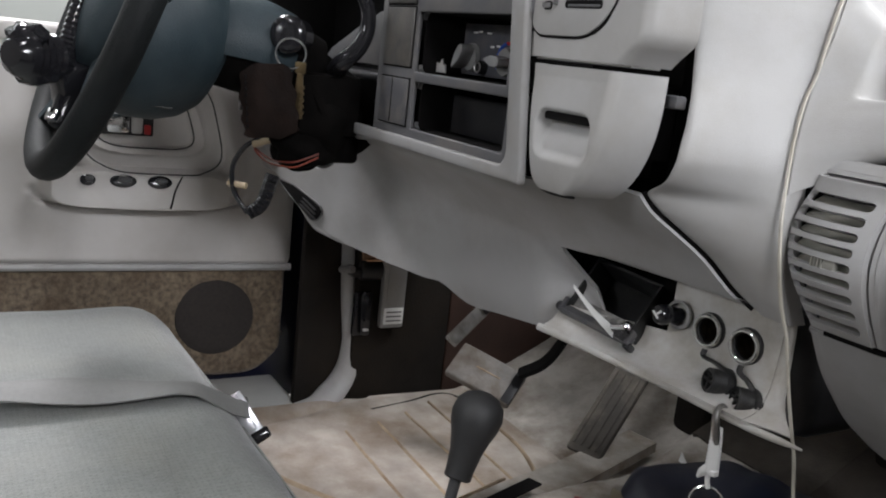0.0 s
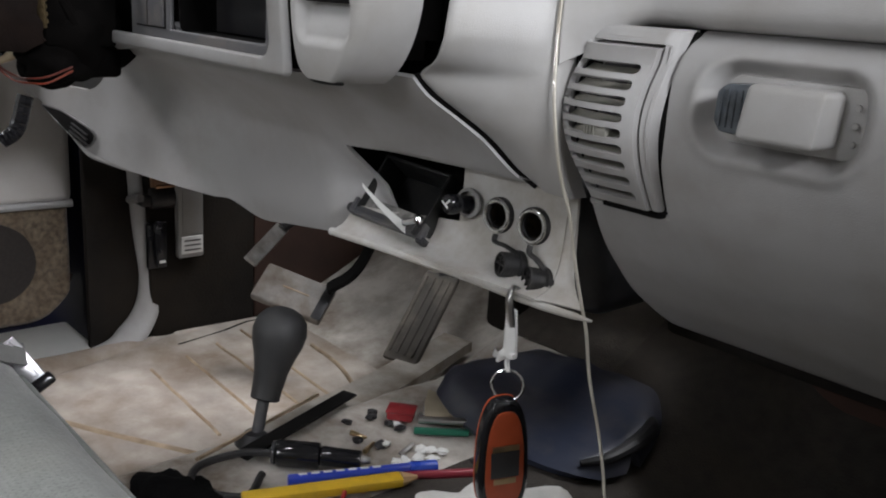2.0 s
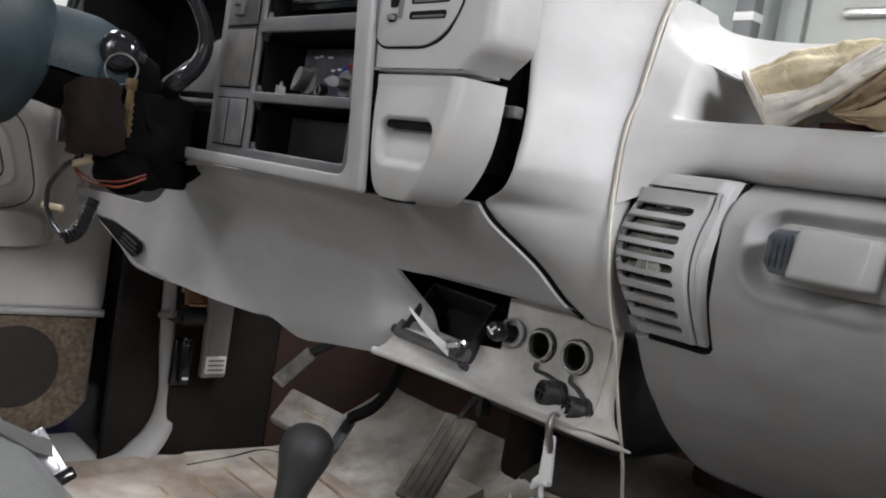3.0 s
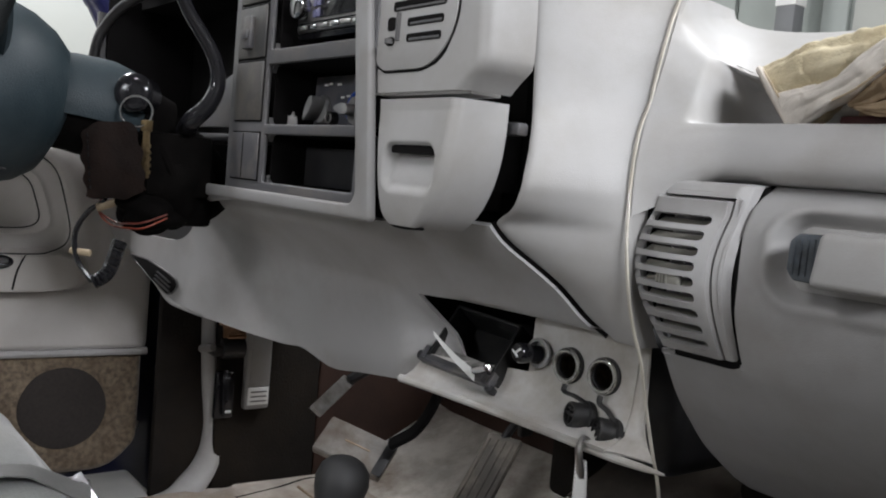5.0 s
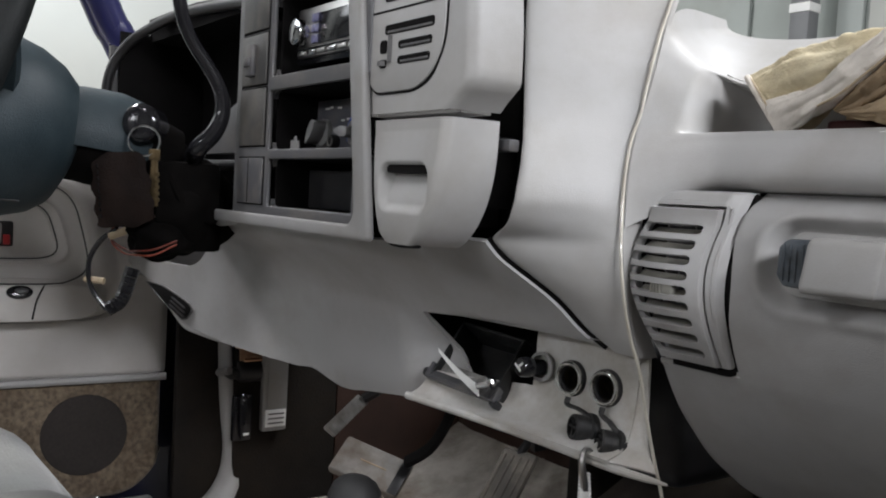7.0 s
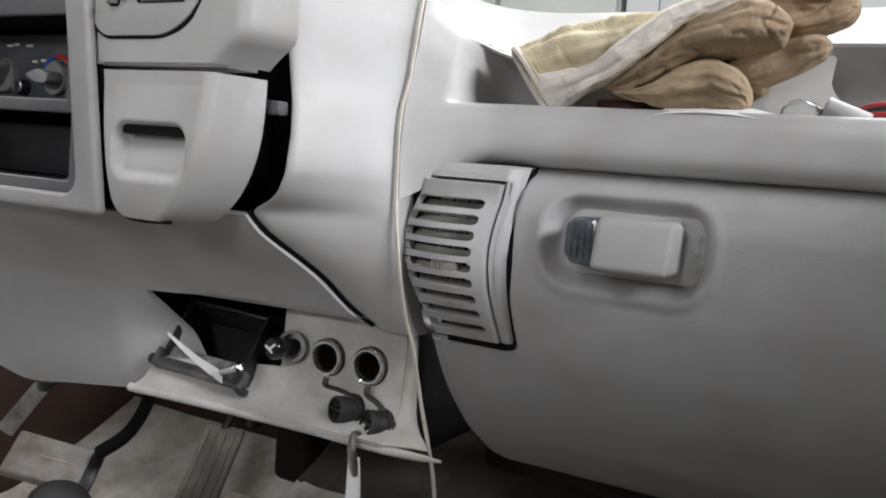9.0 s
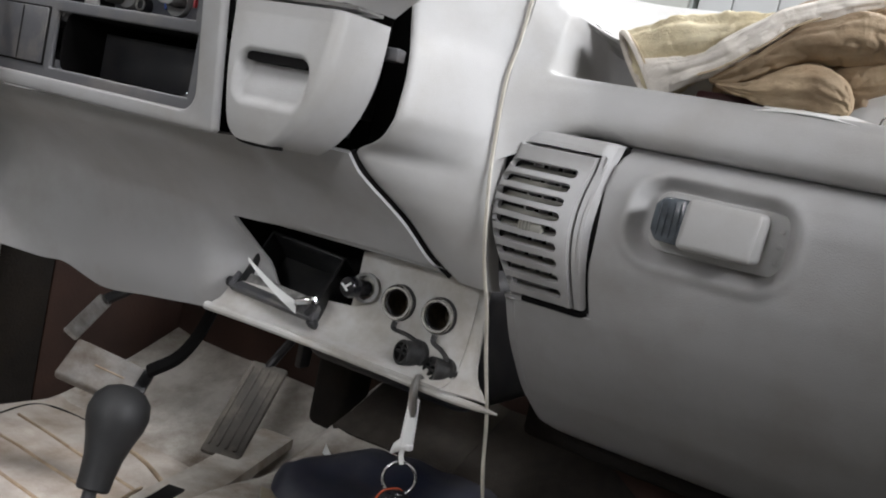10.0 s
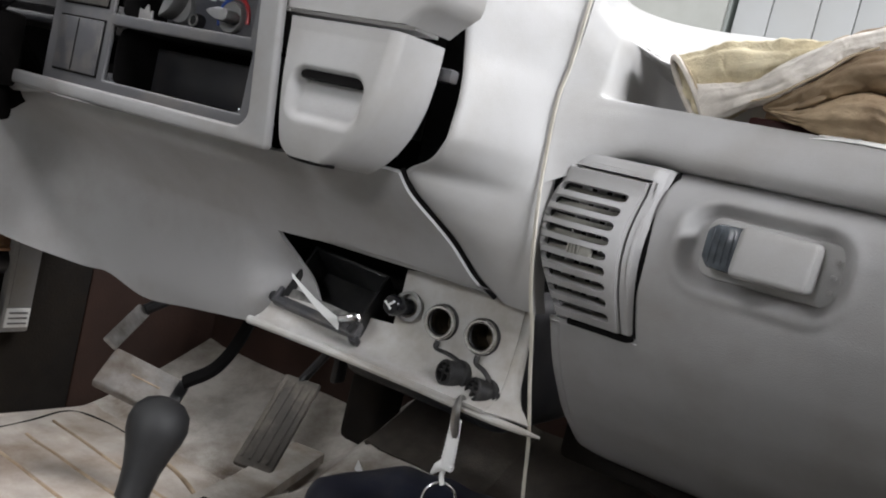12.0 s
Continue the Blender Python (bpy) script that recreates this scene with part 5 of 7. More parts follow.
part("pad", moved(box(-0.026, 0.026, -0.004, 0.006, -0.070, 0.070, 0.003), gm), material("dusty_pedal_rubber", (0.070, 0.063, 0.055), 0.85, vary=0.25, scale=30, grain=0.4, grain_scale=300, dirt=(0.26, 0.225, 0.18), dirt_amount=0.75, dirt_scale=14, dirt_from=0.47), gas)
for k in range(4):
    part("rib", moved(box(-0.021 + 0.012 * k, -0.017 + 0.012 * k, -0.0065, -0.003, -0.060, 0.060, 0.0008), gm), bpy.data.materials["dusty_pedal_rubber"], gas)
part("arm", tube([(-0.34, 0.245, 0.255), (-0.31, 0.28, 0.34), (-0.29, 0.3, 0.45)], 0.006), BLACK, gas)
bk = thing("heater_duct", "dark bracket and duct hanging under the dash", "duct", (-0.2, 0.2, 0.3))
part("duct", join(box(-0.20, 0.02, 0.13, 0.32, 0.33, 0.47, 0.02, 3), box(-0.236, -0.227, 0.17, 0.19, 0.30, 0.42, 0.003)), BLACK, bk)
# dark boxes added where the under-dash shadow falls
part("pedal_shade_block", join(box(-0.300, -0.245, 0.295, 0.36, 0.19, 0.34, 0.012, 3), box(-0.29, -0.10, 0.315, 0.37, 0.28, 0.36, 0.012, 3)), FOOT, bk, "dark block added for the shade beside the pedal")

shift = thing("transfer_case_shifter", "grey-black rubber shifter knob on a thin dark lever", "gear lever", (-0.22, -0.12, 0.17))
ax = Vector((-0.236, -0.068, 0.300)) - Vector((-0.214, -0.115, 0.17))
part("lever", rod((-0.214, -0.115, 0.165), (-0.223, -0.098, 0.225), 0.0065, 0.0065), SLATE, shift, "dark steel lever")
part("knob", lathe([(0.0135, 0.0), (0.0155, 0.002), (0.0157, 0.012), (0.0178, 0.030), (0.0222, 0.047), (0.0272, 0.061), (0.0290, 0.073), (0.0262, 0.086), (0.018, 0.095), (0.008, 0.099), (0.001, 0.0997)], (-0.2205, -0.1005, 0.212), ax, 28), KNOBBLACK, shift)
part("boot", lathe([(0.022, 0), (0.016, 0.008), (0.010, 0.014)], (-0.2145, -0.1155, 0.168), (0, 0, 1)), BLACK, shift)

# ---- steering wheel and column ----
WC = Vector((-0.525, -0.425, 0.672))
WM = Matrix.Translation(WC) @ pose(0, 0, 0, 70, 0, 0)
wheel = thing("steering_wheel", "blue-grey leather steering wheel with a deep hub shroud", "steering wheel", WC)
part("rim", moved(ring((0, 0, 0), (0, 0, 1), 0.185, 0.017, 64, 14), WM), RIMLEATHER, wheel)
part("airbag_pad", moved(lump(0.085, 0.085, 0.03, 0.03, 1.5, 3, 4), WM @ Matrix.Translation((0.0, 0.0, 0.0))), LEATHER, wheel)
part("hub_shroud", moved(lathe([(0.080, 0.0), (0.094, 0.012), (0.100, 0.035), (0.099, 0.060), (0.092, 0.085), (0.078, 0.108), (0.062, 0.122), (0.04, 0.128)], (0, -0.004, 0), (0, 0, -1), 40), WM), LEATHER, wheel, "blue-grey hub shroud")
part("shroud_seam", moved(tube([(0.045, -0.085, -0.02), (0.055, -0.084, -0.05), (0.06, -0.074, -0.09)], 0.0012), WM), BLACK, wheel)
for s in (1, -1):
    part("upper_spoke", moved(tube([(0.05 * s, 0.03, -0.025), (0.11 * s, 0.055, -0.014), (0.165 * s, 0.075, 0)], 0.03, radii=[0.034, 0.026, 0.018], flat=0.5), WM), LEATHER, wheel)
    part("lower_spoke", moved(tube([(0.035 * s, -0.05, -0.022), (0.075 * s, -0.11, -0.012), (0.105 * s, -0.15, 0)], 0.028, radii=[0.032, 0.024, 0.016], flat=0.5), WM), LEATHER, wheel)
lock = thing("spinner_knob", "black clamp-on spinner knob on the steering wheel rim", "steering knob", WC)
part("clamp", join(moved(box(-0.015, 0.015, -0.020, 0.020, -0.022, 0.022, 0.005), pose(-0.487, -0.463, 0.588, 15, 10, 25)), rod((-0.487, -0.463, 0.590), (-0.470, -0.480, 0.545), 0.013, 0.011, 16, 0.003), rod((-0.492, -0.462, 0.592), (-0.462, -0.490, 0.614), 0.014, 0.013, 16, 0.003)), GLOSSBLACK, lock, "black clamp")
part("ribbed_post", tube([(-0.497, -0.471, 0.606), (-0.503, -0.461, 0.648), (-0.506, -0.443, 0.705)], 0.011, n=16, seg=14, radii=[0.0105 + 0.0013 * (k % 2) for k in range(33)]), GLOSSBLACK, lock, "ribbed black post")
part("clamp_screw", rod((-0.466, -0.483, 0.562), (-0.462, -0.487, 0.552), 0.007, 0.007, 14, 0.001), CHROME, lock, "chrome clamp screw")
part("pivot_pin", rod((-0.470, -0.478, 0.612), (-0.478, -0.472, 0.607), 0.004, 0.004, 12), CHROME, lock, "chrome pivot pin")
grip = [(0.0225 * (1 + 0.10 * (k % 2)), 0.0042 * k) for k in range(11)]
part("knob", join(lathe([(0.017, -0.006)] + grip + [(0.020, 0.048), (0.013, 0.054), (0.001, 0.055)], (-0.470, -0.486, 0.614), (0.045, -0.052, 0.004), 18), moved(lump(0.020, 0.020, 0.014, 0.25, 2.0, 5, 3), pose(-0.450, -0.510, 0.634, 0, 0, 0)), moved(lump(0.018, 0.020, 0.014, 0.25, 2.0, 8, 3), pose(-0.455, -0.502, 0.600, 0, 0, 0))), GLOSSBLACK, lock, "lumpy black knob")

def shell_half(pts, radii, n=6, seg=20):
    """The upper half of a shroud along a line, open below."""
    line = spline(pts, n)
    rows = []
    for i, q in enumerate(line):
        r, = pick([(k / (len(radii) - 1), v) for k, v in enumerate(radii)], i / (len(line) - 1))
        d = (line[min(i + 1, len(line) - 1)] - line[max(i - 1, 0)]).normalized()
        side = d.cross(Vector((0, 0, 1))).normalized()
        up = side.cross(d)
        rows.append([q + r * (math.cos(a) * side + math.sin(a) * up) for a in (radians(-12 + 204 * j / seg) for j in range(seg + 1))])
    return sheet(rows, 0.003)


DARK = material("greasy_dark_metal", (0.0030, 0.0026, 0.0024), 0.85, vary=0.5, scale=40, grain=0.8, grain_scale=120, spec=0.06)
col = thing("steering_column", "blue-grey steering column shroud, stripped open underneath", "steering column", (-0.50, -0.2, 0.6))
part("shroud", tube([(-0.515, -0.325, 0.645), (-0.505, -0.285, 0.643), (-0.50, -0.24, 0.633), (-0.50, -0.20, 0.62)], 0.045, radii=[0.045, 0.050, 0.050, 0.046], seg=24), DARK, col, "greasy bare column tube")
part("upper_shroud", shell_half([(-0.520, -0.335, 0.650), (-0.510, -0.300, 0.647), (-0.504, -0.265, 0.642), (-0.502, -0.232, 0.634)], [0.050, 0.057, 0.059, 0.054]), LEATHER, col, "blue-grey upper shroud")
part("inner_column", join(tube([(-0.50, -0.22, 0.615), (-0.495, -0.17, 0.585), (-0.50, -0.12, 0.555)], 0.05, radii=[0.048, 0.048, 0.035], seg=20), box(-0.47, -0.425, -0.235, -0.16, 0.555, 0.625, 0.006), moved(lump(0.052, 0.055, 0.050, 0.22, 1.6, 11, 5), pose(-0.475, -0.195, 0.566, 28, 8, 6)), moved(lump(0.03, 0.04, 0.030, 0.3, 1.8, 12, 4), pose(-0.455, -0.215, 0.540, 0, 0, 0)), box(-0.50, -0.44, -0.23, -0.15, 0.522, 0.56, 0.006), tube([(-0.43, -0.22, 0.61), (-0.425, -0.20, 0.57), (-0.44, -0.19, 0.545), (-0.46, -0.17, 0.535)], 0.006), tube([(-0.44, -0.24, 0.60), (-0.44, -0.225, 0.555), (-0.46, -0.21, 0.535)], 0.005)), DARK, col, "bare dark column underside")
part("key_cylinder", lathe([(0.021, -0.02), (0.021, 0.010), (0.018, 0.014), (0.012, 0.016), (0.001, 0.016)], (-0.443, -0.245, 0.664), (1, -0.75, 0.05)), GLOSSBLACK, col, "black ignition lock")
part("shift_stalk", tube([(-0.45, -0.185, 0.628), (-0.41, -0.195, 0.640), (-0.398, -0.181, 0.660), (-0.395, -0.174, 0.685), (-0.395, -0.182, 0.714), (-0.400, -0.213, 0.760), (-0.398, -0.226, 0.795), (-0.40, -0.23, 0.84)], 0.0095, radii=[0.012, 0.0105, 0.0095, 0.0085, 0.0080, 0.0075, 0.0075, 0.0075], seg=12), GLOSSBLACK, col, "black column shift lever")
keys = thing("key_bunch", "ignition keys on a split ring with a brown leather pouch", "keys", (-0.43, -0.25, 0.60))
part("split_ring", ring((-0.425, -0.250, 0.644), (1, -0.5, 0.1), 0.0165, 0.0014), CHROME, keys, "chrome split ring")
POUCHSKIN = material("brown_key_leather", (0.0085, 0.0048, 0.0036), 0.8, vary=0.4, scale=30, grain=0.8, grain_scale=400, relief=0.001, relief_scale=60, spec=0.15)
pm = Matrix.Translation((-0.432, -0.270, 0.590)) @ pose(0, 0, 0, 0, -10, 54)
rows = []
for i in range(29):
    u = i / 14 - 1
    col_ = []
    for j in range(33):
        v = j / 16 - 1
        side = 0.032 * (1 - 0.16 * max(0, v) ** 2) * (1 + 0.05 * math.sin(9 * v) + 0.07 * noise.noise(Vector((2.0, v * 2.2, u > 0))))
        tall = 0.041 * (1 + 0.09 * noise.noise(Vector((u * 1.8, 5.0, v > 0))) - 0.16 * abs(u) ** 3)
        puff = 0.007 * (1 - u * u) * (1 - v * v) + 0.0035 * noise.noise(Vector((u * 1.6, v * 1.9, 8.0)))
        col_.append(pm @ Vector((side * u, -puff, tall * v)))
    rows.append(col_)
pouch = part("pouch", sheet(rows, 0.004), POUCHSKIN, keys, "dark brown stitched leather pouch")
for k in range(9):
    part("stitch", moved(box(-0.0009, 0.0009, -0.004, 0.0, -0.0022, 0.0022, 0.0006, 1), pm @ pose(-0.0255 + 0.0005 * k, -0.001, -0.026 + 0.0068 * k)), VOID, pouch)
for k in range(3):
    part("key", moved(join(box(-0.0035, 0.0035, -0.001, 0.001, -0.05, 0.0, 0.0005), *[box(0.003, 0.005, -0.001, 0.001, -0.045 + 0.007 * i, -0.0415 + 0.007 * i) for i in range(5)], box(-0.006, 0.006, -0.001, 0.001, 0.0, 0.012, 0.001)), Matrix.Translation((-0.418, -0.240, 0.624)) @ pose(0, 0, 0, 0, 6 - 4 * k, 35 + 12 * k)), material("dull_key_brass", (0.13, 0.095, 0.05), 0.5, metal=0.8, vary=0.3, scale=60) if k == 0 else bpy.data.materials["dull_key_brass"], keys, "worn brass key")
WIREORANGE = material("orange_wire_skin", (0.15, 0.024, 0.009), 0.4, vary=0.2, scale=60)
RUSTWIRE = material("dark_red_wire", (0.10, 0.018, 0.010), 0.4, vary=0.2, scale=60)
wires = thing("loose_wiring", "loose wires with orange strand and black coil connector", "wiring", (-0.48, -0.25, 0.48))
for k, dz in enumerate((0.0, 0.004)):
    part("orange_wire", tube([(-0.500 - 0.004 * k, -0.258, 0.546 + dz), (-0.486, -0.264, 0.530 + 0.6 * dz), (-0.458, -0.258 + 0.004 * k, 0.519 + 0.8 * dz), (-0.425, -0.250, 0.519 + 1.2 * dz), (-0.412, -0.238, 0.521 + 1.5 * dz), (-0.408, -0.215, 0.533 + dz)], 0.0011, n=8), RUSTWIRE if k else WIREORANGE, wires)
part("black_wire", tube([(-0.47, -0.262, 0.545), (-0.49, -0.275, 0.53), (-0.505, -0.283, 0.505), (-0.504, -0.280, 0.475), (-0.497, -0.264, 0.450)], 0.003), GLOSSBLACK, wires)
part("coil", tube([(-0.497, -0.264, 0.449), (-0.494, -0.248, 0.462), (-0.495, -0.236, 0.498)], 0.0085, n=24, radii=[0.0078 + 0.0012 * (k % 2) for k in range(41)]), GLOSSBLACK, wires, "ribbed black conduit")
TAPE = material("masking_tape", (0.45, 0.36, 0.24), 0.7)
part("tape", rod((-0.512, -0.285, 0.484), (-0.496, -0.268, 0.483), 0.004), TAPE, wires, "tan tape wrap")
part("tape", rod((-0.462, -0.252, 0.545), (-0.478, -0.268, 0.536), 0.0045), TAPE, wires, "tan tape wrap")

# ---- instrument hood and driver's end of the dash ----
hood = thing("instrument_hood", "grey instrument hood round an empty dark gauge opening", "instrument hood", (-0.55, -0.1, 0.7), kind="structure")
part("rim", tube([(-0.36, -0.150, 0.803), (-0.45, -0.150, 0.812), (-0.60, -0.150, 0.822), (-0.69, -0.160, 0.815), (-0.74, -0.185, 0.788), (-0.757, -0.203, 0.74), (-0.76, -0.20, 0.66), (-0.75, -0.17, 0.56)], 0.007, seg=12), BLACK, hood)
part("roof", sheet([[(x, -0.152 + 0.27 * j / 6, 0.812 + 0.02 * math.sin(math.pi * j / 6) + 0.012 * ease(-0.4, -0.6, x)) for j in range(7)] for x in (-0.36, -0.45, -0.55, -0.65, -0.74)], 0.006), BEZEL, hood, "grey hood top")
part("side", sheet([[(-0.758 - 0.004 * i, -0.20 + 0.3 * i / 5, 0.55 + 0.24 * j / 5) for j in range(6)] for i in range(6)], 0.008), BEZEL, hood)
# gauge opening lined in near-black, its shade put into the colour
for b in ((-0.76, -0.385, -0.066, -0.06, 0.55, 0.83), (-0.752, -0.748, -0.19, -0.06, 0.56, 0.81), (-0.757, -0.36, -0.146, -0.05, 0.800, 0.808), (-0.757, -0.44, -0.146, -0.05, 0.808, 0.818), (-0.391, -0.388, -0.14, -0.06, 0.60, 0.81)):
    part("cavity_wall", box(*b), VOID, hood, "wall of the empty gauge opening, near-black for its shade")
part("lower_fascia", outline([(-0.405, 0.640), (-0.405, 0.708), (-0.46, 0.703), (-0.53, 0.680), (-0.60, 0.655), (-0.62, 0.640)], -0.130, -0.122, 0.002), BEZEL, hood, "grey fascia under the gauge opening")
part("gauge_shelf", box(-0.74, -0.385, -0.14, -0.066, 0.622, 0.632, 0.004), BLACK, hood)
part("left_end", outline([(-0.80, 0.46), (-0.762, 0.46), (-0.762, 0.79), (-0.80, 0.74)], -0.15, 0.10, 0.01), GREY, hood)
for k in range(6):
    part("louvre", box(-0.778, -0.764, -0.205 + 0.004 * k, -0.19, 0.70 + 0.012 * k, 0.706 + 0.012 * k, 0.001), BLACK, hood)
lowvent = thing("driver_lower_opening", "near-black inlay for the opening's shade low on the driver's end of the dash", "opening", (-0.70, -0.10, 0.43))
def on_knee(bm, lift):
    for v in bm.verts:
        v.co.y += knee_reach(v.co.x) - lift
    return bm


slot_line = [(-0.712, 0.4585), (-0.655, 0.4580), (-0.618, 0.4505), (-0.590, 0.4405), (-0.586, 0.4300), (-0.603, 0.4180), (-0.640, 0.4330)]
# uncut panel: a near-black inlay gives the opening its shade
part("opening", on_knee(outline(slot_line, -0.0016, 0.004, 0.0008), 0.0060), VOID, lowvent, "near-black inlay for the opening's shade")
part("opening_rim", on_knee(tube([(x, -0.001, z) for x, z in slot_line + slot_line[:1]], 0.0011, n=3, seg=8), 0.0055), BEZEL, lowvent, "worn rounded rim")
for k in range(3):
    part("vane", on_knee(moved(box(-0.020 + 0.003 * k, 0.016, -0.0035, -0.001, -0.0009, 0.0009), pose(-0.612, 0, 0.428 + 0.0062 * k, 0, 22, 0)), 0.0062), BLACK, lowvent)
part("lower_strip", on_knee(tube([(-0.79, 0.0, 0.4800), (-0.72, 0.0, 0.4640), (-0.67, 0.0, 0.4490), (-0.635, 0.0, 0.4300), (-0.602, 0.0, 0.4115), (-0.575, 0.001, 0.4060), (-0.545, 0.003, 0.4010), (-0.51, 0.006, 0.3960)], 0.005, seg=10, radii=[0.004, 0.0042, 0.0045, 0.005, 0.0065, 0.0065, 0.0055, 0.003], flat=0.6), 0.0), GREY, lowvent, "grey rounded edge strip")

# ---- seat, belt ----
FABRIC = material("pinstripe_seat_fabric", (0.19, 0.20, 0.19), 0.9, vary=0.12, scale=120, grain=0.9, grain_scale=420, sheen=0.3, dirt=(0.27, 0.26, 0.22), dirt_amount=0.4, dirt_scale=8)


def cushion(x0, x1, y0, y1, z1, r, sag, ripple=0.0):
    rows = []
    n = 40
    for i in range(n + 1):
        u = i / n
        x = x0 + (x1 - x0) * u
        ex = min(u, 1 - u) * (x1 - x0)
        col = []
        for j in range(n + 1):
            v = j / n
            y = y0 + (y1 - y0) * v
            ey = (1 - v) * (y1 - y0)
            drop = r * (1 - math.sqrt(max(0, 1 - max(0, 1 - ex / r) ** 2))) if ex < r else 0
            drop2 = 1.3 * r * (1 - math.sqrt(max(0, 1 - max(0, 1 - ey / (1.3 * r)) ** 2))) if ey < 1.3 * r else 0
            z = z1 - drop - drop2 - sag * math.sin(math.pi * u) * math.sin(math.pi * min(1, v * 1.1))
            z += 0.008 * ease(-0.55, -0.75, x) * ease(-0.29, -0.40, y)
            z += ripple * noise.noise(Vector((x * 9, y * 9, 0)))
            col.append((x, y, z))
        rows.append(col)
    return sheet(rows, 0.02)


seat = thing("bench_seat", "pinstriped grey fabric driver's seat cushion", "car seat", (-0.4, -0.6, 0.12))
part("cushion", cushion(-0.76, 0.10, -0.95, -0.286, 0.265, 0.055, 0.008, 0.005), FABRIC, seat)
part("front_skirt", box(-0.68, 0.08, -0.90, -0.308, 0.125, 0.225, 0.02), FABRIC, seat)
nt = FABRIC.node_tree
wave = nt.nodes.new("ShaderNodeTexWave")
wave.bands_direction = "X"
wave.inputs["Scale"].default_value = 48.0
wave.inputs["Distortion"].default_value = 0.6
dash = nt.nodes.new("ShaderNodeTexWave")
dash.bands_direction = "Y"
dash.inputs["Scale"].default_value = 60.0
dash.inputs["Distortion"].default_value = 2.0
gate = nt.nodes.new("ShaderNodeMath")
gate.operation = "MULTIPLY"
level = nt.nodes.new("ShaderNodeMapRange")
level.inputs["From Min"].default_value, level.inputs["From Max"].default_value, level.inputs["To Max"].default_value = 0.45, 0.85, 0.45
shade = nt.nodes.new("ShaderNodeMix")
shade.data_type = "RGBA"
shade.inputs["B"].default_value = (0.10, 0.105, 0.11, 1)
where = nt.nodes.new("ShaderNodeTexCoord")
base = nt.nodes["Principled BSDF"].inputs["Base Color"]
nt.links.new(where.outputs["Object"], wave.inputs["Vector"])
nt.links.new(where.outputs["Object"], dash.inputs["Vector"])
nt.links.new(wave.outputs["Fac"], gate.inputs[0])
nt.links.new(dash.outputs["Fac"], gate.inputs[1])
nt.links.new(gate.outputs["Value"], level.inputs["Value"])
nt.links.new(level.outputs["Result"], shade.inputs["Factor"])
nt.links.new(base.links[0].from_socket, shade.inputs["A"])
nt.links.new(shade.outputs["Result"], base)
part("seam", tube([(-0.371, -0.395, 0.2605), (-0.31, -0.40, 0.2625), (-0.251, -0.405, 0.2635), (-0.153, -0.413, 0.264), (-0.05, -0.42, 0.264)], 0.0009, seg=6), FABRIC, seat, "stitched seam")
part("piping", tube([(-0.68, -0.297, 0.227), (-0.5, -0.294, 0.227), (-0.3, -0.293, 0.226), (-0.1, -0.293, 0.225), (0.05, -0.297, 0.221)], 0.0028, seg=8), FABRIC, seat, "edge piping")
WEB = material("grey_webbing", (0.19, 0.19, 0.185), 0.7, vary=0.06, scale=200, grain=0.6, grain_scale=700)
SATIN = material("satin_chrome", (0.50, 0.50, 0.52), 0.32, metal=1.0, vary=0.05, scale=60)
belt = thing("seat_belt", "grey seat belt across the cushion with a chrome tongue", "seat belt", (-0.38, -0.30, 0.3))
rows = []
for i in range(31):
    s = i / 30
    y = -0.290 - 0.60 * s
    rows.append([(-0.366 - 0.055 * s - 0.052 * j / 6 + 0.006 * math.sin(s * 9), y + 0.012 * j / 6, 0.242 + 0.034 * ease(0, 0.13, s) + 0.006 * math.sin(math.pi * j / 6) + 0.004 * math.sin(s * 17 + j * 0.4)) for j in range(7)])
part("webbing", sheet(rows, 0.0016), WEB, belt)
tm = facing((-0.384, -0.291, 0.235), (0.035, 0.030, -0.052), (0.62, -0.42, 0.55))
part("tongue", moved(box(-0.030, 0.024, -0.014, 0.014, -0.002, 0.002, 0.002), tm), SATIN, belt, "chrome tongue")
part("tongue_plate", moved(box(-0.028, 0.018, -0.008, 0.008, 0.002, 0.005, 0.002), tm), SATIN, belt, "folded chrome plate")
part("sleeve", moved(box(0.020, 0.034, -0.018, 0.018, -0.008, 0.008, 0.003), tm), GLOSSBLACK, belt, "black sleeve")

# ---- gloves and odds and ends on the shelf ----
TAN = material("tan_work_leather", (0.40, 0.30, 0.19), 0.75, vary=0.32, scale=26, grain=0.5, grain_scale=420, relief=0.0030, relief_scale=34, dirt=(0.19, 0.115, 0.06), dirt_amount=0.85, dirt_scale=24, dirt_from=0.42)
HIDE = material("pale_work_leather", (0.74, 0.69, 0.62), 0.75, vary=0.18, scale=30, grain=0.5, grain_scale=420, relief=0.0030, relief_scale=34, dirt=(0.40, 0.29, 0.18), dirt_amount=0.5, dirt_scale=22)
CLOTH = material("straw_glove_cloth", (0.64, 0.565, 0.39), 0.9, vary=0.22, scale=40, grain=0.8, grain_scale=600, relief=0.0020, relief_scale=30, dirt=(0.34, 0.245, 0.11), dirt_amount=0.6, dirt_scale=26, dirt_from=0.42)


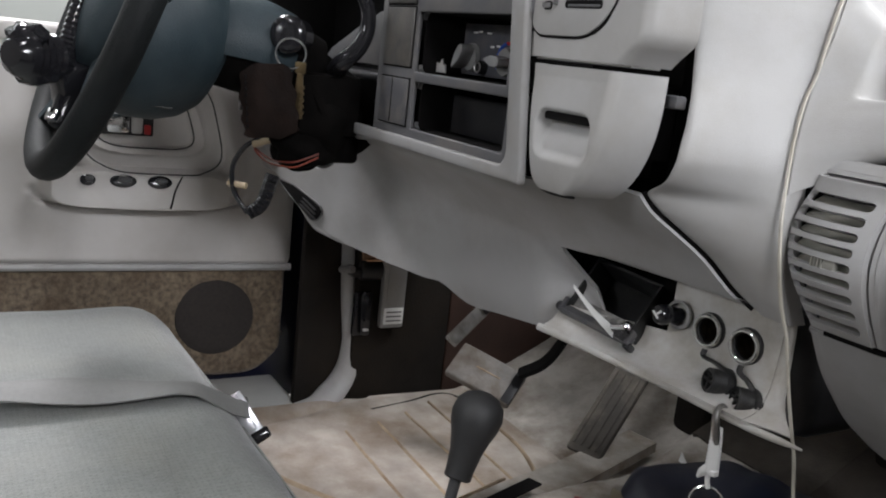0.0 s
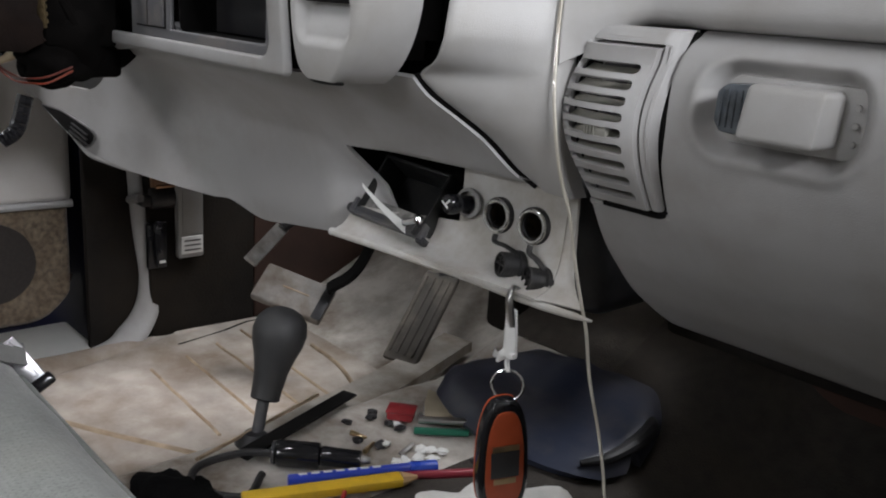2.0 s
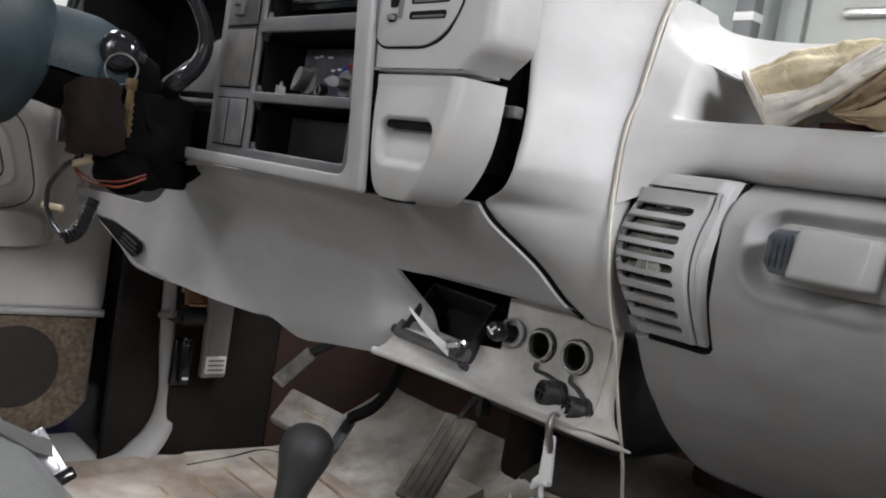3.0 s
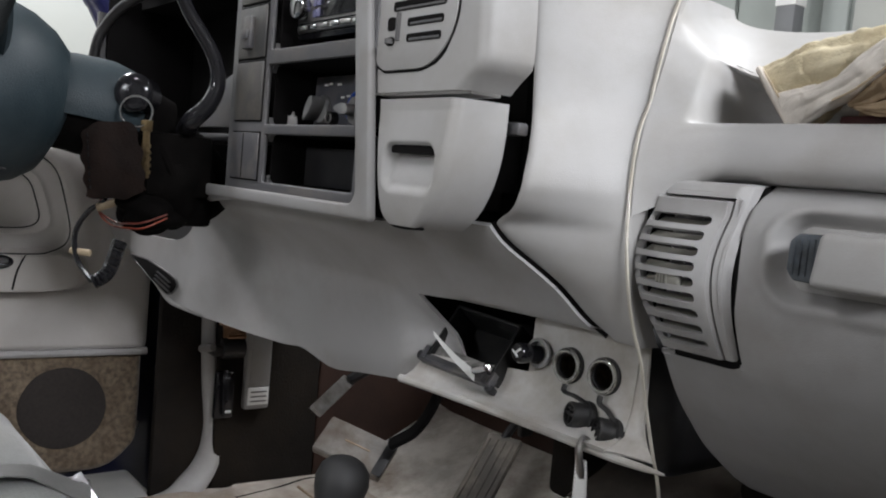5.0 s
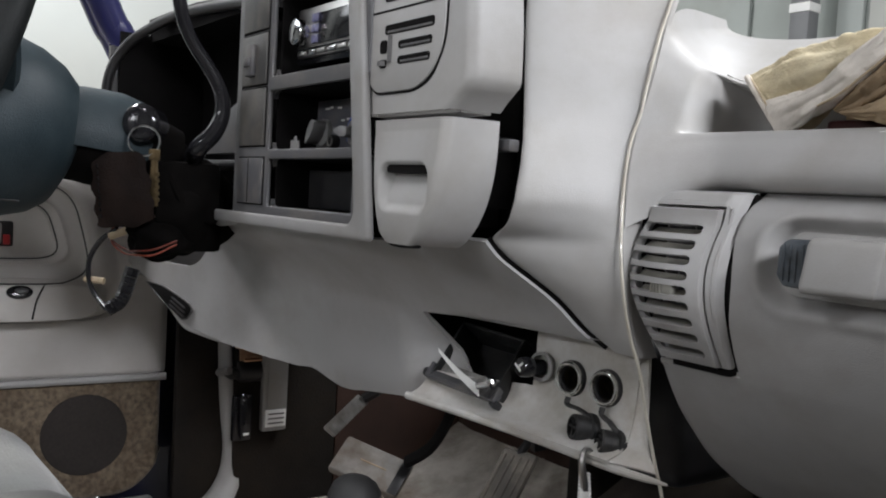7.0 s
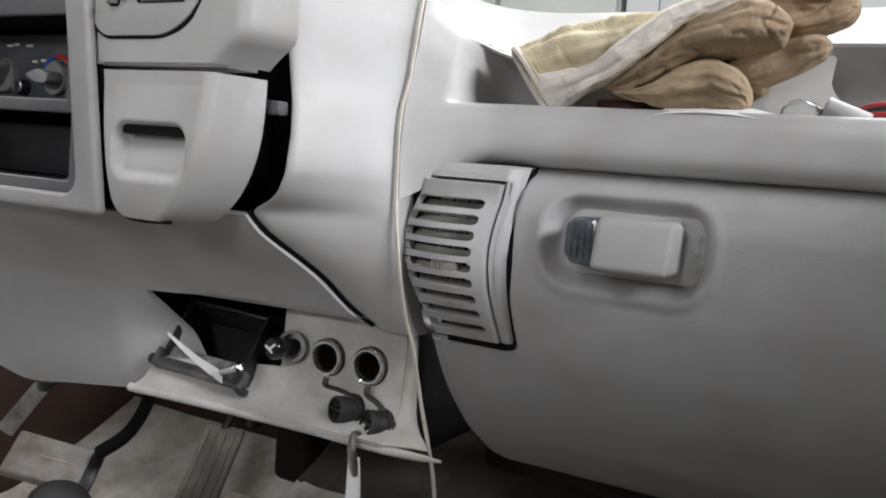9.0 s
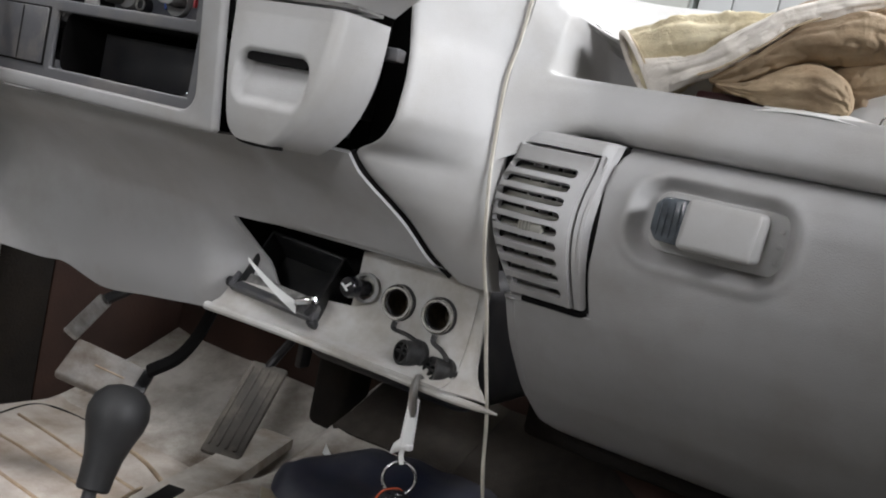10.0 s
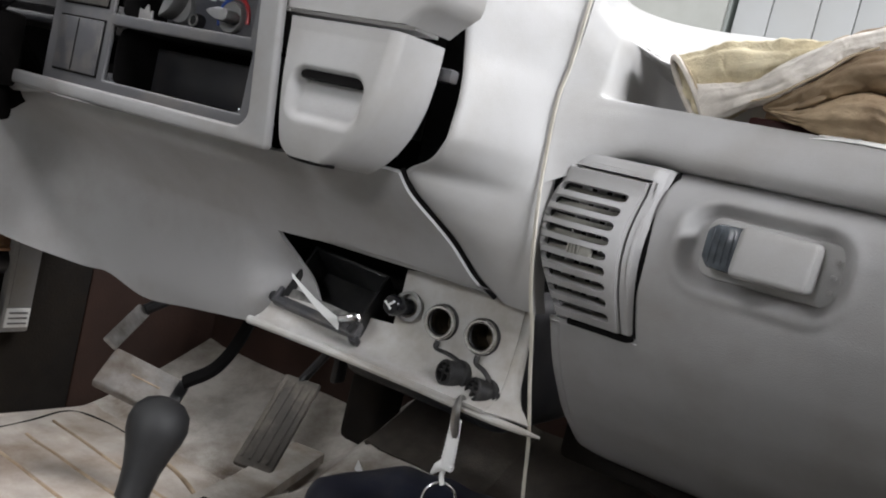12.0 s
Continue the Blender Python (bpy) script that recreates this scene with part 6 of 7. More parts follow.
def skin(sections, wrinkle=0.001, seed=0.0, folds=0.0, crease=0.0, flare=0.0, n=9, seg=56, hollow=False):
    """A soft leather body through sections, each its top, its bottom and half its depth. Folds run along it, creases across it; hollow leaves its mouth open."""
    tops, lows = spline([q[0] for q in sections], n), spline([q[1] for q in sections], n)
    deep = [(i / (len(sections) - 1), q[2]) for i, q in enumerate(sections)]
    span = sum((b - a).length for a, b in zip(tops, tops[1:]))
    bm = bmesh.new()
    rows = []
    for i, (a, b) in enumerate(zip(tops, lows)):
        k = i / (len(tops) - 1)
        w = curve(deep, k)
        mid, half = (a + b) / 2, (a - b) / 2
        side = Vector((flare * max(0, 1 - 6 * k), -1.0, 0.0)) * w
        row = []
        for j in range(seg):
            t = 2 * math.pi * j / seg
            c, q = math.cos(t), math.sin(t)
            out = (half * c + side * q).normalized()
            p = mid + half * c + side * (abs(q) ** 0.75 * (1 if q > 0 else -1))
            v = Vector((k * span * 45 + seed, c * 1.3, q * 1.3))
            bump = wrinkle * (noise.noise(p * 55 + Vector((seed, 0, 0))) + 0.4 * noise.noise(p * 140 + Vector((0, seed, 0))))
            bump += folds * (noise.noise(Vector((k * span * 12 + seed, c * 2.6 + k * 1.2, q * 2.2))) + 0.35 * noise.noise(Vector((k * span * 26, c * 5.5 + k * 3, seed))))
            bump -= crease * max(0, 1 - 7 * abs(noise.noise(v))) ** 1.3
            row.append(bm.verts.new(p + out * bump * (1 if hollow else min(1, 8 * min(k, 1 - k) + 0.1))))
        rows.append(row)
    for p, q in zip(rows, rows[1:]):
        for j in range(seg):
            bm.faces.new((p[j], p[(j + 1) % seg], q[(j + 1) % seg], q[j]))
    if not hollow:
        bm.faces.new(rows[0])
    bm.faces.new(rows[-1])
    bmesh.ops.recalc_face_normals(bm, faces=bm.faces)
    return bm


g1 = thing("work_glove", "worn tan leather work glove with a pale cuff", "work glove", (0.22, 0.06, 0.65), "pair of work gloves")
CUFF = [((0.125, 0.044, 0.708), (0.162, 0.044, 0.658), 0.017), ((0.143, 0.046, 0.715), (0.173, 0.046, 0.664), 0.018), ((0.160, 0.046, 0.722), (0.185, 0.046, 0.674), 0.018), ((0.179, 0.046, 0.727), (0.196, 0.046, 0.682), 0.018), ((0.201, 0.047, 0.730), (0.211, 0.047, 0.694), 0.017), ((0.222, 0.048, 0.733), (0.226, 0.048, 0.708), 0.014), ((0.241, 0.050, 0.736), (0.243, 0.050, 0.722), 0.008)]
part("cuff", skin(CUFF, 0.0014, 1, 0.0045, 0.0016, 0.6, hollow=True), CLOTH, g1, "straw-coloured cloth cuff", smooth=180.0)
BAND = [((0.154, 0.0275, 0.687), (0.169, 0.0275, 0.657), 0.004), ((0.175, 0.0275, 0.690), (0.182, 0.0275, 0.666), 0.008), ((0.190, 0.029, 0.693), (0.199, 0.029, 0.677), 0.011), ((0.201, 0.030, 0.700), (0.214, 0.030, 0.684), 0.012), ((0.216, 0.030, 0.712), (0.230, 0.030, 0.695), 0.013), ((0.233, 0.031, 0.724), (0.244, 0.031, 0.706), 0.013), ((0.249, 0.033, 0.735), (0.257, 0.033, 0.719), 0.012), ((0.266, 0.036, 0.743), (0.273, 0.036, 0.728), 0.011), ((0.286, 0.039, 0.751), (0.292, 0.039, 0.737), 0.010), ((0.313, 0.042, 0.758), (0.316, 0.042, 0.746), 0.006)]
part("cuff_band", skin(BAND, 0.0007, 2, 0.0022, 0.0010), HIDE, g1, "pale leather gusset band", smooth=180.0)
mouth = [Vector(CUFF[0][0]).lerp(Vector(CUFF[0][1]), 0.5 - 0.5 * math.cos(t)) + Vector((0.6, -1, 0)) * 0.0172 * math.sin(t) for t in (2 * math.pi * k / 16 for k in range(17))]
part("cuff_binding", tube(mouth, 0.0026, n=3), HIDE, g1, "stitched binding")
part("binding_stitch", tube([q + Vector((0.0030, -0.0020, 0.0004)) for q in mouth[:9]], 0.0007, n=3, seg=6), TAPE, g1)
part("gusset_seam", tube([Vector(q[1]) + Vector((0.001, -q[2] * 0.75, 0.003)) for q in BAND[2:8]], 0.0009, n=5, seg=6), TAPE, g1, "raised seam")
part("back", skin([((0.236, 0.064, 0.741), (0.244, 0.064, 0.716), 0.010), ((0.268, 0.066, 0.755), (0.279, 0.066, 0.714), 0.018), ((0.300, 0.067, 0.763), (0.310, 0.067, 0.722), 0.017), ((0.330, 0.068, 0.765), (0.336, 0.068, 0.730), 0.014), ((0.356, 0.070, 0.758), (0.360, 0.070, 0.738), 0.008)], 0.0012, 3, 0.004, 0.002), TAN, g1, smooth=180.0)
part("finger", skin([((0.206, 0.034, 0.680), (0.208, 0.034, 0.676), 0.004), ((0.218, 0.034, 0.690), (0.226, 0.034, 0.676), 0.011), ((0.231, 0.034, 0.699), (0.241, 0.034, 0.683), 0.015), ((0.245, 0.034, 0.712), (0.256, 0.034, 0.691), 0.017), ((0.261, 0.034, 0.724), (0.272, 0.034, 0.698), 0.019), ((0.282, 0.034, 0.731), (0.289, 0.034, 0.702), 0.020), ((0.299, 0.034, 0.737), (0.304, 0.034, 0.705), 0.019), ((0.314, 0.034, 0.735), (0.317, 0.034, 0.708), 0.016), ((0.323, 0.034, 0.730), (0.324, 0.034, 0.711), 0.012), ((0.328, 0.034, 0.725), (0.3275, 0.034, 0.719), 0.005)], 0.0009, 4, 0.0034, 0.0022), TAN, g1, smooth=180.0)
part("finger", skin([((0.314, 0.064, 0.735), (0.318, 0.064, 0.718), 0.010), ((0.328, 0.065, 0.736), (0.332, 0.065, 0.719), 0.012), ((0.341, 0.066, 0.742), (0.347, 0.066, 0.723), 0.012), ((0.352, 0.066, 0.746), (0.358, 0.066, 0.728), 0.011), ((0.360, 0.066, 0.746), (0.363, 0.066, 0.735), 0.008), ((0.364, 0.066, 0.743), (0.3645, 0.066, 0.740), 0.003)], 0.0008, 5, 0.0024, 0.0014), TAN, g1, "shaded tan finger", smooth=180.0)
g2 = thing("work_glove", "worn tan leather work glove lying under its pair", "work glove", (0.28, 0.06, 0.65), "pair of work gloves")
part("palm", skin([((0.204, 0.064, 0.682), (0.206, 0.064, 0.664), 0.014), ((0.240, 0.062, 0.694), (0.244, 0.062, 0.668), 0.020), ((0.280, 0.061, 0.702), (0.284, 0.061, 0.672), 0.020), ((0.310, 0.060, 0.704), (0.312, 0.060, 0.680), 0.014)], 0.0012, 7, 0.003, 0.002), TAN, g2, smooth=180.0)
part("thumb", skin([((0.213, 0.030, 0.6765), (0.214, 0.030, 0.674), 0.004), ((0.230, 0.030, 0.679), (0.232, 0.030, 0.670), 0.008), ((0.245, 0.030, 0.686), (0.251, 0.030, 0.666), 0.012), ((0.261, 0.030, 0.695), (0.268, 0.030, 0.666), 0.014), ((0.277, 0.030, 0.700), (0.283, 0.030, 0.667), 0.014), ((0.291, 0.030, 0.697), (0.296, 0.030, 0.6665), 0.013), ((0.302, 0.030, 0.689), (0.306, 0.030, 0.667), 0.010), ((0.308, 0.030, 0.680), (0.309, 0.030, 0.671), 0.004)], 0.0009, 8, 0.0030, 0.0018), TAN, g2, smooth=180.0)
part("finger", skin([((0.286, 0.052, 0.706), (0.295, 0.052, 0.682), 0.010), ((0.303, 0.052, 0.708), (0.308, 0.052, 0.682), 0.012), ((0.318, 0.052, 0.714), (0.323, 0.052, 0.689), 0.012), ((0.334, 0.051, 0.718), (0.338, 0.051, 0.697), 0.012), ((0.345, 0.050, 0.718), (0.348, 0.050, 0.704), 0.009), ((0.351, 0.050, 0.714), (0.3515, 0.050, 0.709), 0.004)], 0.0008, 9, 0.0026, 0.0014), TAN, g2, smooth=180.0)
paper = part("paper_sheet", moved(outline([(0.285, 0.655), (0.292, 0.680), (0.300, 0.685), (0.340, 0.7065), (0.350, 0.7085), (0.3528, 0.7065), (0.351, 0.690), (0.3535, 0.684), (0.361, 0.675), (0.366, 0.655)], -0.0004, 0.0004), Matrix.Translation((0, 0.070, 0.0))), WHITE)
tagged(paper, "white paper sheet leaning behind the gloves", "paper")
card = part("paper_card", sheet([[(0.247 + 0.070 * i / 14 + 0.017 * j / 8 * (1 - 0.3 * i / 14), 0.0185 + 0.016 * j / 8, 0.6605 + 0.0025 * math.sin(math.pi * i / 14) + 0.0090 * (1 - 0.55 * i / 14) * math.sin(math.pi * 0.5 * j / 8)) for j in range(9)] for i in range(15)], 0.0006), WHITE)
tagged(card, "folded white card on the shelf edge", "card")
tin = part("dark_box", box(0.196, 0.275, 0.040, 0.085, 0.648, 0.672, 0.003), material("maroon_box", (0.05, 0.012, 0.012), 0.4, vary=0.2, scale=30))
tagged(tin, "small dark maroon box under the gloves", "box")
GLASS = material("clear_glass", (0.9, 0.92, 0.92), 0.05)
GLASS.node_tree.nodes["Principled BSDF"].inputs["Transmission Weight"].default_value = 0.9
bulb = thing("light_bulb", "small clear glass bulb lying on the shelf", "bulb", (0.336, 0.036, 0.655))
part("envelope", lathe([(0.001, -0.0115), (0.006, -0.010), (0.0110, -0.004), (0.0120, 0.002), (0.009, 0.009), (0.006, 0.014)], (0.338, 0.034, 0.6640), (0.95, 0.2, 0.1), 20), GLASS, bulb)
part("base", rod((0.347, 0.038, 0.6635), (0.358, 0.040, 0.6645), 0.006, seg=14), CHROME, bulb)
capg = thing("grey_connector", "grey plastic connector sleeve on the shelf", "connector", (0.365, 0.034, 0.655))
part("sleeve", join(rod((0.354, 0.030, 0.670), (0.380, 0.034, 0.661), 0.0075, 0.0065, 18, 0.001)), PALE, capg)
part("bore", rod((0.3535, 0.0299, 0.6702), (0.356, 0.0303, 0.6694), 0.005, seg=14), BLACK, capg)
for nm, mt, dz in (("red_wire", RED, 0.0), ("black_wire", BLACK, 0.004), ("red_wire", RED, 0.006)):
    part(nm, tube([(0.372, 0.045, 0.664 + dz), (0.385, 0.042, 0.668 + dz), (0.41, 0.05, 0.666 + dz), (0.45, 0.07, 0.655)], 0.0018), mt, capg)

# ---- clutter on the tunnel ----
TZ = 0.178
pen = thing("carpenter_pencil", "flat yellow carpenter's pencil lying on the clutter", "pencil", (-0.08, -0.11, 0.19))
pmx = pose(-0.0775, -0.1075, 0.1815, 0, 0, 69)
part("body", moved(box(-0.087, 0.064, -0.0085, 0.0085, -0.0045, 0.0045, 0.0018), pmx), material("yellow_paint", (0.72, 0.46, 0.03), 0.4, vary=0.06, scale=30, dirt=(0.3, 0.18, 0.05), dirt_amount=0.35, dirt_scale=40), pen)
part("tip", moved(rod((0.064, 0, 0), (0.080, 0, 0), 0.0075, 0.002, 8), pmx), material("bare_wood", (0.5, 0.33, 0.18), 0.7), pen, "sharpened wooden tip")
bp = thing("ballpoint_pen", "blue ballpoint pen with pale print", "pen", (-0.09, -0.03, 0.18))
pmx = pose(-0.088, -0.072, 0.1795, 0, 0, 66)
part("barrel", moved(rod((-0.07, 0, 0), (0.05, 0, 0), 0.0058, 0.0058, 14, 0.001), pmx), material("pen_blue", (0.02, 0.05, 0.42), 0.3), bp)
part("cap", moved(rod((0.05, 0, 0), (0.078, 0, 0), 0.0066, 0.006, 14, 0.001), pmx), material("pen_cap_blue", (0.03, 0.08, 0.5), 0.3), bp)
for k in range(7):
    part("print_bar", moved(box(-0.06 + 0.012 * k, -0.052 + 0.012 * k, -0.0015, 0.0015, 0.0052, 0.0060), pmx), WHITE, bp)
mk = thing("slim_marker", "dark red slim marker beside the pencil", "marker", (-0.03, 0.0, 0.18))
part("barrel", rod((-0.070, -0.045, 0.176), (-0.026, 0.030, 0.176), 0.0045, 0.0045, 12), material("maroon_barrel", (0.22, 0.02, 0.035), 0.35), mk)
part("end", rod((-0.026, 0.030, 0.176), (-0.018, 0.044, 0.176), 0.0046, 0.004, 12), WHITE, mk)
GLASS_DARK = material("smoky_lens", (0.05, 0.05, 0.055), 0.08, vary=0.1)
ch = thing("car_charger", "black car charger plug with coiled lead", "charger", (-0.15, -0.08, 0.18))
part("body", join(rod((-0.160, -0.122, 0.185), (-0.130, -0.090, 0.185), 0.0135, 0.0130, 20, 0.003), rod((-0.130, -0.090, 0.185), (-0.102, -0.061, 0.184), 0.0102, 0.0092, 18, 0.002)), GLOSSBLACK, ch)
part("lens", rod((-0.163, -0.125, 0.185), (-0.160, -0.122, 0.185), 0.0115, 0.0125, 20, 0.001), GLASS_DARK, ch, "glossy round end")
part("contact", rod((-0.102, -0.061, 0.184), (-0.096, -0.054, 0.184), 0.005, 0.003, 12), STEEL, ch, "metal contact tip")
for k in range(3):
    part("print_bar", moved(box(-0.0012, 0.0012, -0.0005, 0.0005, -0.004, 0.004), Matrix.Translation((-0.117 + 0.004 * k, -0.083 + 0.004 * k, 0.190)) @ pose(0, 0, 0, -50, 0, 46)), WHITE, ch)
part("lead", tube([(-0.160, -0.124, 0.185), (-0.182, -0.15, 0.183), (-0.19, -0.19, 0.178), (-0.16, -0.21, 0.176), (-0.12, -0.18, 0.176), (-0.14, -0.15, 0.18)], 0.004), BLACK, ch)
bag = thing("black_pouch", "crumpled black fabric pouch in the shadow", "pouch", (-0.17, -0.20, 0.17))
part("cloth", moved(lump(0.075, 0.042, 0.015, 0.35, 2.5, 5, 4), Matrix.Translation((-0.130, -0.232, 0.172))), material("black_cloth", (0.0045, 0.0045, 0.005), 0.95, spec=0.1, vary=0.3, scale=60, grain=0.8, grain_scale=300), bag)
part("cloth", moved(lump(0.05, 0.035, 0.010, 0.30, 2.2, 6, 4), Matrix.Translation((-0.085, -0.200, 0.172))), BLACK, bag)
rw = part("red_lead", tube([(-0.075, -0.10, 0.176), (-0.055, -0.115, 0.187), (-0.035, -0.14, 0.185), (-0.02, -0.18, 0.178)], 0.0022), RED)
tagged(rw, "thin red test lead", "wire")
sw = thing("red_plastic_box", "small translucent red plastic box", "box", (-0.185, 0.05, 0.17))
part("box", moved(box(-0.015, 0.015, -0.012, 0.012, 0, 0.009, 0.003), pose(-0.164, 0.040, TZ - 0.002, 0, 0, 40)), material("red_translucent", (0.32, 0.04, 0.045), 0.25), sw)
part("lid", moved(box(-0.016, 0.016, -0.013, 0.013, 0.009, 0.0115, 0.0011), pose(-0.164, 0.040, TZ - 0.002, 0, 0, 40)), material("red_lid", (0.24, 0.02, 0.025), 0.3), sw)
tb = part("tan_tag", moved(outline([(-0.197, 0.108), (-0.172, 0.081), (-0.143, 0.057), (-0.118, 0.072), (-0.095, 0.090), (-0.112, 0.104), (-0.150, 0.116)], -0.004, 0.0, 0.001), pose(0, 0, 0.1765, -90, 0, 0)), material("tan_card", (0.34, 0.29, 0.21), 0.8, vary=0.2, scale=30))
tagged(tb, "tan cardboard piece on the tunnel", "card")
kn = thing("folding_knife", "steel pocket knife with green strip", "knife", (-0.13, 0.07, 0.18))
part("handle", moved(box(-0.030, 0.026, -0.0045, 0.0045, -0.003, 0.003, 0.0015), pose(-0.1180, 0.0650, 0.1835, 0, 0, 50)), STEEL, kn)
part("scale", moved(box(-0.034, 0.026, -0.004, 0.004, -0.003, 0.003, 0.0015), pose(-0.110, 0.058, 0.1760, 0, 0, 50)), material("green_scale", (0.02, 0.16, 0.10), 0.4), kn, "green handle scale")
random.seed(4)
for k in range(26):
    x, y = -0.20 + 0.16 * random.random(), -0.03 + 0.10 * random.random()
    mt, nm, lab, cat = random.choice([(STEEL, "loose_screw", "small loose steel screw", "screw"), (WHITE, "paper_scrap", "crumpled white paper scrap", "scrap"), (BLACK, "plastic_clip", "small black plastic clip", "clip"), (BRASS, "brass_fitting", "small worn brass fitting", "fitting")])
    bm = rod((-0.010, 0, 0), (0.010, 0, 0), 0.0030, 0.0018, 10, 0.0005) if mt in (STEEL, BRASS) else lump(0.007, 0.0055, 0.0032, 0.45, 2.0, k, 3)
    ob = part(nm, moved(bm, pose(x, y, floor_z(x, y) + 0.0035, 0, random.uniform(-25, 25), random.uniform(0, 180))), mt)
    tagged(ob, lab, cat, "clutter on the tunnel")
towel = part("white_towel", moved(lump(0.098, 0.078, 0.037, 0.32, 2.4, 2, 5), pose(0.072, -0.024, 0.170, 0, 0, 25)), material("white_terry", (0.66, 0.65, 0.62), 0.95, vary=0.08, scale=90, grain=1.0, grain_scale=260, sheen=0.4))
tagged(towel, "crumpled white terry towel on the tunnel", "towel")
BLUE = material("dull_blue_plastic", (0.032, 0.038, 0.062), 0.34, vary=0.2, scale=10, dirt=(0.16, 0.14, 0.12), dirt_amount=0.5, dirt_scale=9)
rows = []
for i in range(41):
    x = -0.205 + 0.262 * i / 40
    y0 = curve([(-0.205, 0.150), (-0.17, 0.105), (-0.112, 0.082), (-0.06, 0.076), (0.0, 0.083), (0.035, 0.097), (0.050, 0.115), (0.057, 0.150)], x)
    y1 = curve([(-0.205, 0.170), (-0.15, 0.250), (0.0, 0.265), (0.04, 0.230), (0.057, 0.170)], x)
    col = []
    for j in range(17):
        y = y0 + (y1 - y0) * j / 16
        e = min(j, 16 - j, i, 40 - i)
        col.append((x, y, max(floor_z(x, y) + 0.012, 0.183) + 0.010 * math.sin(math.pi * j / 16) - 0.006 * ease(2, 0, e)))
    rows.append(col)
bs = thing("plastic_tray", "dull blue glossy plastic dish lying over the tunnel", "plastic dish", (-0.07, 0.16, 0.17))
part("dish", sheet(rows, -0.008), BLUE, bs)
part("rim", tube([(0.030, 0.232, 0.203), (0.050, 0.205, 0.206), (0.058, 0.165, 0.203), (0.054, 0.128, 0.197), (0.040, 0.104, 0.193)], 0.006, seg=10, radii=[0.004, 0.009, 0.008, 0.006, 0.003]), BLACK, bs, "black curled rim")
wd = part("white_scrap", outline([(-0.212, 0.18), (-0.175, 0.176), (-0.206, 0.205)], 0.225, 0.2258), WHITE)
tagged(wd, "white triangular paper scrap by the tunnel", "paper scrap")

# ---- cab shell and garage outside ----
WALLG = material("garage_wall", (0.33, 0.345, 0.33), 0.8, vary=0.06, scale=2, dirt=(0.4, 0.38, 0.33), dirt_amount=0.35, dirt_scale=1.2)
CONC = material("garage_concrete", (0.32, 0.31, 0.29), 0.85, vary=0.12, scale=3, dirt=(0.16, 0.15, 0.13), dirt_amount=0.5, dirt_scale=1.5)
LINER = material("cab_headliner", (0.33, 0.32, 0.30), 0.9, vary=0.06, scale=60)
ground = part("ground", box(-5, 5, -5, 5, -0.72, -0.62), CONC)
tagged(ground, "stained concrete garage floor", "ground", kind="structure")
for nm, b in (("wall_north", (-3.2, 3.2, 2.6, 2.7, -0.62, 2.4)), ("wall_west", (-3.3, -3.2, -4, 2.7, -0.62, 2.4)), ("wall_east", (3.2, 3.3, -4, 2.7, -0.62, 2.4)), ("wall_south", (-3.2, 3.2, -4.1, -4, -0.62, 2.4))):
    w = part(nm, box(*b), WALLG)
    tagged(w, "pale painted garage wall", "wall", kind="structure")
ceil = part("ceiling", box(-3.3, 3.3, -4.1, 2.7, 2.4, 2.5), WALLG)
tagged(ceil, "pale garage ceiling", "ceiling", kind="structure")
# out of view; the rear opening is sized to aim the lamp behind it
roof = part("cab_light_mask", join(box(-0.78, 0.80, -1.3, 0.0, 1.28, 1.32, 0.01), box(-0.80, -0.12, -1.34, -1.30, 0.1, 1.32), box(0.22, 0.82, -1.34, -1.30, 0.1, 1.32), box(-0.12, 0.22, -1.34, -1.30, 0.1, 0.66), box(-0.12, 0.22, -1.34, -1.30, 1.20, 1.32)), LINER)
tagged(roof, "unseen grey cab roof and rear wall, opening cut to shape the rear light", "roof", kind="structure")
# lit copy of the same body paint, brighter than the door shell's
apil = part("a_pillar", tube([(-0.86, -0.10, 0.70), (-0.85, -0.165, 0.815), (-0.845, -0.20, 0.875), (-0.80, -0.40, 1.28)], 0.027, seg=12), material("lit_body_paint", (0.016, 0.017, 0.085), 0.3, vary=0.15, scale=8, coat=0.5))
tagged(apil, "navy painted windshield pillar", "pillar", kind="structure")

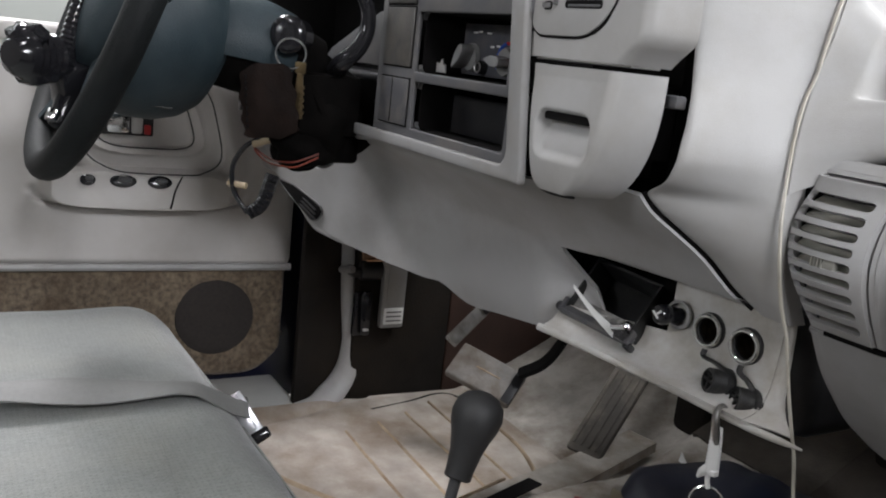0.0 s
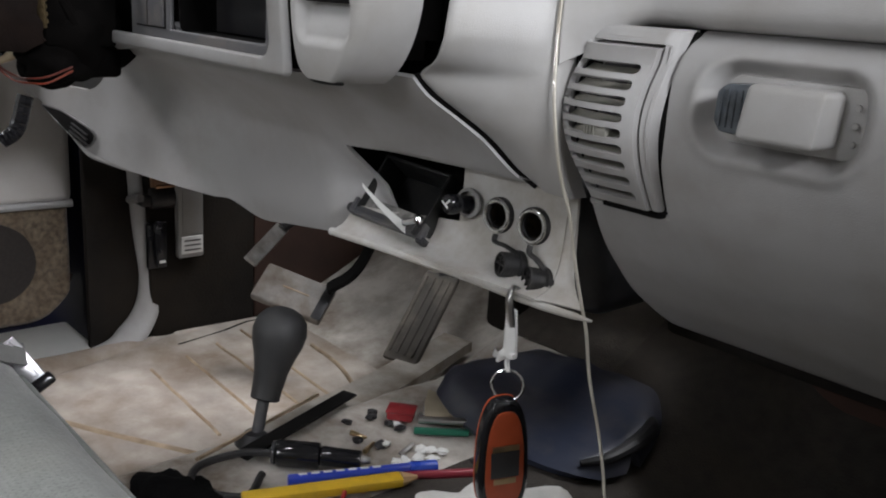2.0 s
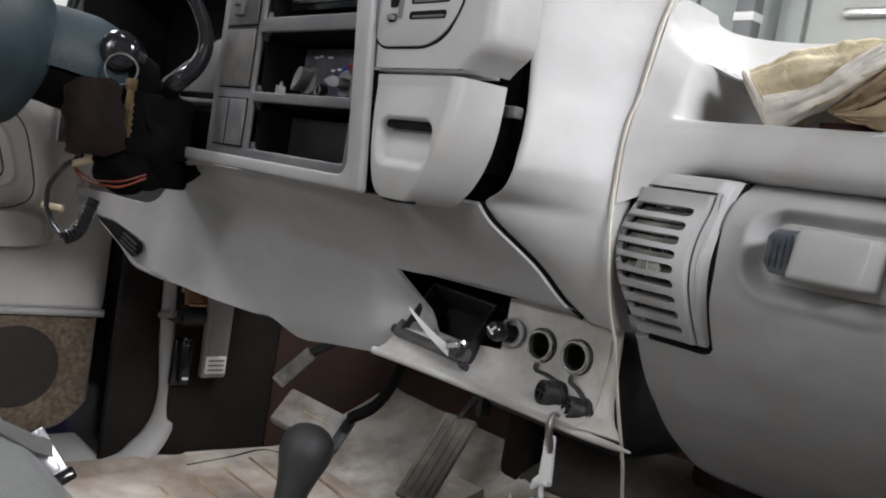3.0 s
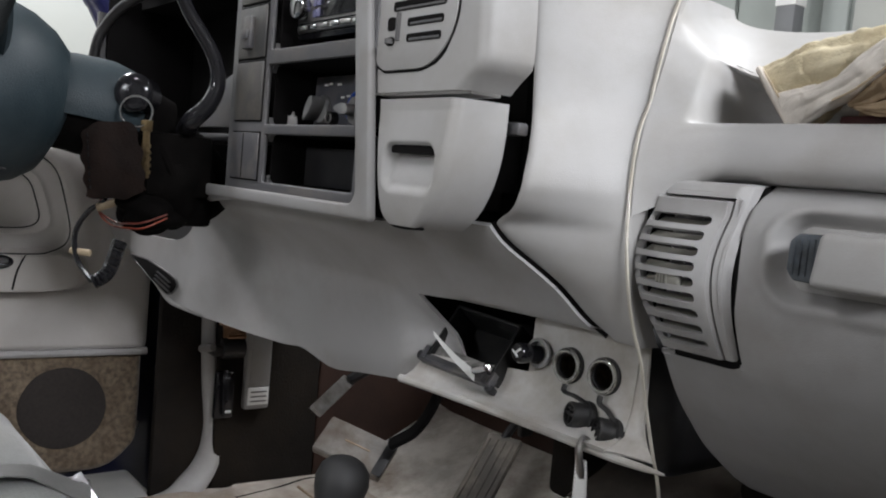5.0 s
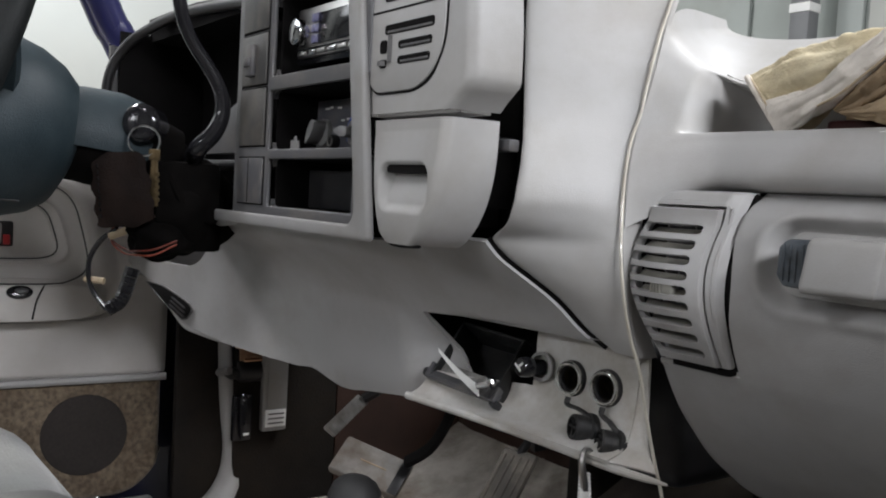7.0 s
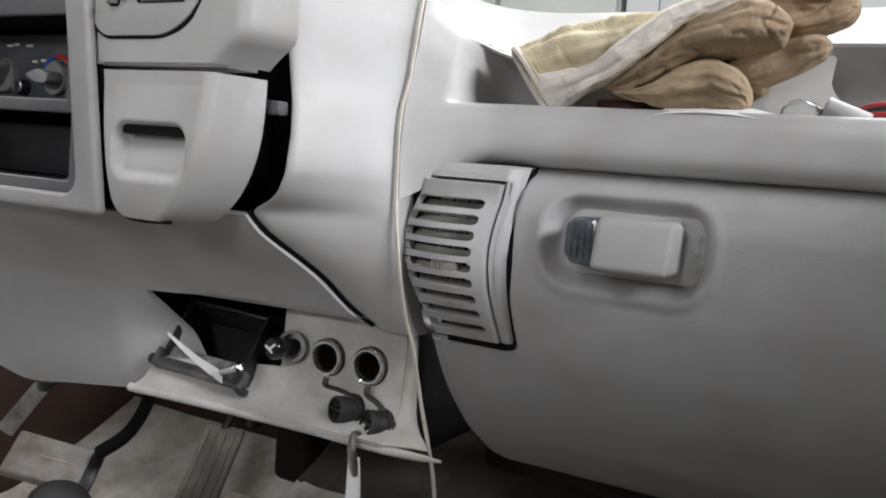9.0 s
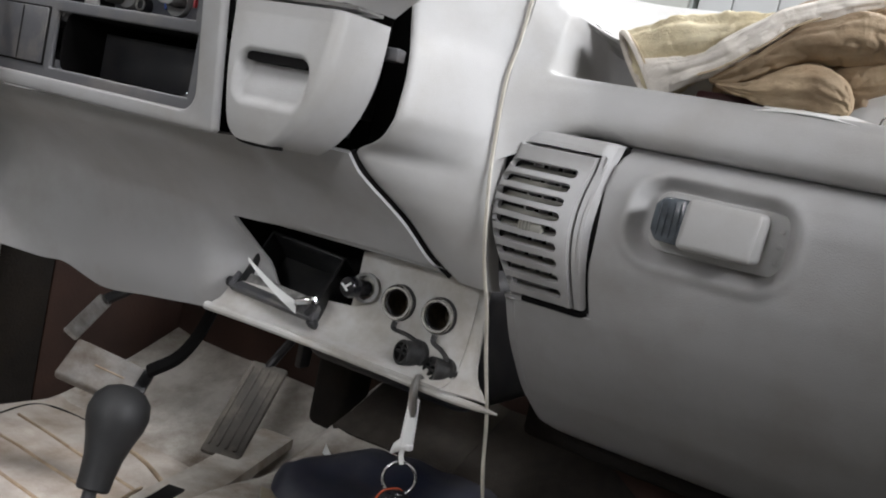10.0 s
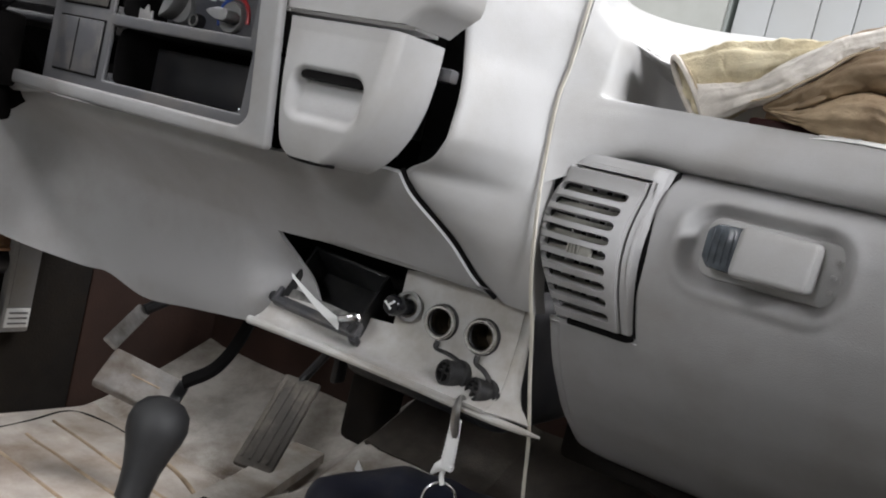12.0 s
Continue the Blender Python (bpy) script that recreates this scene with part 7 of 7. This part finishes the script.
cab = thing("tool_cabinet", "grey-green steel tool cabinet standing by the garage door", "cabinet", (-1.0, 2.3, -0.62))
# paints lifted paler to carry the dusty windshield's haze; no glass is built
CAB = material("hazed_green_paint", (0.34, 0.37, 0.35), 0.6, vary=0.1, scale=4, dirt=(0.22, 0.21, 0.18), dirt_amount=0.4, dirt_scale=3)
CABB = material("hazed_beige_paint", (0.44, 0.45, 0.42), 0.6, vary=0.08, scale=4, dirt=(0.26, 0.25, 0.21), dirt_amount=0.4, dirt_scale=3)
part("body", box(-1.95, -0.57, 2.22, 2.57, -0.62, 1.75, 0.01), CAB, cab)
for x0, x1, z0, z1, mt in ((-1.93, -1.45, -0.6, 1.7, CAB), (-1.43, -1.23, -0.6, 1.7, CAB), (-1.00, -0.58, 1.10, 1.42, CABB), (-1.00, -0.58, 0.75, 1.08, CABB), (-1.00, -0.58, 1.44, 1.72, CABB), (-1.11, -1.02, -0.6, 1.7, CAB)):
    d = part("door_panel", box(x0, x1, 2.20, 2.222, z0, z1, 0.005), mt, cab)
    if mt is CABB:
        part("pull_handle", box((x0 + x1) / 2 - 0.09, (x0 + x1) / 2 + 0.09, 2.175, 2.20, z1 - 0.12, z1 - 0.09, 0.006), STEEL, d, "long steel pull")
post = thing("steel_post", "dark grey steel post with a white band", "post", (-1.165, 2.1, -0.62))
# post grey lightened for the same haze
part("shaft", box(-1.205, -1.135, 2.08, 2.14, -0.62, 2.4, 0.006), material("hazed_post_paint", (0.16, 0.165, 0.17), 0.6, vary=0.15, scale=6), post)
part("band", box(-1.208, -1.132, 2.077, 2.143, 1.275, 1.305, 0.003), WHITE, post, "white paint band")
GATE = material("white_garage_panel", (0.43, 0.44, 0.44), 0.5, vary=0.05, scale=3, dirt=(0.42, 0.41, 0.38), dirt_amount=0.4, dirt_scale=4)
gate = thing("garage_door", "white panelled garage door with dark joints", "garage door", (0.3, 2.3, -0.62), kind="structure")
part("backing", box(-0.555, 2.2, 2.24, 2.30, -0.62, 2.2), CAB, gate, "dark joints")
edges = [-0.55, -0.44, -0.30, -0.19, 0.05, 0.30, 0.55, 0.80, 1.05, 1.30, 1.55, 1.80, 2.05]
for a, b in zip(edges, edges[1:]):
    for z0 in (-0.60, -0.10, 0.40, 0.90, 1.40):
        part("panel", box(a + 0.0015, b - 0.0015, 2.205, 2.24, z0, z0 + 0.494, 0.003), GATE, gate)
